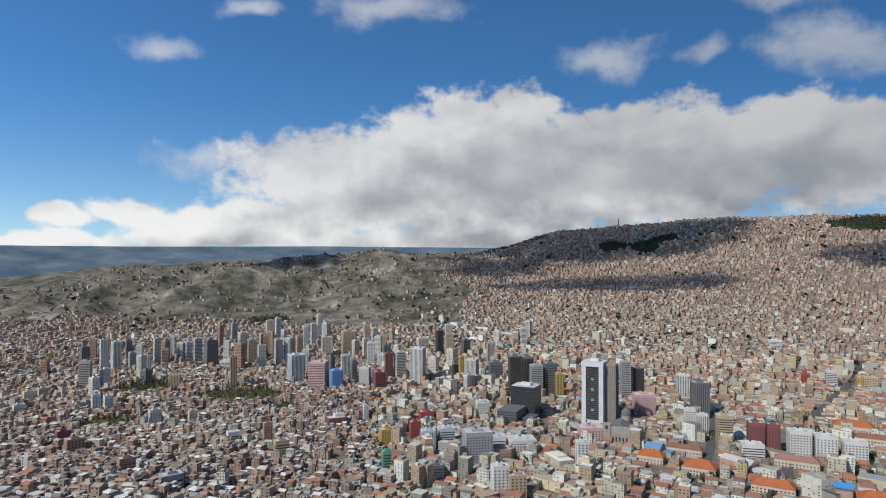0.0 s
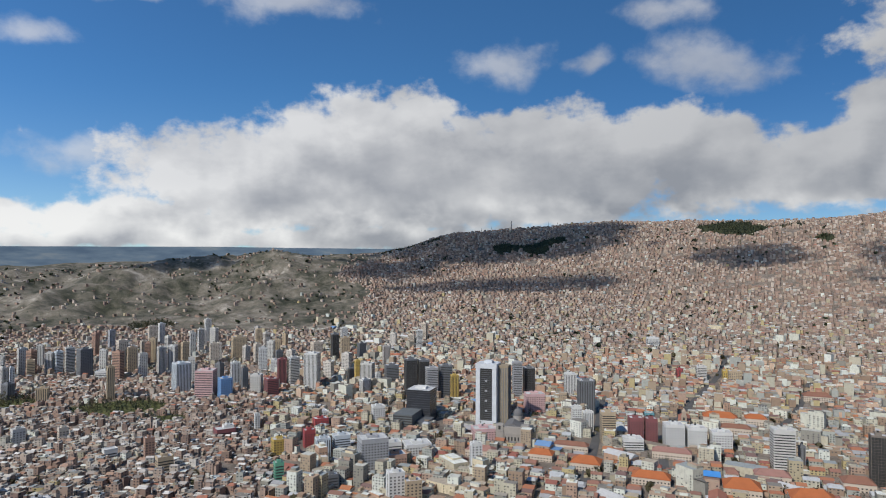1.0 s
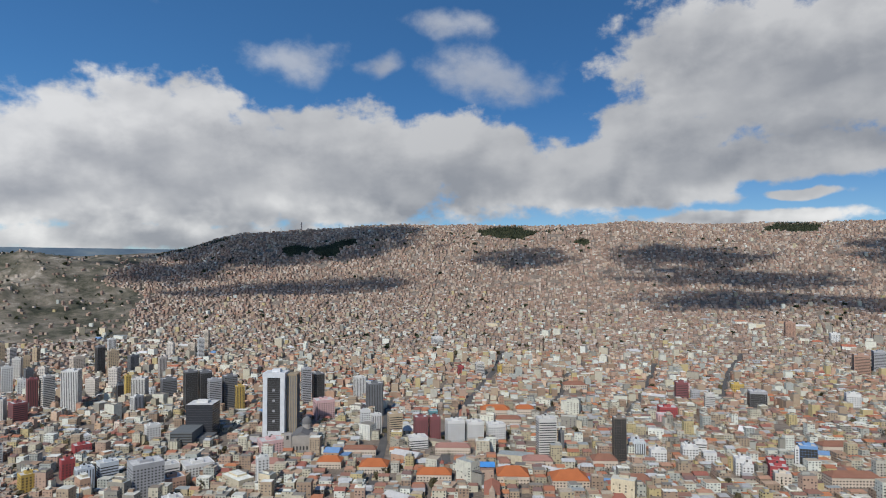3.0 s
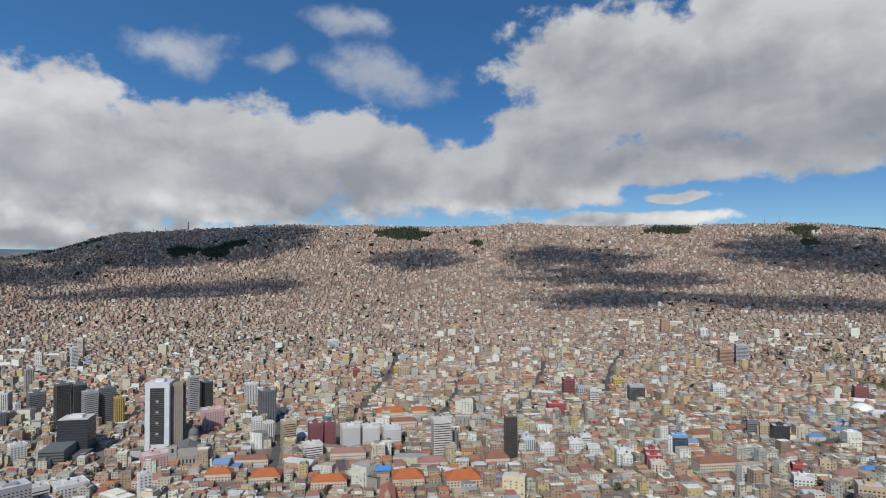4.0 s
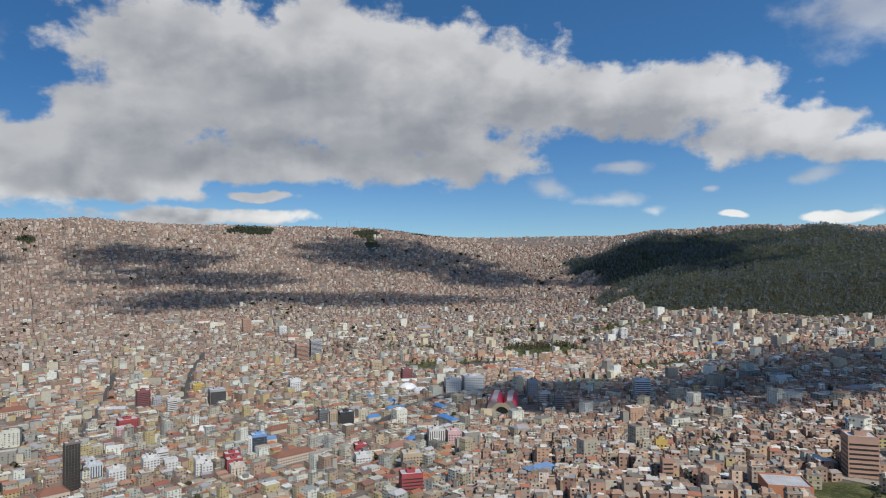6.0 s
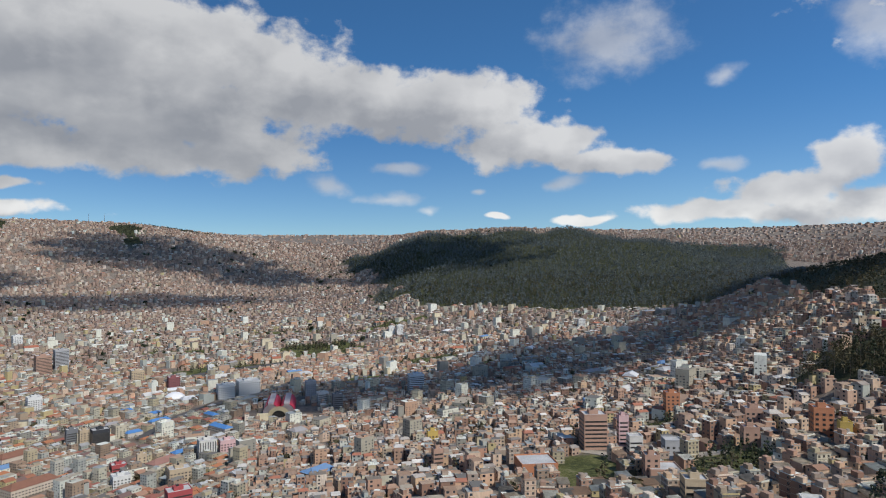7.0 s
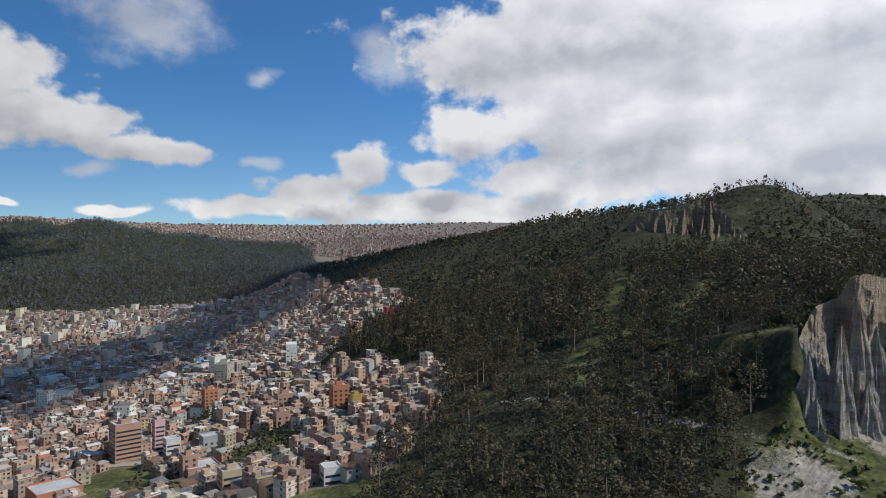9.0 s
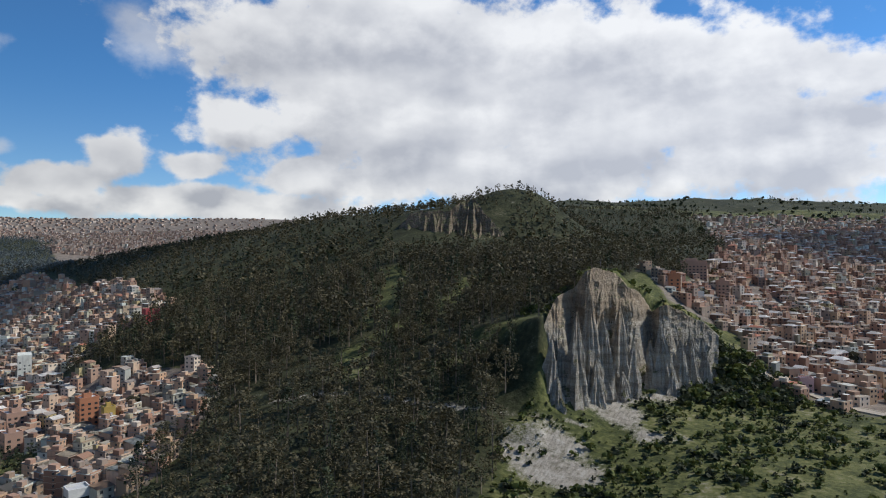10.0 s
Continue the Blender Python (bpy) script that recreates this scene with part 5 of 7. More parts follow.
def cathedral():
    t = stand("cathedral", 242, 868, -22, "weathered stone cathedral with two front towers and a ribbed dome", "church", 30)
    stone, dark = paint((0.33, 0.30, 0.26)), paint((0.15, 0.145, 0.14))
    part("nave", boxes((-12, -18, -2, 12, 26, 20)), stone, t)
    part("aisle", boxes((-20, -16, -2, -12, 22, 14)), stone, t)
    part("aisle", boxes((12, -16, -2, 20, 22, 14)), stone, t)
    for s in (-1, 1):
        part("bell_tower", boxes((s * 17 - 5, -24, -2, s * 17 + 5, -14, 25), (s * 17 - 5.5, -24.5, 16, s * 17 + 5.5, -13.5, 17)), stone, t)
        part("bell_opening", boxes((s * 17 - 1.5, -24.3, 18.5, s * 17 + 1.5, -23.8, 23.5)), m_dark, t)
    part("front", boxes((-12, -23, -2, 12, -18, 22), (-13, -23.5, 12, 13, -22.8, 13)), stone, t)
    for k in range(5):
        part("window", boxes((-10 + k * 4.4, -23.3, 4, -8 + k * 4.4, -22.8, 9)), m_dark, t)
    bm = bmesh.new()
    v = [bm.verts.new(c) for c in ((-12.5, -18, 20), (12.5, -18, 20), (12.5, 26, 20), (-12.5, 26, 20), (0, -18, 26), (0, 26, 26))]
    for f in ((0, 1, 4), (1, 2, 5, 4), (2, 3, 5), (3, 0, 4, 5)):
        bm.faces.new([v[k] for k in f])
    part("roof", bm, dark, t)
    bm = bmesh.new()
    bmesh.ops.create_cone(bm, segments=16, radius1=6.5, radius2=6.5, depth=10, matrix=Matrix.Translation((4, 16, 28)))
    part("drum", bm, stone, t)
    bm = bmesh.new()
    bmesh.ops.create_uvsphere(bm, u_segments=16, v_segments=10, radius=6.8, matrix=Matrix.Translation((4, 16, 32)) @ Matrix.Diagonal((1, 1, 1.15, 1)))
    bmesh.ops.create_cone(bm, segments=8, radius1=1.2, radius2=0.8, depth=4, matrix=Matrix.Translation((4, 16, 41)))
    part("dome", bm, dark, t)


def vault(bm, x0, x1, y0, y1, z, rise, n=10):
    """A barrel roof along y, 0.4 m thick."""
    rows = []
    for y in (y0, y1):
        for off in (0, -0.4):
            rows.append([bm.verts.new(((x0 + x1) / 2 - (x1 - x0) / 2 * math.cos(a), y, z + off + rise * math.sin(a))) for a in arc(n, 0, 180)])
    for k in range(n):
        bm.faces.new((rows[0][k], rows[0][k + 1], rows[2][k + 1], rows[2][k]))
        bm.faces.new((rows[1][k + 1], rows[1][k], rows[3][k], rows[3][k + 1]))
        bm.faces.new((rows[0][k + 1], rows[0][k], rows[1][k], rows[1][k + 1]))
        bm.faces.new((rows[2][k], rows[2][k + 1], rows[3][k + 1], rows[3][k]))


def market_hall():
    t = stand("market_hall", 1010, 195, -82, "vaulted market hall striped red and grey, with a cream arched front", "hall", 60)
    red, grey, cream = paint((0.50, 0.035, 0.07), 0.5), paint((0.38, 0.33, 0.33), 0.6), paint((0.62, 0.53, 0.35))
    part("wall", boxes((-23, -36, -3, 23, 40, 9)), paint((0.30, 0.28, 0.27)), t)
    for k, (x0, x1) in enumerate(((-23.5, -0.2), (0.2, 23.5))):
        for j in range(5):
            bm = bmesh.new()
            y0 = -36 + 15.2 * j
            vault(bm, x0, x1, y0, y0 + 15.1, 9, 15 if k == 0 else 14)
            part("vault", bm, red, t, "red roof bay")
        bm = bmesh.new()
        for y in (-35.6, 39.6):
            hub = bm.verts.new(((x0 + x1) / 2, y, 9))
            rim = [bm.verts.new(((x0 + x1) / 2 - (x1 - x0) / 2 * math.cos(a), y, 8.8 + 14 * math.sin(a))) for a in arc(10, 0, 180)]
            for q in range(10):
                bm.faces.new((hub, rim[q], rim[q + 1]))
        bmesh.ops.solidify(bm, geom=bm.faces[:], thickness=0.3)
        part("gable", bm, grey, t)
        part("rooflight", boxes(((x0 + x1) / 2 - 4.2, -36.2, 22.0, (x0 + x1) / 2 + 4.2, 36, 25)), grey, t)
    bm = bmesh.new()
    n = 14
    outer = [bm.verts.new((-17 * math.cos(a), -38, 3 + 17 * math.sin(a))) for a in arc(n, 0, 180)]
    inner = [bm.verts.new((-10.5 * math.cos(a), -38, 3 + 10.5 * math.sin(a))) for a in arc(n, 0, 180)]
    for k in range(n):
        bm.faces.new((outer[k], outer[k + 1], inner[k + 1], inner[k]))
    bmesh.ops.solidify(bm, geom=bm.faces[:], thickness=1.8)
    part("arch", bm, cream, t, "cream portal arch")
    part("wing", boxes((-32, -38.5, -3, -15, -36.2, 10)), cream, t)
    part("wing", boxes((15, -38.5, -3, 32, -36.2, 10)), cream, t)
    bm = bmesh.new()
    ctr = bm.verts.new((0, -36.4, 3))
    ring = [bm.verts.new((-10.4 * math.cos(a), -36.4, 3 + 10.4 * math.sin(a))) for a in arc(n, 0, 180)]
    for k in range(n):
        bm.faces.new((ctr, ring[k], ring[k + 1]))
    bmesh.ops.solidify(bm, geom=bm.faces[:], thickness=0.5)
    part("arch_glazing", bm, m_dark, t)


def blue_hall():
    t = stand("hall", 392, 655, -30, "low hall with a bright blue sheet roof and brown sides", "building", 26)
    part("wall", boxes((-21, -9, -2, 21, 9, 10)), paint((0.30, 0.20, 0.16)), t)
    bm = bmesh.new()
    v = [bm.verts.new(c) for c in ((-22, -10, 10), (22, -10, 10), (22, 10, 10), (-22, 10, 10), (-22, 0, 13.5), (22, 0, 13.5))]
    for f in ((0, 1, 5, 4), (2, 3, 4, 5), (3, 0, 4), (1, 2, 5)):
        bm.faces.new([v[k] for k in f])
    part("roof", bm, paint((0.07, 0.25, 0.56), 0.5), t, "blue sheet roof")


def white_dome():
    t = stand("tent_hall", 1165, 414, -70, "white peaked membrane roof over a round hall", "hall", 24)
    bm = bmesh.new()
    bmesh.ops.create_uvsphere(bm, u_segments=24, v_segments=12, radius=17, matrix=Matrix.Diagonal((1, 1, 0.62, 1)))
    part("membrane", bm, paint((0.78, 0.77, 0.75), 0.6, 0.06), t)
    part("plinth", boxes((-17, -17, -3, 17, 17, 1.5)), paint(PALE), t)


def church(x, y, turn, h, label):
    t = stand("church", x, y, turn, label, "church", 20)
    stone = paint((0.36, 0.28, 0.21))
    part("nave", boxes((-8, -10, -2, 8, 30, 13)), stone, t)
    part("bell_tower", boxes((-4, -16, -2, 4, -8, h - 8), (-3, -15, h - 8, 3, -9, h - 2)), stone, t)
    bm = bmesh.new()
    bmesh.ops.create_cone(bm, segments=8, radius1=3.2, radius2=0.3, depth=5, matrix=Matrix.Translation((0, -12, h + .5)))
    part("spire", bm, stone, t)
    bm = bmesh.new()
    v = [bm.verts.new(c) for c in ((-8.4, -10, 13), (8.4, -10, 13), (8.4, 30, 13), (-8.4, 30, 13), (0, -10, 17), (0, 30, 17))]
    for f in ((0, 1, 4), (1, 2, 5, 4), (2, 3, 5), (3, 0, 4, 5)):
        bm.faces.new([v[k] for k in f])
    part("roof", bm, paint((0.34, 0.14, 0.09)), t)
    part("bell_opening", boxes((-1.2, -16.2, h - 14, 1.2, -15.7, h - 10)), m_dark, t)


bank_tower()
black_block()
cathedral()
market_hall()
blue_hall()
white_dome()
church(504, 880, -30, 29, "brown stone church with a single bell tower")
church(352, 556, -32, 20, "small stone church among tiled roofs")


def mast(az, dist, h, wide, label="lattice radio mast on the skyline"):
    a = radians(az)
    x, y = dist * math.sin(a), dist * math.cos(a)
    t = stand("radio_mast", x, y, 0, label, "mast", 3)
    bm = bmesh.new()
    s = wide / 2
    for k in range(3):
        an = k * math.tau / 3
        bmesh.ops.create_cone(bm, segments=4, radius1=wide * .22, radius2=wide * .1, depth=h + 3, matrix=Matrix.Translation((s * math.cos(an) * .6, s * math.sin(an) * .6, h / 2 - 1.5)))
    part("lattice", bm, paint((0.22, 0.20, 0.20)), t)
    bm = bmesh.new()
    for k in range(3):
        box(bm, -s, -s, h * (.35 + .2 * k), s, s, h * (.35 + .2 * k) + wide * .3)
    part("platform", bm, paint((0.22, 0.20, 0.20)), t)


for az, dist, h, wide in ((15.35, 3195, 46, 6), (12.7, 3190, 26, 2.2), (13.6, 3190, 30, 2.2), (18.6, 3195, 30, 2.2), (19.4, 3195, 24, 2), (63.9, 3200, 46, 2.4), (65.0, 3200, 50, 2.4)):
    mast(az, dist, h, wide)
for az, dist, h in ((168.4, 432, 14), (169.1, 436, 18)):
    mast(az, dist, h, 0.5, "thin white pole on the bluff's crest")
mast(165.1, 2480, 22, 5, "small mast on the far hilltop")

# ------------------------------------------------------------------ roads
# asphalt colour darkened to stand for building shade in the narrow streets
m_road = plain("worn_asphalt", (0.10, 0.095, 0.09), 0.9, 0.0, 0.25, 0.3)
m_dirt = plain("dirt_track", (0.42, 0.36, 0.28), 0.95, 0.0, 0.25, 0.3)


def road(name, label, wide, mat, lift, *points):
    """A ribbon laid over the ground along plan points, with a low kerb on each side."""
    p = np.array(points, float)
    s = np.concatenate([[0], np.cumsum(np.hypot(*np.diff(p, axis=0).T))])
    q = np.arange(0, s[-1], 5.0)
    m = slopes(s, p.T)
    c = np.stack([curve(s, p[:, 0], q), curve(s, p[:, 1], q)], -1)
    d = np.gradient(c, axis=0)
    d /= np.hypot(*d.T)[:, None]
    nrm = np.stack([-d[:, 1], d[:, 0]], -1)
    rows = []
    for off, up in ((-wide / 2 - 1.2, 0.15), (-wide / 2, 0.15), (-wide / 2, 0), (0, 0.05), (wide / 2, 0), (wide / 2, 0.15), (wide / 2 + 1.2, 0.15)):
        e = c + nrm * off
        rows.append(np.column_stack([e, np.maximum(ground(*e.T), ground(*c.T) - 0.5) + lift + up]))
    v = np.stack(rows, 1)
    n, k = v.shape[:2]
    i, j = np.meshgrid(np.arange(n - 1), np.arange(k - 1), indexing="ij")
    f = np.stack([i * k + j, (i + 1) * k + j, (i + 1) * k + j + 1, i * k + j + 1], -1).reshape(-1, 4)
    ob = mesh_object(name, v.reshape(-1, 3), f, [mat])
    sol = ob.modifiers.new("bed", "SOLIDIFY")
    sol.thickness, sol.offset = 1.2, -1
    for x, y in c[::2]:
        TAKEN.append((x, y, wide / 2 + 5.5))
    return tagged(ob, label, "road", kind="structure")


road("road", "pale winding road past the green park", 9, m_dirt, 0.5, (550, 33), (610, 10), (640, -12), (600, -42), (533, -67), (492, -110), (462, -143), (421, -179), (408, -208), (399, -224))
road("road", "pale lane running down into the town", 7, m_dirt, 0.5, (640, -12), (700, -2), (765, 1), (833, -10))
road("road", "raised expressway beside white blocks", 16, m_road, 2.5, (902, 364), (978, 360), (1061, 334), (1145, 277), (1213, 240), (1281, 211))
road("road", "wide rail yard road across the valley", 26, m_road, 1.0, (1317, 494), (1429, 399), (1520, 264), (1592, 124), (1653, 18))
road("road", "narrow town street between blocks", 9, m_road, 0.4, (270, 679), (362, 865), (474, 1109))
road("road", "narrow town street between blocks", 9, m_road, 0.4, (338, 618), (418, 780), (566, 981), (776, 1221), (919, 1407))
road("road", "narrow town street between blocks", 8, m_road, 0.4, (581, 800), (726, 930), (904, 1118))
road("road", "narrow town street between blocks", 8, m_road, 0.4, (744, 777), (907, 899), (1142, 1095))
road("road", "narrow town street between blocks", 10, m_road, 0.4, (970, 777), (1211, 946), (1398, 1056))
road("road", "walled road below the bluff", 6, m_dirt, 0.6, (-10, -440), (-35, -442), (-54, -421), (-90, -400), (-130, -385))


# yards, plots and playing fields left open between the houses
plots = random.Random(5)
for _ in range(46):
    az, dist = radians(plots.uniform(62, 116)), plots.uniform(430, 1750)
    TAKEN.append((dist * math.sin(az), dist * math.cos(az), plots.uniform(9, 15) * (1 + dist / 1400)))
for _ in range(26):
    az, dist = radians(plots.uniform(-32, 50)), plots.uniform(560, 1500)
    TAKEN.append((dist * math.sin(az), dist * math.cos(az), plots.uniform(8, 13) * (1 + dist / 2200)))

# ------------------------------------------------------------------ fields of houses
TAKEN_A = np.array(TAKEN) if TAKEN else np.zeros((0, 3))


def free(x, y):
    ok = ~open_land(x, y)
    for tx, ty, tr in TAKEN_A:
        ok &= np.hypot(x - tx, y - ty) > tr
    return ok


m_brick_one = masonry("raw_brick_wall", BRICKS, source="object")
m_paint_one = masonry("painted_wall", PAINTS, 0.25, source="object")
m_roof_one = masonry("sheet_roof", ROOFS, 0.45, source="object")
m_frame = plain("window_frame", (0.34, 0.30, 0.26), 0.7)


def shared(name, rows, mats):
    """A small mesh that many parts share: boxes, each with its material slot."""
    bm = bmesh.new()
    for slot, r in rows:
        n = len(bm.faces)
        box(bm, *r)
        for f in bm.faces[:][n:]:
            f.material_index = slot
    me = bpy.data.meshes.new(name)
    bm.to_mesh(me)
    bm.free()
    for m in mats:
        me.materials.append(m)
    return me


WINDOW = shared("window", ((1, (-.62, -.05, -.62, .62, .1, .62)), (0, (-.72, -.1, -.72, .72, .1, -.62)), (0, (-.72, -.1, .62, .72, .1, .72)), (0, (-.03, -.09, -.62, .03, 0, .62))), [m_frame, m_dark])
DOOR = shared("door", ((0, (-.5, -.08, 0, .5, .1, 2.1)), (1, (-.6, -.05, 2.1, .6, .1, 2.2))), [m_frame, m_dark])
TANK = shared("water_tank", ((0, (-.7, -.7, .3, .7, .7, 1.9)), (1, (-.6, -.6, 0, -.4, -.4, .3)), (1, (.4, .4, 0, .6, .6, .3))), [m_frame, m_dark])


def piece(name, me, parent, x, y, z, turn=0):
    ob = new(name, me)
    ob.parent = parent
    ob.matrix_local = pose(x, y, z, 0, 0, turn)
    return ob


def house(x, y, w, d, h, turn, brick):
    """One hillside house with its walls, roof, windows and door."""
    z = ground(np.array([x - 4, x + 4, x, x]), np.array([y, y, y - 4, y + 4]))
    floors = max(1, int(h / 2.9))
    thing = tagged(new("house"), ("raw brick hillside house of %s under a %s roof" if brick else "rendered hillside house of %s under a %s roof")
                   % (("one storey", "two storeys", "three storeys", "four storeys", "five storeys")[min(floors, 5) - 1], "concrete slab" if h > 8 else "sheet metal"), "house", "houses on the near slope")
    thing.matrix_world = pose(x, y, float(z.mean()), 0, 0, turn)
    wall = m_brick_one if brick else m_paint_one
    part("wall", boxes((-w / 2, -d / 2, -4.5, w / 2, d / 2, h)), wall, thing)
    if h > 8:
        part("roof", boxes((-w / 2 - .3, -d / 2 - .3, h, w / 2 + .3, d / 2 + .3, h + .25)), m_roof_one, thing)
        for e in (-d / 2, d / 2 - .2):
            part("parapet", boxes((-w / 2, e, h + .25, w / 2, e + .2, h + 1.0)), wall, thing)
        head = part("stair_head", boxes((-w / 2 + .3, -d / 4, h + .25, -w / 2 + 3.2, d / 4, h + 2.6)), wall, thing)
        piece("door", DOOR, head, -w / 2 + 3.2, 0, h + .27, 90)
        piece("water_tank", TANK, thing, w / 4, d / 5, h + .25)
    else:
        bm = bmesh.new()
        tilt = 1.1
        v = [bm.verts.new(c) for c in ((-w / 2 - .4, -d / 2 - .4, h), (w / 2 + .4, -d / 2 - .4, h), (w / 2 + .4, d / 2 + .4, h + tilt), (-w / 2 - .4, d / 2 + .4, h + tilt))]
        bm.faces.new(v)
        bmesh.ops.solidify(bm, geom=bm.faces[:], thickness=0.15)
        part("roof", bm, m_roof_one, thing)
        part("gable_wall", boxes((-w / 2, d / 2 - .25, h, w / 2, d / 2, h + tilt - .15)), wall, thing)
    for k in range(1, floors):
        if h > 8:
            part("floor_band", boxes((-w / 2 - .06, -d / 2 - .06, k * 2.9 - .1, w / 2 + .06, d / 2 + .06, k * 2.9 + .15)), m_roof_one, thing)
    for k in range(floors):
        n = 2 if w < 8.5 else 3
        for c in range(n):
            u = -w / 2 + (c + .5) * w / n
            if k == 0 and c == 0:
                piece("door", DOOR, thing, u, -d / 2, 0.1)
            else:
                piece("window", WINDOW, thing, u, -d / 2, k * 2.9 + 1.6)
        piece("window", WINDOW, thing, w / 2, d * .15, k * 2.9 + 1.6, 90)
        if h > 8:
            piece("window", WINDOW, thing, -w / 2, -d * .12, k * 2.9 + 1.6, 270)
    return thing


def near_town():
    """The built slopes that lie nearest, and the old town in front of the towers."""
    px, py, pt = [], [], []
    for turn, lo, hi in ((-15, -44, -6), (-30, -6, 76), (-80, 76, 150), (-35, 150, 198)):
        x, y = lots(8.7, 8.2, 1700, radians(turn), (8, 4), 0.55, 0.15)
        a, r = polar(x, y)
        ok = (r > 300) & (r < 1650) & (a > lo) & (a <= hi) & ~((a > -6) & (a < 76) & (r > 520)) & free(x, y)
        ok &= ~((a < -5) & (r > 1500)) & ~((a > 150) & (a < 179) & (r < 560))
        px.append(x[ok]), py.append(y[ok]), pt.append(np.full(ok.sum(), radians(turn)))
    x, y, rot = np.concatenate(px), np.concatenate(py), np.concatenate(pt)
    a, r = polar(x, y)
    k = len(x)
    w, d = np.random.uniform(5.6, 9.6, k), np.random.uniform(5.6, 9.2, k)
    h = np.random.choice([3.2, 5.8, 6.0, 8.7, 9.0, 11.6, 14.5], k, p=[.16, .22, .18, .19, .13, .09, .03])
    rot = rot + np.random.normal(0, 0.14, k)
    brick = np.random.rand(k) < np.where((a < -6) | (a > 150), 0.87, 0.72)
    single = (a > 100) & (a < 136) & (r < 520) & (h > 4)
    order = np.argsort(r + 1e6 * ~single)[:215]
    single = np.zeros(k, bool)
    single[order] = True
    for i in order:
        house(x[i], y[i], w[i], d[i], h[i], math.degrees(rot[i]), bool(brick[i]))
    left = a < -6
    for mask, mats, name, label in ((brick & left & ~single, [m_old_brick, m_roof, m_rust, m_glass], "old_brick_houses", "weathered dark brick houses of the lower quarter"),
                                    (brick & ~left & ~single, [m_brick, m_roof, m_rust, m_glass], "brick_houses", "raw brick houses crowded on the near slopes"),
                                    (~brick & ~single, [m_paint, m_roof, m_rust, m_glass], "painted_houses", "rendered and painted houses among the brick ones")):
        hp = Heap()
        put_houses(hp, x[mask], y[mask], w[mask], d[mask], h[mask], rot[mask], np.random.rand(mask.sum()) < 0.3, True)
        tagged(hp.done(name, mats), label, "houses", kind="stuff")
    return k


def old_town():
    hp = Heap()
    x, y = lots(13.2, 11.6, 1700, GRID, (7, 6), 0.75, 0.14)
    a, r = polar(x, y)
    ok = (r > 520) & (r < 1650) & (a > -6) & (a < 76) & free(x, y)
    x, y = x[ok], y[ok]
    a, r = polar(x, y)
    k = len(x)
    w, d = np.random.uniform(9.0, 15.5, k), np.random.uniform(8.0, 13.0, k)
    h = np.random.choice([4.0, 5.5, 7.0, 9.0, 12.0, 17.0, 23.0], k, p=[.18, .25, .23, .16, .10, .06, .02])
    rot = GRID + np.random.normal(0, 0.04, k)
    put_houses(hp, x, y, w, d, h, rot, (np.random.rand(k) < np.where((a > 14) & (a < 42) & (r < 860), 0.85, 0.45)) & (h < 9.5), True)
    other = Heap()
    x, y = lots(11.0, 10.0, 1700, radians(-34), (8, 6), 0.6, 0.2)
    a, r = polar(x, y)
    ok = (r > 1050) & (r < 1650) & (a > -6) & (a < 76) & free(x, y) & (np.random.rand(len(x)) < np.clip((r - 1000) / 500, 0.1, 0.7) * 0.5)
    x, y = x[ok], y[ok]
    k = len(x)
    put_houses(other, x, y, np.random.uniform(7, 11, k), np.random.uniform(7, 11, k), np.random.choice([5.5, 8.5, 11, 14], k), radians(-34) + np.random.normal(0, .1, k), np.random.rand(k) < 0.2, True)
    tagged(other.done("brick_houses", [m_brick, m_roof, m_rust, m_glass]), "brick houses between the old town and the slopes", "houses", kind="stuff")
    tagged(hp.done("town_houses", [m_paint, m_roof, m_tile, m_glass]), "low town houses with clay tile and flat roofs", "houses", kind="stuff")
    return k


def far_slopes():
    hp = Heap()
    x, y = lots(9.6, 9.2, 3400, radians(-38), (14, 7), 0.45, 0.2)
    a, r = polar(x, y)
    bad = badlands(x, y)
    keep = np.where(bad > 0.1, np.random.rand(len(x)) < np.where(a > 150, 0.4, 0.045), True) & (np.random.rand(len(x)) < np.clip(1.15 - (r - 2600) / 2600, 0.4, 1))
    ok = (r > 1650) & (r < 3330) & (a > -44) & (a < 195) & free(x, y) & keep
    ok &= ~((a > 91) & (a < 120) & (r > 2000) & (r < 2850)) & ~((a > 119) & (a < 165) & (r < 2600)) & ~((a > 137) & (a < 162))
    ok &= ~((a > 158) & (r > 1800) & (np.random.rand(len(x)) < 0.5))
    ok |= (r > 1500) & (r < 1650) & (a < -5) & (a > -44) & free(x, y)
    x, y, r = x[ok], y[ok], r[ok]
    k = len(x)
    w, d = np.random.uniform(6.2, 10.2, k), np.random.uniform(6.2, 9.8, k)
    h = np.random.choice([3.0, 5.5, 7.5, 9.5, 13.0], k, p=[.28, .36, .22, .10, .04])
    rot = radians(-38) + np.random.normal(0, 0.2, k)
    pale = np.random.rand(k) < np.clip((2500 - r) / 900, 0.04, 0.6) * 0.5
    light = Heap()
    put_houses(light, x[pale], y[pale], w[pale] * 1.1, d[pale] * 1.1, h[pale] * 1.25, rot[pale], np.random.rand(pale.sum()) < 0.2, False)
    tagged(light.done("painted_houses", [m_paint, m_roof, m_rust, m_glass]), "rendered houses scattered over the lower far slopes", "houses", kind="stuff")
    put_houses(hp, x[~pale], y[~pale], w[~pale], d[~pale], h[~pale], rot[~pale], np.random.rand(k - pale.sum()) < 0.12, False)
    tagged(hp.done("hillside_houses", [m_far, m_far_roof, m_rust, m_glass]), "brick houses covering the far valley sides up to the rim", "houses", kind="stuff")
    return k


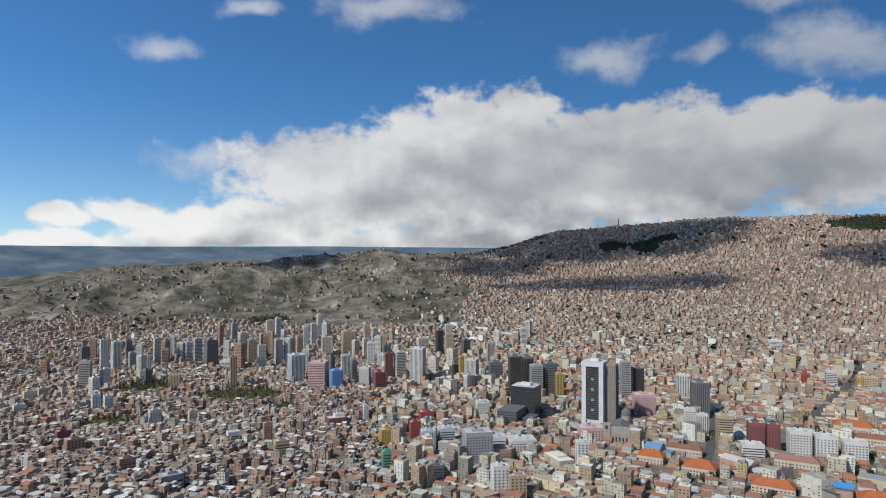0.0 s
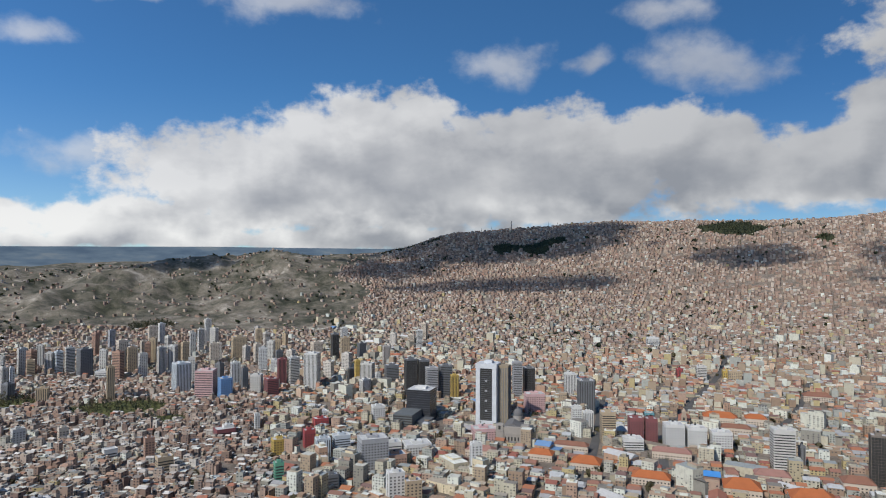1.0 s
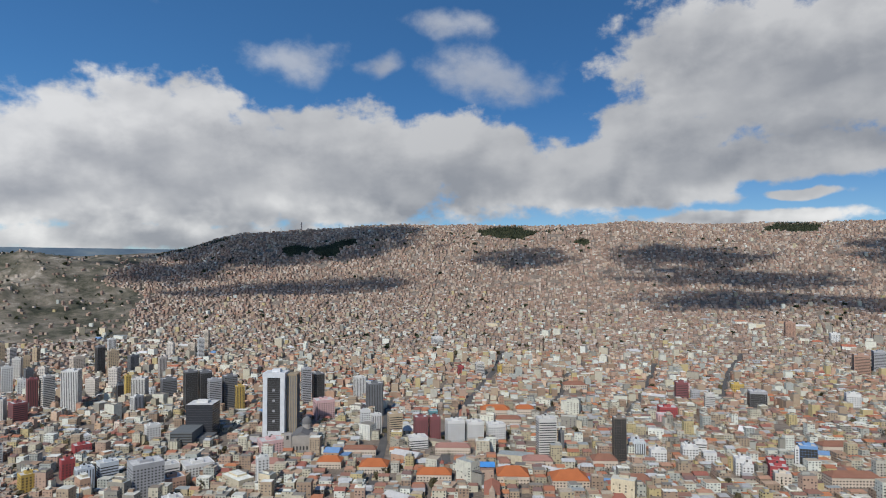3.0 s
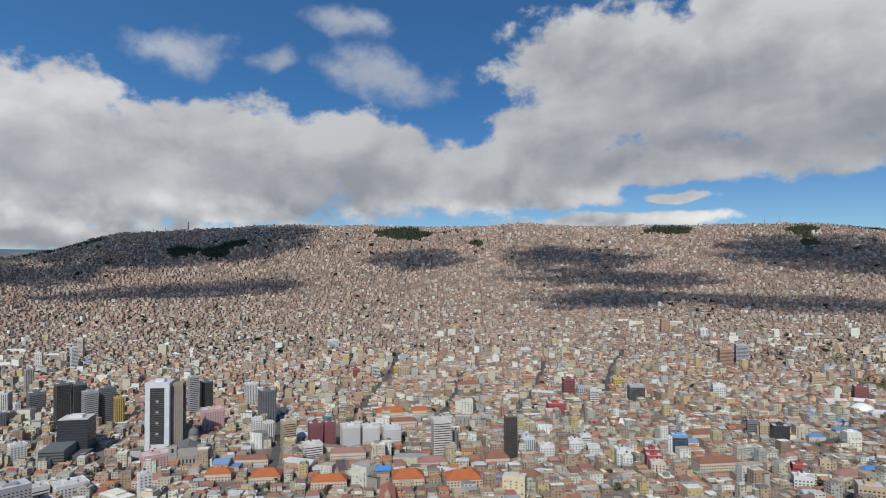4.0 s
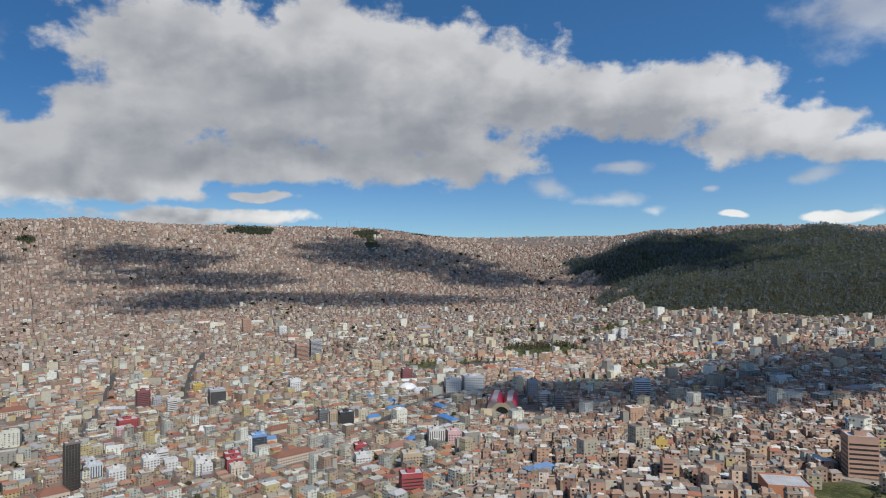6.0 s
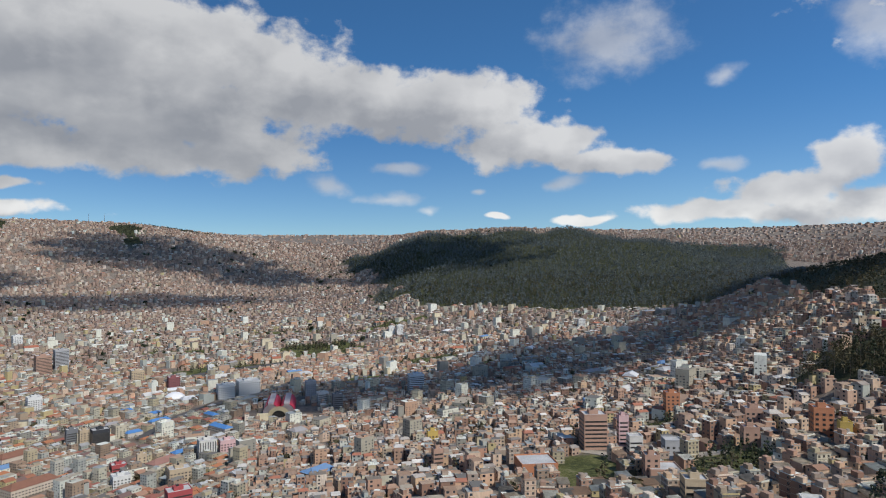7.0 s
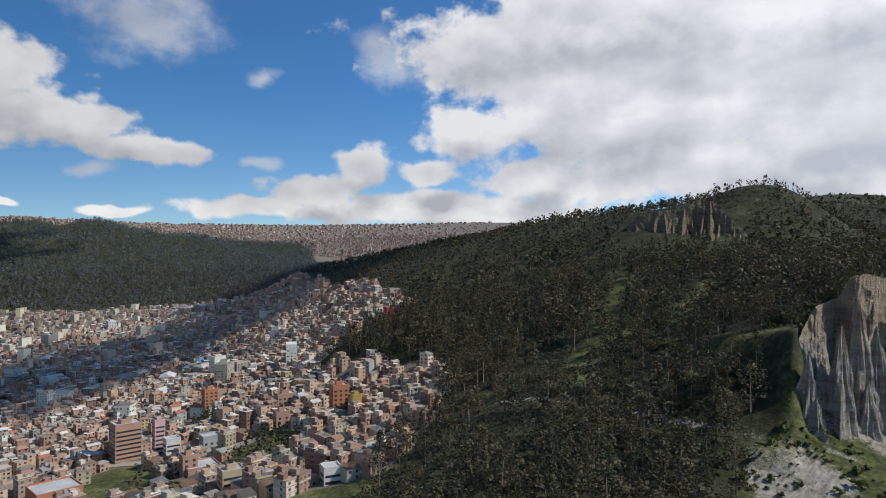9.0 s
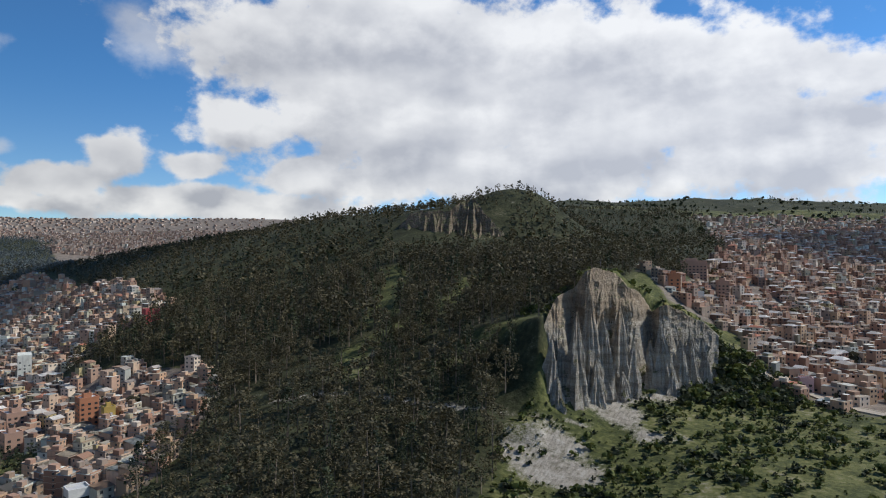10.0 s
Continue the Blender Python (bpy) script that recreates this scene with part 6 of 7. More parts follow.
def plateau_town():
    """Low houses far back on the plateau."""
    hp = Heap()
    x, y = lots(36.0, 32.0, 4800, radians(-60), (9, 5), 0.5, 0.4)
    a, r = polar(x, y)
    ok = (r > 3330) & (r < 4780) & (a > 5) & (a < 195) & ~((a > 137) & (a < 162)) & (np.random.rand(len(x)) < np.clip(0.6 + 0.9 * grain(x, y, 500, 3, 61), 0.05, 1))
    x, y = x[ok], y[ok]
    k = len(x)
    put_houses(hp, x, y, np.random.uniform(8, 20, k), np.random.uniform(8, 14, k), np.random.choice([3, 5.5, 8], k), radians(-60) + np.random.normal(0, .2, k), np.random.rand(k) < 0.2, False)
    tagged(hp.done("plateau_houses", [m_far, m_far_roof, m_far_roof, m_glass]), "low houses strung along the distant plateau", "houses", kind="stuff")
    return k


def large_blocks():
    """Schools, depots and slabs of flats that stand out of the mass of houses in the valley."""
    hp = Heap()
    x, y = lots(46.0, 40.0, 2300, radians(-52), (5, 4), 0.3, 0.4)
    a, r = polar(x, y)
    ok = (r > 560) & (r < 2150) & (a > -2) & (a < 122) & free(x, y) & (np.random.rand(len(x)) < np.clip(0.2 + 0.9 * grain(x, y, 330, 2, 71) + np.where((a > 58) & (a < 108), 0.2, 0), 0.02, 0.8))
    x, y = x[ok], y[ok]
    k = len(x)
    tall = np.random.rand(k) < 0.45
    w, d = np.where(tall, np.random.uniform(12, 24, k), np.random.uniform(18, 44, k)), np.where(tall, np.random.uniform(10, 16, k), np.random.uniform(12, 22, k))
    h = np.where(tall, np.random.uniform(14, 27, k), np.random.uniform(6, 12, k))
    put_houses(hp, x, y, w, d, h, radians(-52) + np.random.normal(0, 0.25, k), (np.random.rand(k) < 0.4) & ~tall, True)
    tagged(hp.done("large_blocks", [m_block, m_roof, m_hall_roof, m_glass]), "pale slabs of flats and long low halls in the valley", "buildings", kind="stuff")
    return k


BLOCKS = even([(0.601, 0.588, 0.48), (0.718, 0.715, 0.62), (0.504, 0.451, 0.332), (0.388, 0.353, 0.271), (0.64, 0.549, 0.375), (0.466, 0.294, 0.192), (0.679, 0.666, 0.55), (0.291, 0.274, 0.227)])
HALLS = even([(0.50, 0.49, 0.47), (0.68, 0.67, 0.65), (0.40, 0.14, 0.08), (0.34, 0.32, 0.31), (0.44, 0.20, 0.12), (0.15, 0.27, 0.45), (0.58, 0.56, 0.52)])
m_block, m_hall_roof = masonry("pale_block", BLOCKS, 0.35), masonry("hall_roof", HALLS, 0.3)
COUNTS = (large_blocks(), near_town(), old_town(), far_slopes(), plateau_town())

# ------------------------------------------------------------------ trees


def leaf_material(name, dark, light):
    m, n, bsdf = material(name, 0.75)
    geo = n.add("ShaderNodeNewGeometry")
    spot = n.noise(n.vec("MULTIPLY", geo.outputs["Position"], (1.0, 1.0, 0.3)), 0.1, 3.0, 0.6)
    f = n.math("ADD", n.math("MULTIPLY", geo.outputs["Random Per Island"], 0.25), n.math("MULTIPLY", spot, 0.75))
    col = n.ramp(f, [(0.33, dark), (0.66, light)])
    n.set(bsdf.inputs["Base Color"], col)
    thin = n.add("ShaderNodeBsdfTranslucent", col)
    both = n.add("ShaderNodeMixShader", 0.22, bsdf.outputs[0], thin.outputs[0])
    n.set(m.node_tree.nodes["Material Output"].inputs[0], both.outputs[0])
    return m


m_euca = leaf_material("eucalyptus_leaves", (0.040, 0.038, 0.019), (0.136, 0.114, 0.058))
m_pine = leaf_material("pine_needles", (0.021, 0.030, 0.016), (0.070, 0.080, 0.037))
m_bush = leaf_material("bush_leaves", (0.042, 0.066, 0.016), (0.165, 0.18, 0.048))
# grey-green leaves, made paler and bluer to stand for distance haze
m_hazed_leaf = leaf_material("hazed_grey_green_leaves", (0.070, 0.085, 0.088), (0.148, 0.168, 0.158))
m_bark = plain("bark", (0.20, 0.16, 0.12), 0.9, 0.0, 0.4, 1.0)


def tree_shape(kind, leaves, seed):
    """Trunk quads and leaf quads of one tree, 1 unit tall."""
    rng = np.random.RandomState(seed)
    segs = 2
    ring, tv = 3, []
    bend = rng.uniform(-0.03, 0.03, 2)
    for k in range(segs + 1):
        t = k / segs
        rad = 0.017 * (1 - 0.8 * t)
        for s in range(ring):
            an = s * math.tau / ring
            tv.append((rad * math.cos(an) + bend[0] * t * t, rad * math.sin(an) + bend[1] * t * t, t * 0.86 - 0.04))
    tf = [(k * ring + s, k * ring + (s + 1) % ring, (k + 1) * ring + (s + 1) % ring, (k + 1) * ring + s) for k in range(segs) for s in range(ring)]
    # clumps
    clumps = []
    if kind == "pine":
        for k in range(9):
            t = k / 8
            for _ in range(3):
                an, rad = rng.uniform(0, math.tau), 0.16 * (1 - t) + 0.02
                clumps.append((rad * 0.7 * math.cos(an), rad * 0.7 * math.sin(an), 0.12 + 0.85 * t, 0.035 + 0.09 * (1 - t), 0.06))
    elif kind == "bush":
        for _ in range(7):
            an, rad = rng.uniform(0, math.tau), rng.uniform(0, 0.45)
            clumps.append((rad * math.cos(an), rad * math.sin(an), rng.uniform(0.2, 0.75), 0.3, 0.25))
    else:
        for k in range(19):
            t = (k + rng.uniform(0, 1)) / 19
            an, rad = rng.uniform(0, math.tau), (0.03 + 0.18 * math.sin(math.pi * (0.15 + 0.75 * t))) * rng.uniform(0.5, 1.1)
            clumps.append((rad * math.cos(an), rad * math.sin(an), 0.24 + 0.72 * t, rng.uniform(0.05, 0.10), rng.uniform(0.06, 0.11)))
    clumps = np.array(clumps)
    pick = clumps[rng.randint(0, len(clumps), leaves)]
    way = rng.normal(size=(leaves, 3))
    way /= np.linalg.norm(way, axis=1)[:, None]
    c = pick[:, :3] + way * np.stack([pick[:, 3], pick[:, 3], pick[:, 4]], -1) * rng.uniform(0.45, 1.0, leaves)[:, None] ** 0.6
    size = (1.25 if kind == "bush" else 0.43) / math.sqrt(leaves) * rng.uniform(0.7, 1.4, leaves)
    if kind == "pine":
        size *= 0.8
    n = way + rng.normal(0, 0.45, (leaves, 3))
    n /= np.linalg.norm(n, axis=1)[:, None]
    a = np.cross(n, rng.normal(size=(leaves, 3)))
    a /= np.linalg.norm(a, axis=1)[:, None]
    b = np.cross(n, a)
    s = size[:, None]
    lv = np.stack([c + a * s, c + b * s * 0.75, c - a * s, c - b * s * 0.75], 1)
    return np.array(tv), np.array(tf), lv


def tree_field(name, kinds, x, y, height, leaves, mats, label, trunk=True, category="trees"):
    """Many trees as one mesh of leaves and trunks."""
    hp = Heap()
    z = ground(x, y)
    which = np.random.randint(0, len(kinds), len(x))
    rot, k = np.random.uniform(0, math.tau, len(x)), 0
    for i, (kind, slot) in enumerate(kinds):
        tv, tf, lv = tree_shape(kind, leaves, 40 + i)
        m = which == i
        if not m.any():
            continue
        hh = height[m][:, None, None]
        wide = np.random.uniform(0.95, 1.5, m.sum())[:, None, None] * np.array([1, 1, 0]) + np.array([0, 0, 1.0])
        if trunk:
            hp.put(turned(tv[None] * hh * wide, x[m], y[m], z[m], rot[m]), tf, 0)
        hp.put(turned(lv.reshape(1, -1, 3) * hh * wide, x[m], y[m], z[m], rot[m]), np.arange(leaves * 4).reshape(-1, 4), slot)
    return tagged(hp.done(name, mats), label, category, kind="stuff")


def scatter(step, reach, test):
    n = int(2 * reach / step)
    u, v = np.meshgrid(np.arange(n) * step - reach, np.arange(n) * step - reach, indexing="ij")
    x, y = (u + np.random.uniform(-.45, .45, u.shape) * step).ravel(), (v + np.random.uniform(-.45, .45, u.shape) * step).ravel()
    a, r = polar(x, y)
    ok = test(x, y, a, r)
    return x[ok], y[ok]


TREES = [m_bark, m_euca, m_pine]
MIXED = [("euca", 1), ("euca", 1), ("euca", 1), ("pine", 2)]


SINGLE_TREES = []


def plant():
    view = lambda a: (a > 84) & (a < 196)
    x, y = scatter(8.8, 2300, lambda x, y, a, r: (r > 200) & (r < 2250) & view(a) & (woods(x, y) > 0) & (chalk(x, y) < 0.1) & (way_off(x, y, GLADES) > 10.5 + 6 * grain(x, y, 25, 2, 57)) & (way_off(x, y, [PATH]) > 3.5) & ~((a > 149.5) & (a < 160) & (r > 700) & (r < 815)) & (np.random.rand(len(x)) < np.clip(0.9 + 0.8 * grain(x, y, 60, 2, 9) + np.clip((r - 500) / 200, 0, 1), 0.15, 1)))
    a, r = polar(x, y)
    h = np.random.uniform(15, 25, len(x)) * np.random.choice([0.65, 1, 1.2], len(x)) * np.interp(r, [520, 850], [1, 0.5])
    first = np.argsort(np.where((a > 128) & (a < 164), r, 1e6))[:300]
    SINGLE_TREES.extend(zip(x[first], y[first], ground(x[first], y[first]), h[first]))
    keep = np.ones(len(x), bool)
    keep[first] = False
    x, y, a, r, h = x[keep], y[keep], a[keep], r[keep], h[keep]
    for lo, hi, leaves in ((200, 430, 300), (430, 700, 150), (700, 2300, 24)):
        m = (r >= lo) & (r < hi)
        if hi == 2300:
            m &= np.random.rand(len(x)) < np.where(r > 1100, 0.55, 0.85)
        tree_field("hill_forest", MIXED, x[m], y[m], h[m], leaves, TREES, "eucalyptus and pine forest on the steep hill", hi < 1000)
    n = len(x)
    x, y = scatter(13.5, 3000, lambda x, y, a, r: (r > 1550) & (r < 3000) & (a > 80) & (a < 123) & (woods(x, y) > 0))
    tree_field("far_forest", [("pine", 2), ("euca", 2), ("euca", 2)], x, y, np.random.uniform(9, 18, len(x)), 12, [m_bark, m_euca, m_hazed_leaf], "dark forest on the far valley side", trunk=False)
    return n, len(x)


COUNTS += plant()

# ------------------------------------------------------------------ single trees on the near hill


def tree(kind, leaves, seed, mats):
    """A tree one metre tall: trunk and crown."""
    tv, tf, lv = tree_shape(kind, leaves, seed)
    thing = new("eucalyptus_tree" if kind == "euca" else "pine_tree")
    trunk = mesh_object("trunk", tv, tf, [m_bark])
    crown = mesh_object("crown", lv.reshape(-1, 3), np.arange(leaves * 4).reshape(-1, 4), [mats])
    trunk.parent = crown.parent = thing
    return tagged(thing, "tall slender eucalyptus with a ragged olive crown" if kind == "euca" else "dark pointed pine on the steep slope", "tree", "trees on the near hill")


MODELS = [tree("euca", 560, 3, m_euca), tree("euca", 520, 4, m_euca), tree("euca", 500, 5, m_euca), tree("pine", 480, 6, m_pine)]
spots = SINGLE_TREES[:300]
for i, (x, y, z, h) in enumerate(spots):
    m = MODELS[(i * 7) % 4]
    wide = 1.05 + 0.6 * ((i * 37) % 100) / 100
    place_at = pose(x, y, z, 0, 0, (i * 67) % 360) @ Matrix.Diagonal((h * wide, h * wide, h, 1))
    if i < 4:
        m = MODELS[i]
        m.matrix_world = place_at
    else:
        c = copy_thing(m, pose(x, y, z))
        c.matrix_world = place_at

# bushes on the open slopes and in the town's green patches
bx, by = scatter(3.1, 480, lambda x, y, a, r: (r > 190) & (a > 150) & (a < 200) & (scrub(x, y) > 0.1) & (woods(x, y) < 0) & (np.random.rand(len(x)) < np.clip(0.6 + 0.8 * grain(x, y, 30, 3, 39), 0.1, 1)) & (chalk(x, y) < 0.5 + 0.4 * np.random.rand(len(x))))
tree_field("slope_bushes", [("bush", 1), ("bush", 1), ("bush", 2)], bx, by, np.random.uniform(0.8, 2.2, len(bx)) * np.random.choice([0.6, 0.8, 1, 2.2], len(bx)), 34, [m_bark, m_bush, m_pine], "green bushes on the slope below the bluff", False, "bushes")
gx, gy = scatter(9, 2300, lambda x, y, a, r: (a > -44) & (a < 135) & (r > 330) & (r < 2300) & (scrub(x, y) > 0.25) & (woods(x, y) < 0) & ~((np.abs(a - 107) < 3) & (r < 480) & (np.random.rand(len(x)) < 0.93)) & ~((a > 60) & (r > 1100) & (blob(a, r, 82, 1745, 2.6, 50) < 0) & (np.random.rand(len(x)) < 0.8)))
tree_field("park_trees", [("euca", 1), ("pine", 2), ("euca", 2)], gx, gy, np.where(np.hypot(gx, gy) > 1300, np.random.uniform(11, 18, len(gx)), np.random.uniform(5, 13, len(gx))), 30, TREES, "trees of small parks and gullies in the town", True)
sx, sy = scatter(24, 1900, lambda x, y, a, r: (a > -44) & (a < 195) & (r > 330) & (r < 1900) & (np.random.rand(len(x)) < np.clip(np.where((a > 80) & (r < 800), 0.85, 0.35) + 1.2 * grain(x, y, 110, 3, 37), 0.08, 1)) & ~open_land(x, y))
tree_field("street_trees", [("euca", 1), ("bush", 1), ("pine", 2)], sx, sy, np.random.uniform(5, 12, len(sx)), 24, TREES, "scattered street and garden trees between houses", True)
hx, hy = scatter(11, 3300, lambda x, y, a, r: (a > -10) & (a < 80) & (r > 2300) & (r < 3300) & (scrub(x, y) > 0.2))
tree_field("rim_woods", [("pine", 2), ("euca", 2)], hx, hy, np.random.uniform(8, 15, len(hx)), 16, TREES, "dark woods in gullies below the plateau rim", False)

# ------------------------------------------------------------------ clouds overhead, which shade parts of the valley
m_cloud, cn, cb = material("cloud", 1.0)
cb.inputs["Base Color"].default_value = (0.9, 0.9, 0.9, 1)
cp = cn.add("ShaderNodeTexCoord").outputs["Object"]
reach_out = cn.math("SUBTRACT", 1.0, cn.vec("LENGTH", cn.vec("MULTIPLY", cp, (1.0, 1.0, 0.0))))
tuft = cn.math("MULTIPLY_ADD", cn.math("SUBTRACT", cn.noise(cn.vec("ADD", cp, cn.vec("MULTIPLY", cn.add("ShaderNodeObjectInfo").outputs["Location"], (0.01, 0.01, 0.0))), 2.4, 7.0, 0.6), 0.5), 2.9, reach_out)
cn.set(cb.inputs["Alpha"], cn.math("MULTIPLY", cn.step(tuft, 0.02, 0.32), 0.74))


def drifting_cloud(az, dist, wide, deep, seed):
    """A flat-based cloud standing sunwards of the spot that it shades."""
    a = radians(az)
    spot = Vector((dist * math.sin(a), dist * math.cos(a), 0))
    spot.z = float(ground(np.array([spot.x]), np.array([spot.y]))[0])
    up = aim(SUN_AZ, SUN_EL)
    at = spot + up * ((1750 - spot.z) / up.z)
    bm = bmesh.new()
    bmesh.ops.create_icosphere(bm, subdivisions=4, radius=1.3)
    for v in bm.verts:
        swell = 1 + 0.3 * noise.fractal(Vector((v.co.x * 1.5 + seed * 9.3, v.co.y * 1.5, v.co.z * .4)), 0.9, 2.0, 4)
        v.co = Vector((v.co.x * swell, v.co.y * swell, max(v.co.z, -0.15) * swell))
    ob = part("cloud", bm, m_cloud)
    ob.matrix_world = pose(at.x, at.y, at.z, 0, 0, -az) @ Matrix.Diagonal((wide * 1.45, deep * 1.5, 50, 1))
    return tagged(ob, "drifting white cloud with a flat base, high overhead", "cloud", kind="structure")


for k, (az, dist, wide, deep) in enumerate(((12, 3000, 470, 250), (17, 2760, 330, 110), (15, 2455, 330, 55), (5, 2740, 190, 120), (21, 2900, 200, 120), (-13.5, 3000, 190, 80),
                                            (35, 2650, 150, 75), (48.5, 2660, 210, 95), (52, 2500, 280, 60), (50.5, 2330, 180, 62), (65.5, 2800, 190, 120), (71, 2690, 270, 110), (66, 2345, 440, 38),
                                            (77.5, 2620, 170, 80), (92.5, 2590, 270, 200), (104.5, 1170, 130, 215), (90, 1080, 240, 85), (119, 1480, 120, 260),
                                            (185, 1300, 120, 200), (127, 1340, 200, 220))):
    drifting_cloud(az, dist, wide, deep, k)

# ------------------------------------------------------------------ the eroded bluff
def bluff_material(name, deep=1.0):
    m, n, bsdf = material(name, 0.95)
    geo = n.add("ShaderNodeNewGeometry")
    place = geo.outputs["Position"]
    layer = n.noise(n.vec("MULTIPLY", place, (0.02, 0.02, 0.3)), 1.0, 4.0, 0.6)
    run = n.noise(n.vec("MULTIPLY", place, (0.55, 0.55, 0.045)), 1.0, 5.0, 0.7)
    fine_grain = n.noise(place, 1.1, 6.0, 0.72)
    f = n.math("ADD", n.math("MULTIPLY", layer, 0.42), n.math("ADD", n.math("MULTIPLY", run, 0.22), n.math("MULTIPLY", fine_grain, 0.36)))
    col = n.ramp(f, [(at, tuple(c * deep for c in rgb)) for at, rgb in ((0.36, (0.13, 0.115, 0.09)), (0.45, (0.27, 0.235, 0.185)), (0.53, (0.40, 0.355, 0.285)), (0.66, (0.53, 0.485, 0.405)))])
    height = n.add("ShaderNodeSeparateXYZ", place).outputs[2]
    bed = n.step(n.math("ADD", height, n.math("MULTIPLY", n.noise(place, 0.06, 4.0, 0.6), 22.0)), 241.0, 256.0)
    col = n.mix(n.math("MULTIPLY", bed, 0.75), col, n.mix(1.0, col, (0.98, 0.80, 0.62, 1), "MULTIPLY"))      # browner beds on top
    flat = n.add("ShaderNodeSeparateXYZ", geo.outputs["Normal"]).outputs[2]
    grown = n.math("ADD", flat, n.math("MULTIPLY", n.math("SUBTRACT", n.noise(place, 0.22, 6.0, 0.7), 0.5), 1.3))
    scrubby = n.ramp(fine_grain, [(0.35, (0.035, 0.040, 0.016)), (0.5, (0.105, 0.105, 0.045)), (0.65, (0.22, 0.19, 0.10))])
    col = n.mix(n.math("MULTIPLY", n.step(grown, 0.47, 0.66), 0.94), col, scrubby)
    n.set(bsdf.inputs["Base Color"], col)
    bumped(n, bsdf, n.math("ADD", run, fine_grain), 0.9, 1.4)
    return m


def rock_face(name, label, az0, az1, shape, room, mat, seed, cuts=(), lean=0.06, least=0.2, back=0.0):
    """An eroded wall of leaning pillars between two headings; shape gives foot distance and crest height along it."""
    rng = np.random.RandomState(seed)
    n, k = int((az1 - az0) * 24), 96
    az, v = np.meshgrid(np.linspace(az0, az1, n), np.linspace(0, 1, k), indexing="ij")
    foot, crest = shape(az)
    mean = np.mean(foot)
    run = np.radians(az - az0) * mean                         # metres along the wall
    base = ground(foot * np.sin(np.radians(az)), foot * np.cos(np.radians(az))) - 3
    crest = crest + 3.2 * grain(run, run * 0, 9, 4, seed)
    tall = np.maximum(crest - base, 1)
    size = np.clip(tall / 50, least, 1)
    # pillars: sharp ribs of uneven height that widen downwards, with clefts between
    stick = np.zeros_like(run)
    for slope_lo, slope_hi, gap_lo, gap_hi, tops, share in ((1.3, 1.8, 11, 19, (0.5, 0.72, 0.9, 1.02), 1.0), (2.0, 3.0, 5, 10, (0.35, 0.5, 0.65, 0.8), 0.85), (3.2, 4.5, 2.5, 5, (0.2, 0.35, 0.5, 0.7), 0.5)):
        s = -4.0
        while s < run.max() + 6:
            out, top = rng.uniform(0.75, 1.15) * room * share, rng.choice(tops) * rng.uniform(0.85, 1.1)
            slope, skew = rng.uniform(slope_lo, slope_hi), rng.uniform(-6, 6)
            line = s + skew * v + 1.6 * grain(v * 30, v * 0 + s, 9, 3, seed + 2)
            taper = np.clip(1 - v / top, 0, 1) ** 1.15
            off = (run - line) * np.where(run > line, 1.25, 0.8)
            stick = np.maximum(stick, out * taper - slope * np.sqrt(off ** 2 + 0.15))
            s += rng.uniform(gap_lo, gap_hi)
    gully = sum((deep * np.exp(-((az - at) / wide) ** 2) for at, deep, wide in cuts), 0 * az)
    wander = run + 1.5 * grain(run, v * tall, 22, 2, seed + 3)
    flutes = 1.3 * grain(wander, v * 4, 4.2, 2, seed + 4, True) + 0.6 * grain(wander, v * tall * 0.5, 1.5, 2, seed + 5, True) + 0.9 * grain(run, v * tall, 6, 3, seed + 7)
    lump = 3.4 * grain(run * 0.7, v * tall, 13, 4, seed + 9) + 1.6 * grain(run * 0.15, v * tall, 6, 3, seed + 10)
    r = foot + 3 + back * size + 0.5 * room * size + (room * 0.55 * v ** 1.3 - stick + (lump - flutes) * np.minimum(v * 8, 1) + gully * np.minimum(v * 2, 1)) * size + lean * tall * v
    top = v > 0.94
    r = np.where(top, r + (v - 0.94) / 0.06 * 18, r)
    z = base + tall * np.minimum(v / 0.94, 1) ** np.interp(grain(run, run * 0, 16, 2, seed + 12), [-1, 1], [0.9, 1.15]) - np.where(top, (v - 0.94) / 0.06 * 2.0, 0) + 0.8 * grain(run, v * tall, 4, 3, seed + 6) - gully * 0.4 * v * size
    a = np.radians(az)
    i, j = np.meshgrid(np.arange(n - 1), np.arange(k - 1), indexing="ij")
    f = np.stack([i * k + j, (i + 1) * k + j, (i + 1) * k + j + 1, i * k + j + 1], -1).reshape(-1, 4)
    ob = mesh_object(name, np.stack([r * np.sin(a), r * np.cos(a), z], -1).reshape(-1, 3), f, [mat], smooth=False)
    return tagged(ob, label, "cliff", kind="structure")


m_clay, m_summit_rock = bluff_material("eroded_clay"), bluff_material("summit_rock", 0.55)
cliff = rock_face("bluff", "steep fluted clay bluff with grey eroded pillars", 165.0, 178.6, lambda az: bluff(az)[:2], 15, m_clay, 71, ((167.2, 12, .8), (173.2, 14, .7), (178.6, 6, .6)), 0.06, 0.2, 14.0)



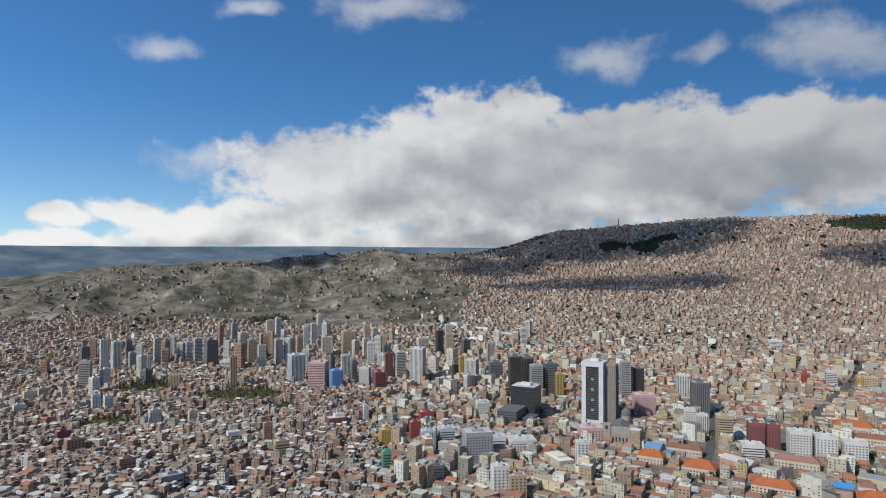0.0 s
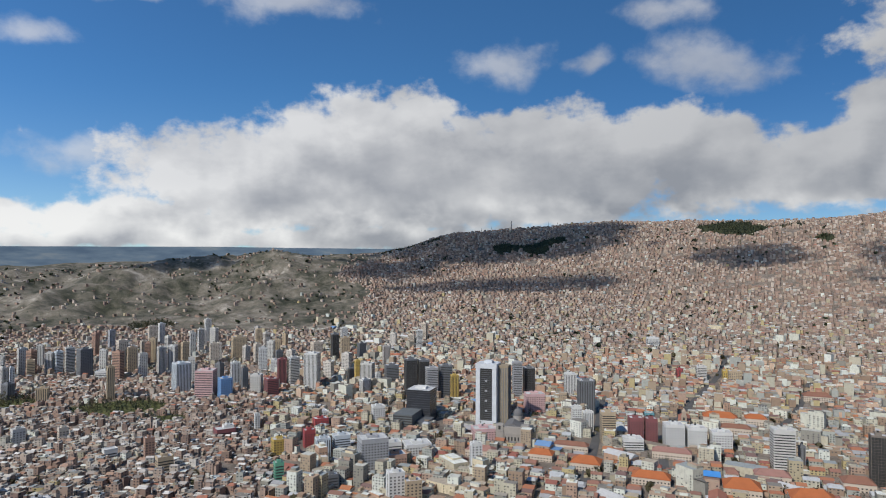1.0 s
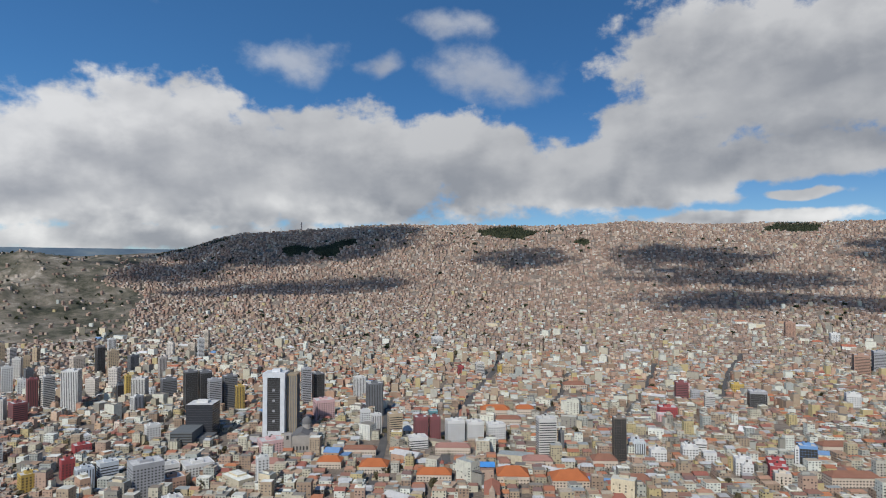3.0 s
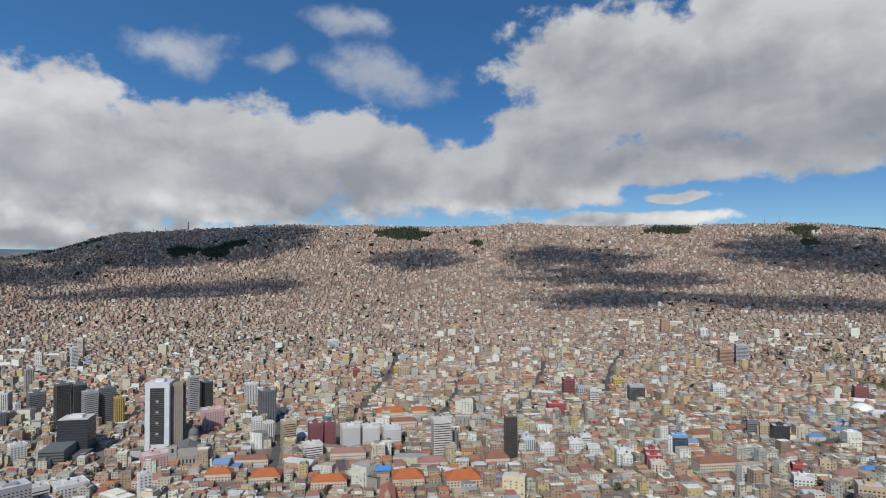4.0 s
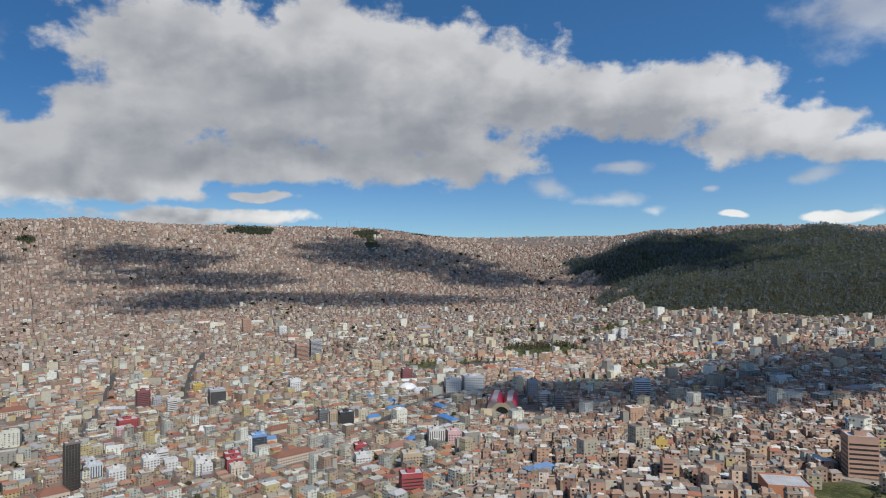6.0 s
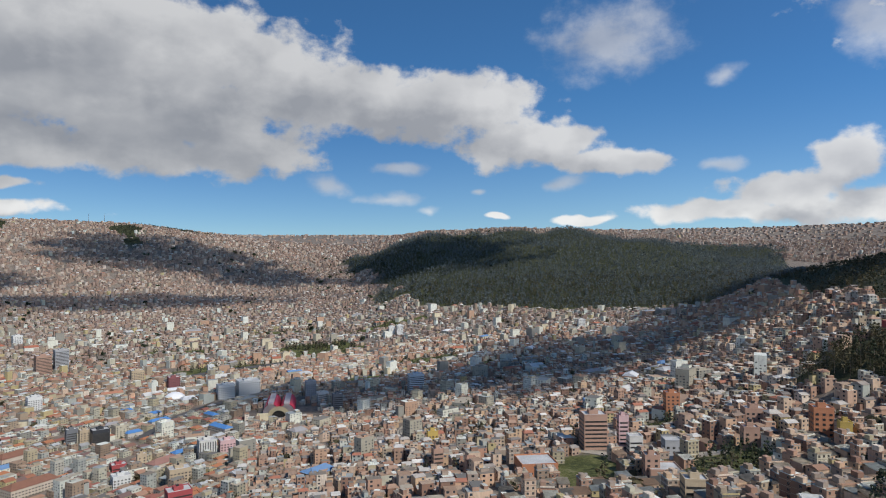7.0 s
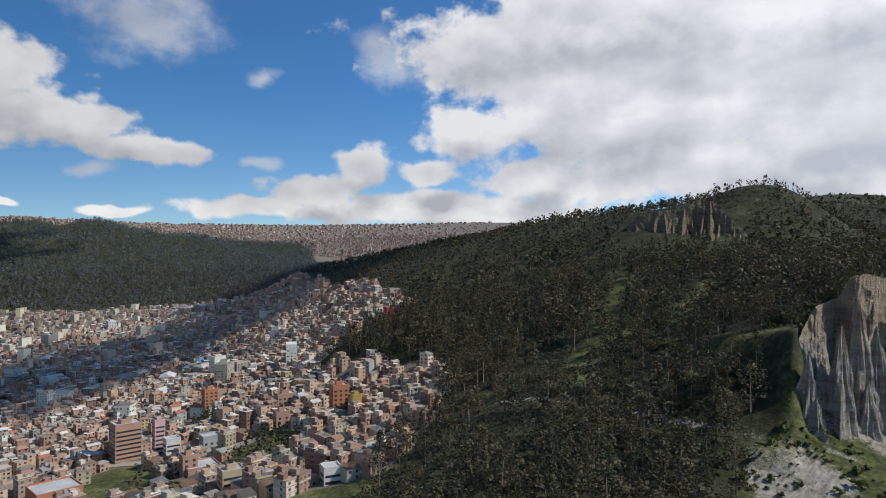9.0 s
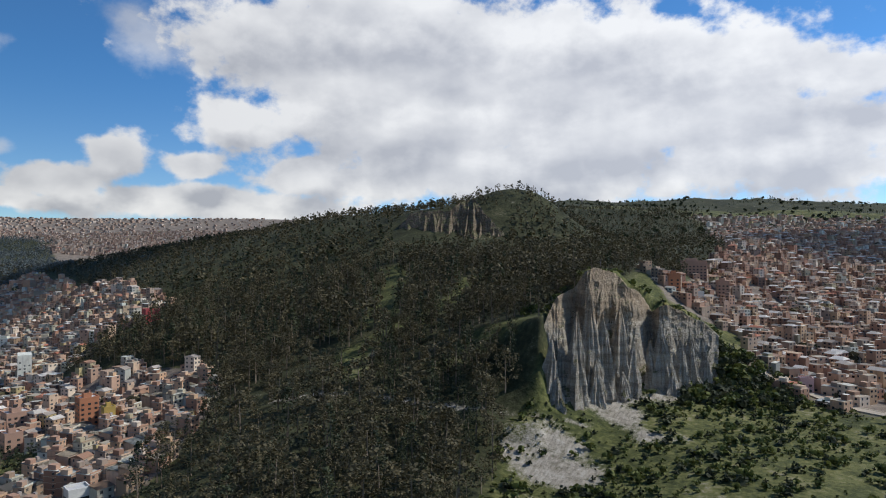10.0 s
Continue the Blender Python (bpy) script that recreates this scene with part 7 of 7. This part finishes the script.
def pillar(az, ahead, tall_share, wide, seed):
    """A pointed, fluted pillar of clay that stands before the bluff's wall."""
    rng = np.random.RandomState(seed)
    foot, crest, _ = bluff(np.array([az]))
    dist = float(foot[0]) + ahead
    x, y = dist * math.sin(radians(az)), dist * math.cos(radians(az))
    base = float(ground(np.array([x]), np.array([y]))[0]) - 5
    tall = (float(crest[0]) - base) * tall_share
    n, k = 44, 30
    u, v = np.meshgrid(np.arange(n) * math.tau / n, np.linspace(0, 1, k), indexing="ij")
    ribs = sum(amp * (1 - np.abs(np.sin(u * m / 2 + ph + 0.5 * np.sin(v * 5 + ph)))) for m, amp, ph in ((3, 0.34, rng.uniform(0, 6)), (5, 0.26, rng.uniform(0, 6)), (11, 0.20, rng.uniform(0, 6)), (19, 0.10, rng.uniform(0, 6))))
    lump = 0.30 * grain(u * 6 + 3 * np.sin(u), v * tall, 7, 3, seed)
    rad = wide * ((1 - v) ** 0.8 * (0.55 + ribs + lump) + 0.35 * np.clip(0.25 - v, 0, 1)) + 0.15
    z = base + tall * v + 0.8 * grain(u * 4, v * tall, 3, 2, seed + 1) * (v < 0.98)
    tilt, sway = rng.uniform(0.05, 0.22), rng.uniform(-0.08, 0.08)
    a = radians(az)
    cx, cy = x + tall * v * (tilt * math.sin(a) + sway * math.cos(a)), y + tall * v * (tilt * math.cos(a) - sway * math.sin(a))
    i, j = np.meshgrid(np.arange(n), np.arange(k - 1), indexing="ij")
    f = np.stack([i * k + j, ((i + 1) % n) * k + j, ((i + 1) % n) * k + j + 1, i * k + j + 1], -1).reshape(-1, 4)
    ob = mesh_object("pillar", np.stack([cx + rad * np.cos(u), cy + rad * np.sin(u), z], -1).reshape(-1, 3), f, [m_clay])
    ob.parent = cliff
    return ob


for i, (az, ahead, share, wide) in enumerate(((165.6, 10, 0.66, 6.0), (166.6, 13, 0.5, 6.5), (167.8, 6, 0.72, 7.5), (168.9, 12, 0.86, 8.5), (170.0, 8, 0.70, 7.5), (171.1, 12, 0.80, 8.0), (172.1, 8, 0.52, 6.5),
                                              (173.9, 14, 0.62, 6.0), (174.8, 12, 0.86, 7.5), (175.8, 10, 0.70, 6.5), (176.7, 12, 0.82, 6.5), (177.7, 10, 0.66, 6.0), (169.4, 1, 0.36, 6.0), (175.3, 4, 0.40, 6.0), (166.2, 3, 0.3, 7.0), (171.6, 2, 0.3, 6.0))):
    pillar(az, ahead, share, wide, 300 + i)


def outcrop_shape(az):
    foot = np.interp(az, [150, 152.5, 155, 157, 159.5], [770, 762, 756, 750, 745])
    up = np.interp(az, [150, 151, 153, 154.5, 155.5, 156.7, 158, 159.5], [8, 24, 30, 28, 44, 50, 28, 8])
    return foot, ground(foot * np.sin(np.radians(az)), foot * np.cos(np.radians(az))) + up


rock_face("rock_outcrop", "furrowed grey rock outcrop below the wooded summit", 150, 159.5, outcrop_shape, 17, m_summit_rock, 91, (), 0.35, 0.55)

fx, fy = scatter(24, 3300, lambda x, y, a, r: (r > 1500) & (r < 3300) & (((a > 158) & (a < 196)) | ((a > -44) & (a < 2) & (r > 2000))) & (np.random.rand(len(x)) < np.clip(np.where(a < 10, 0.12, 0.35) + 0.8 * grain(x, y, 220, 3, 67), 0.03, 1)))
qx, qy = scatter(30, 2950, lambda x, y, a, r: (a > -6) & (a < 100) & (r > 1650) & (r < 2950) & (np.random.rand(len(x)) < np.clip(0.1 + 1.1 * grain(x, y, 180, 3, 68), 0.02, 1)))
tree_field("slope_trees", [("pine", 2), ("bush", 2), ("euca", 1)], qx, qy, np.random.uniform(7, 14, len(qx)), 12, TREES, "trees in gullies and gardens of the far slopes", False)
tree_field("hill_trees", [("pine", 2), ("bush", 2), ("euca", 2)], fx, fy, np.random.uniform(5, 13, len(fx)), 12, TREES, "scattered dark trees and thickets on the far hills", False)

cx, cy = scatter(5.0, 480, lambda x, y, a, r: (a > 162.5) & (a < 183) & (r > bluff(a)[0] + 38) & (r < bluff(a)[0] + 90) & (np.random.rand(len(x)) < 0.6))
tree_field("crest_shrubs", [("bush", 1), ("bush", 2), ("euca", 1)], cx, cy, np.random.uniform(1.5, 5.5, len(cx)), 50, [m_bark, m_bush, m_pine], "shrubs and small trees along the bluff's crest", True, "bushes")

vx, vy = scatter(4.2, 480, lambda x, y, a, r: (a > 176.2) & (a < 184) & (r > bluff(a)[0] - 22) & (r < bluff(a)[0] + 55) & (np.random.rand(len(x)) < 0.8))
tree_field("thicket", [("bush", 1), ("bush", 2), ("pine", 2)], vx, vy, np.random.uniform(3, 8, len(vx)), 60, [m_bark, m_bush, m_pine], "dark thicket on the flank beside the bluff", False, "bushes")
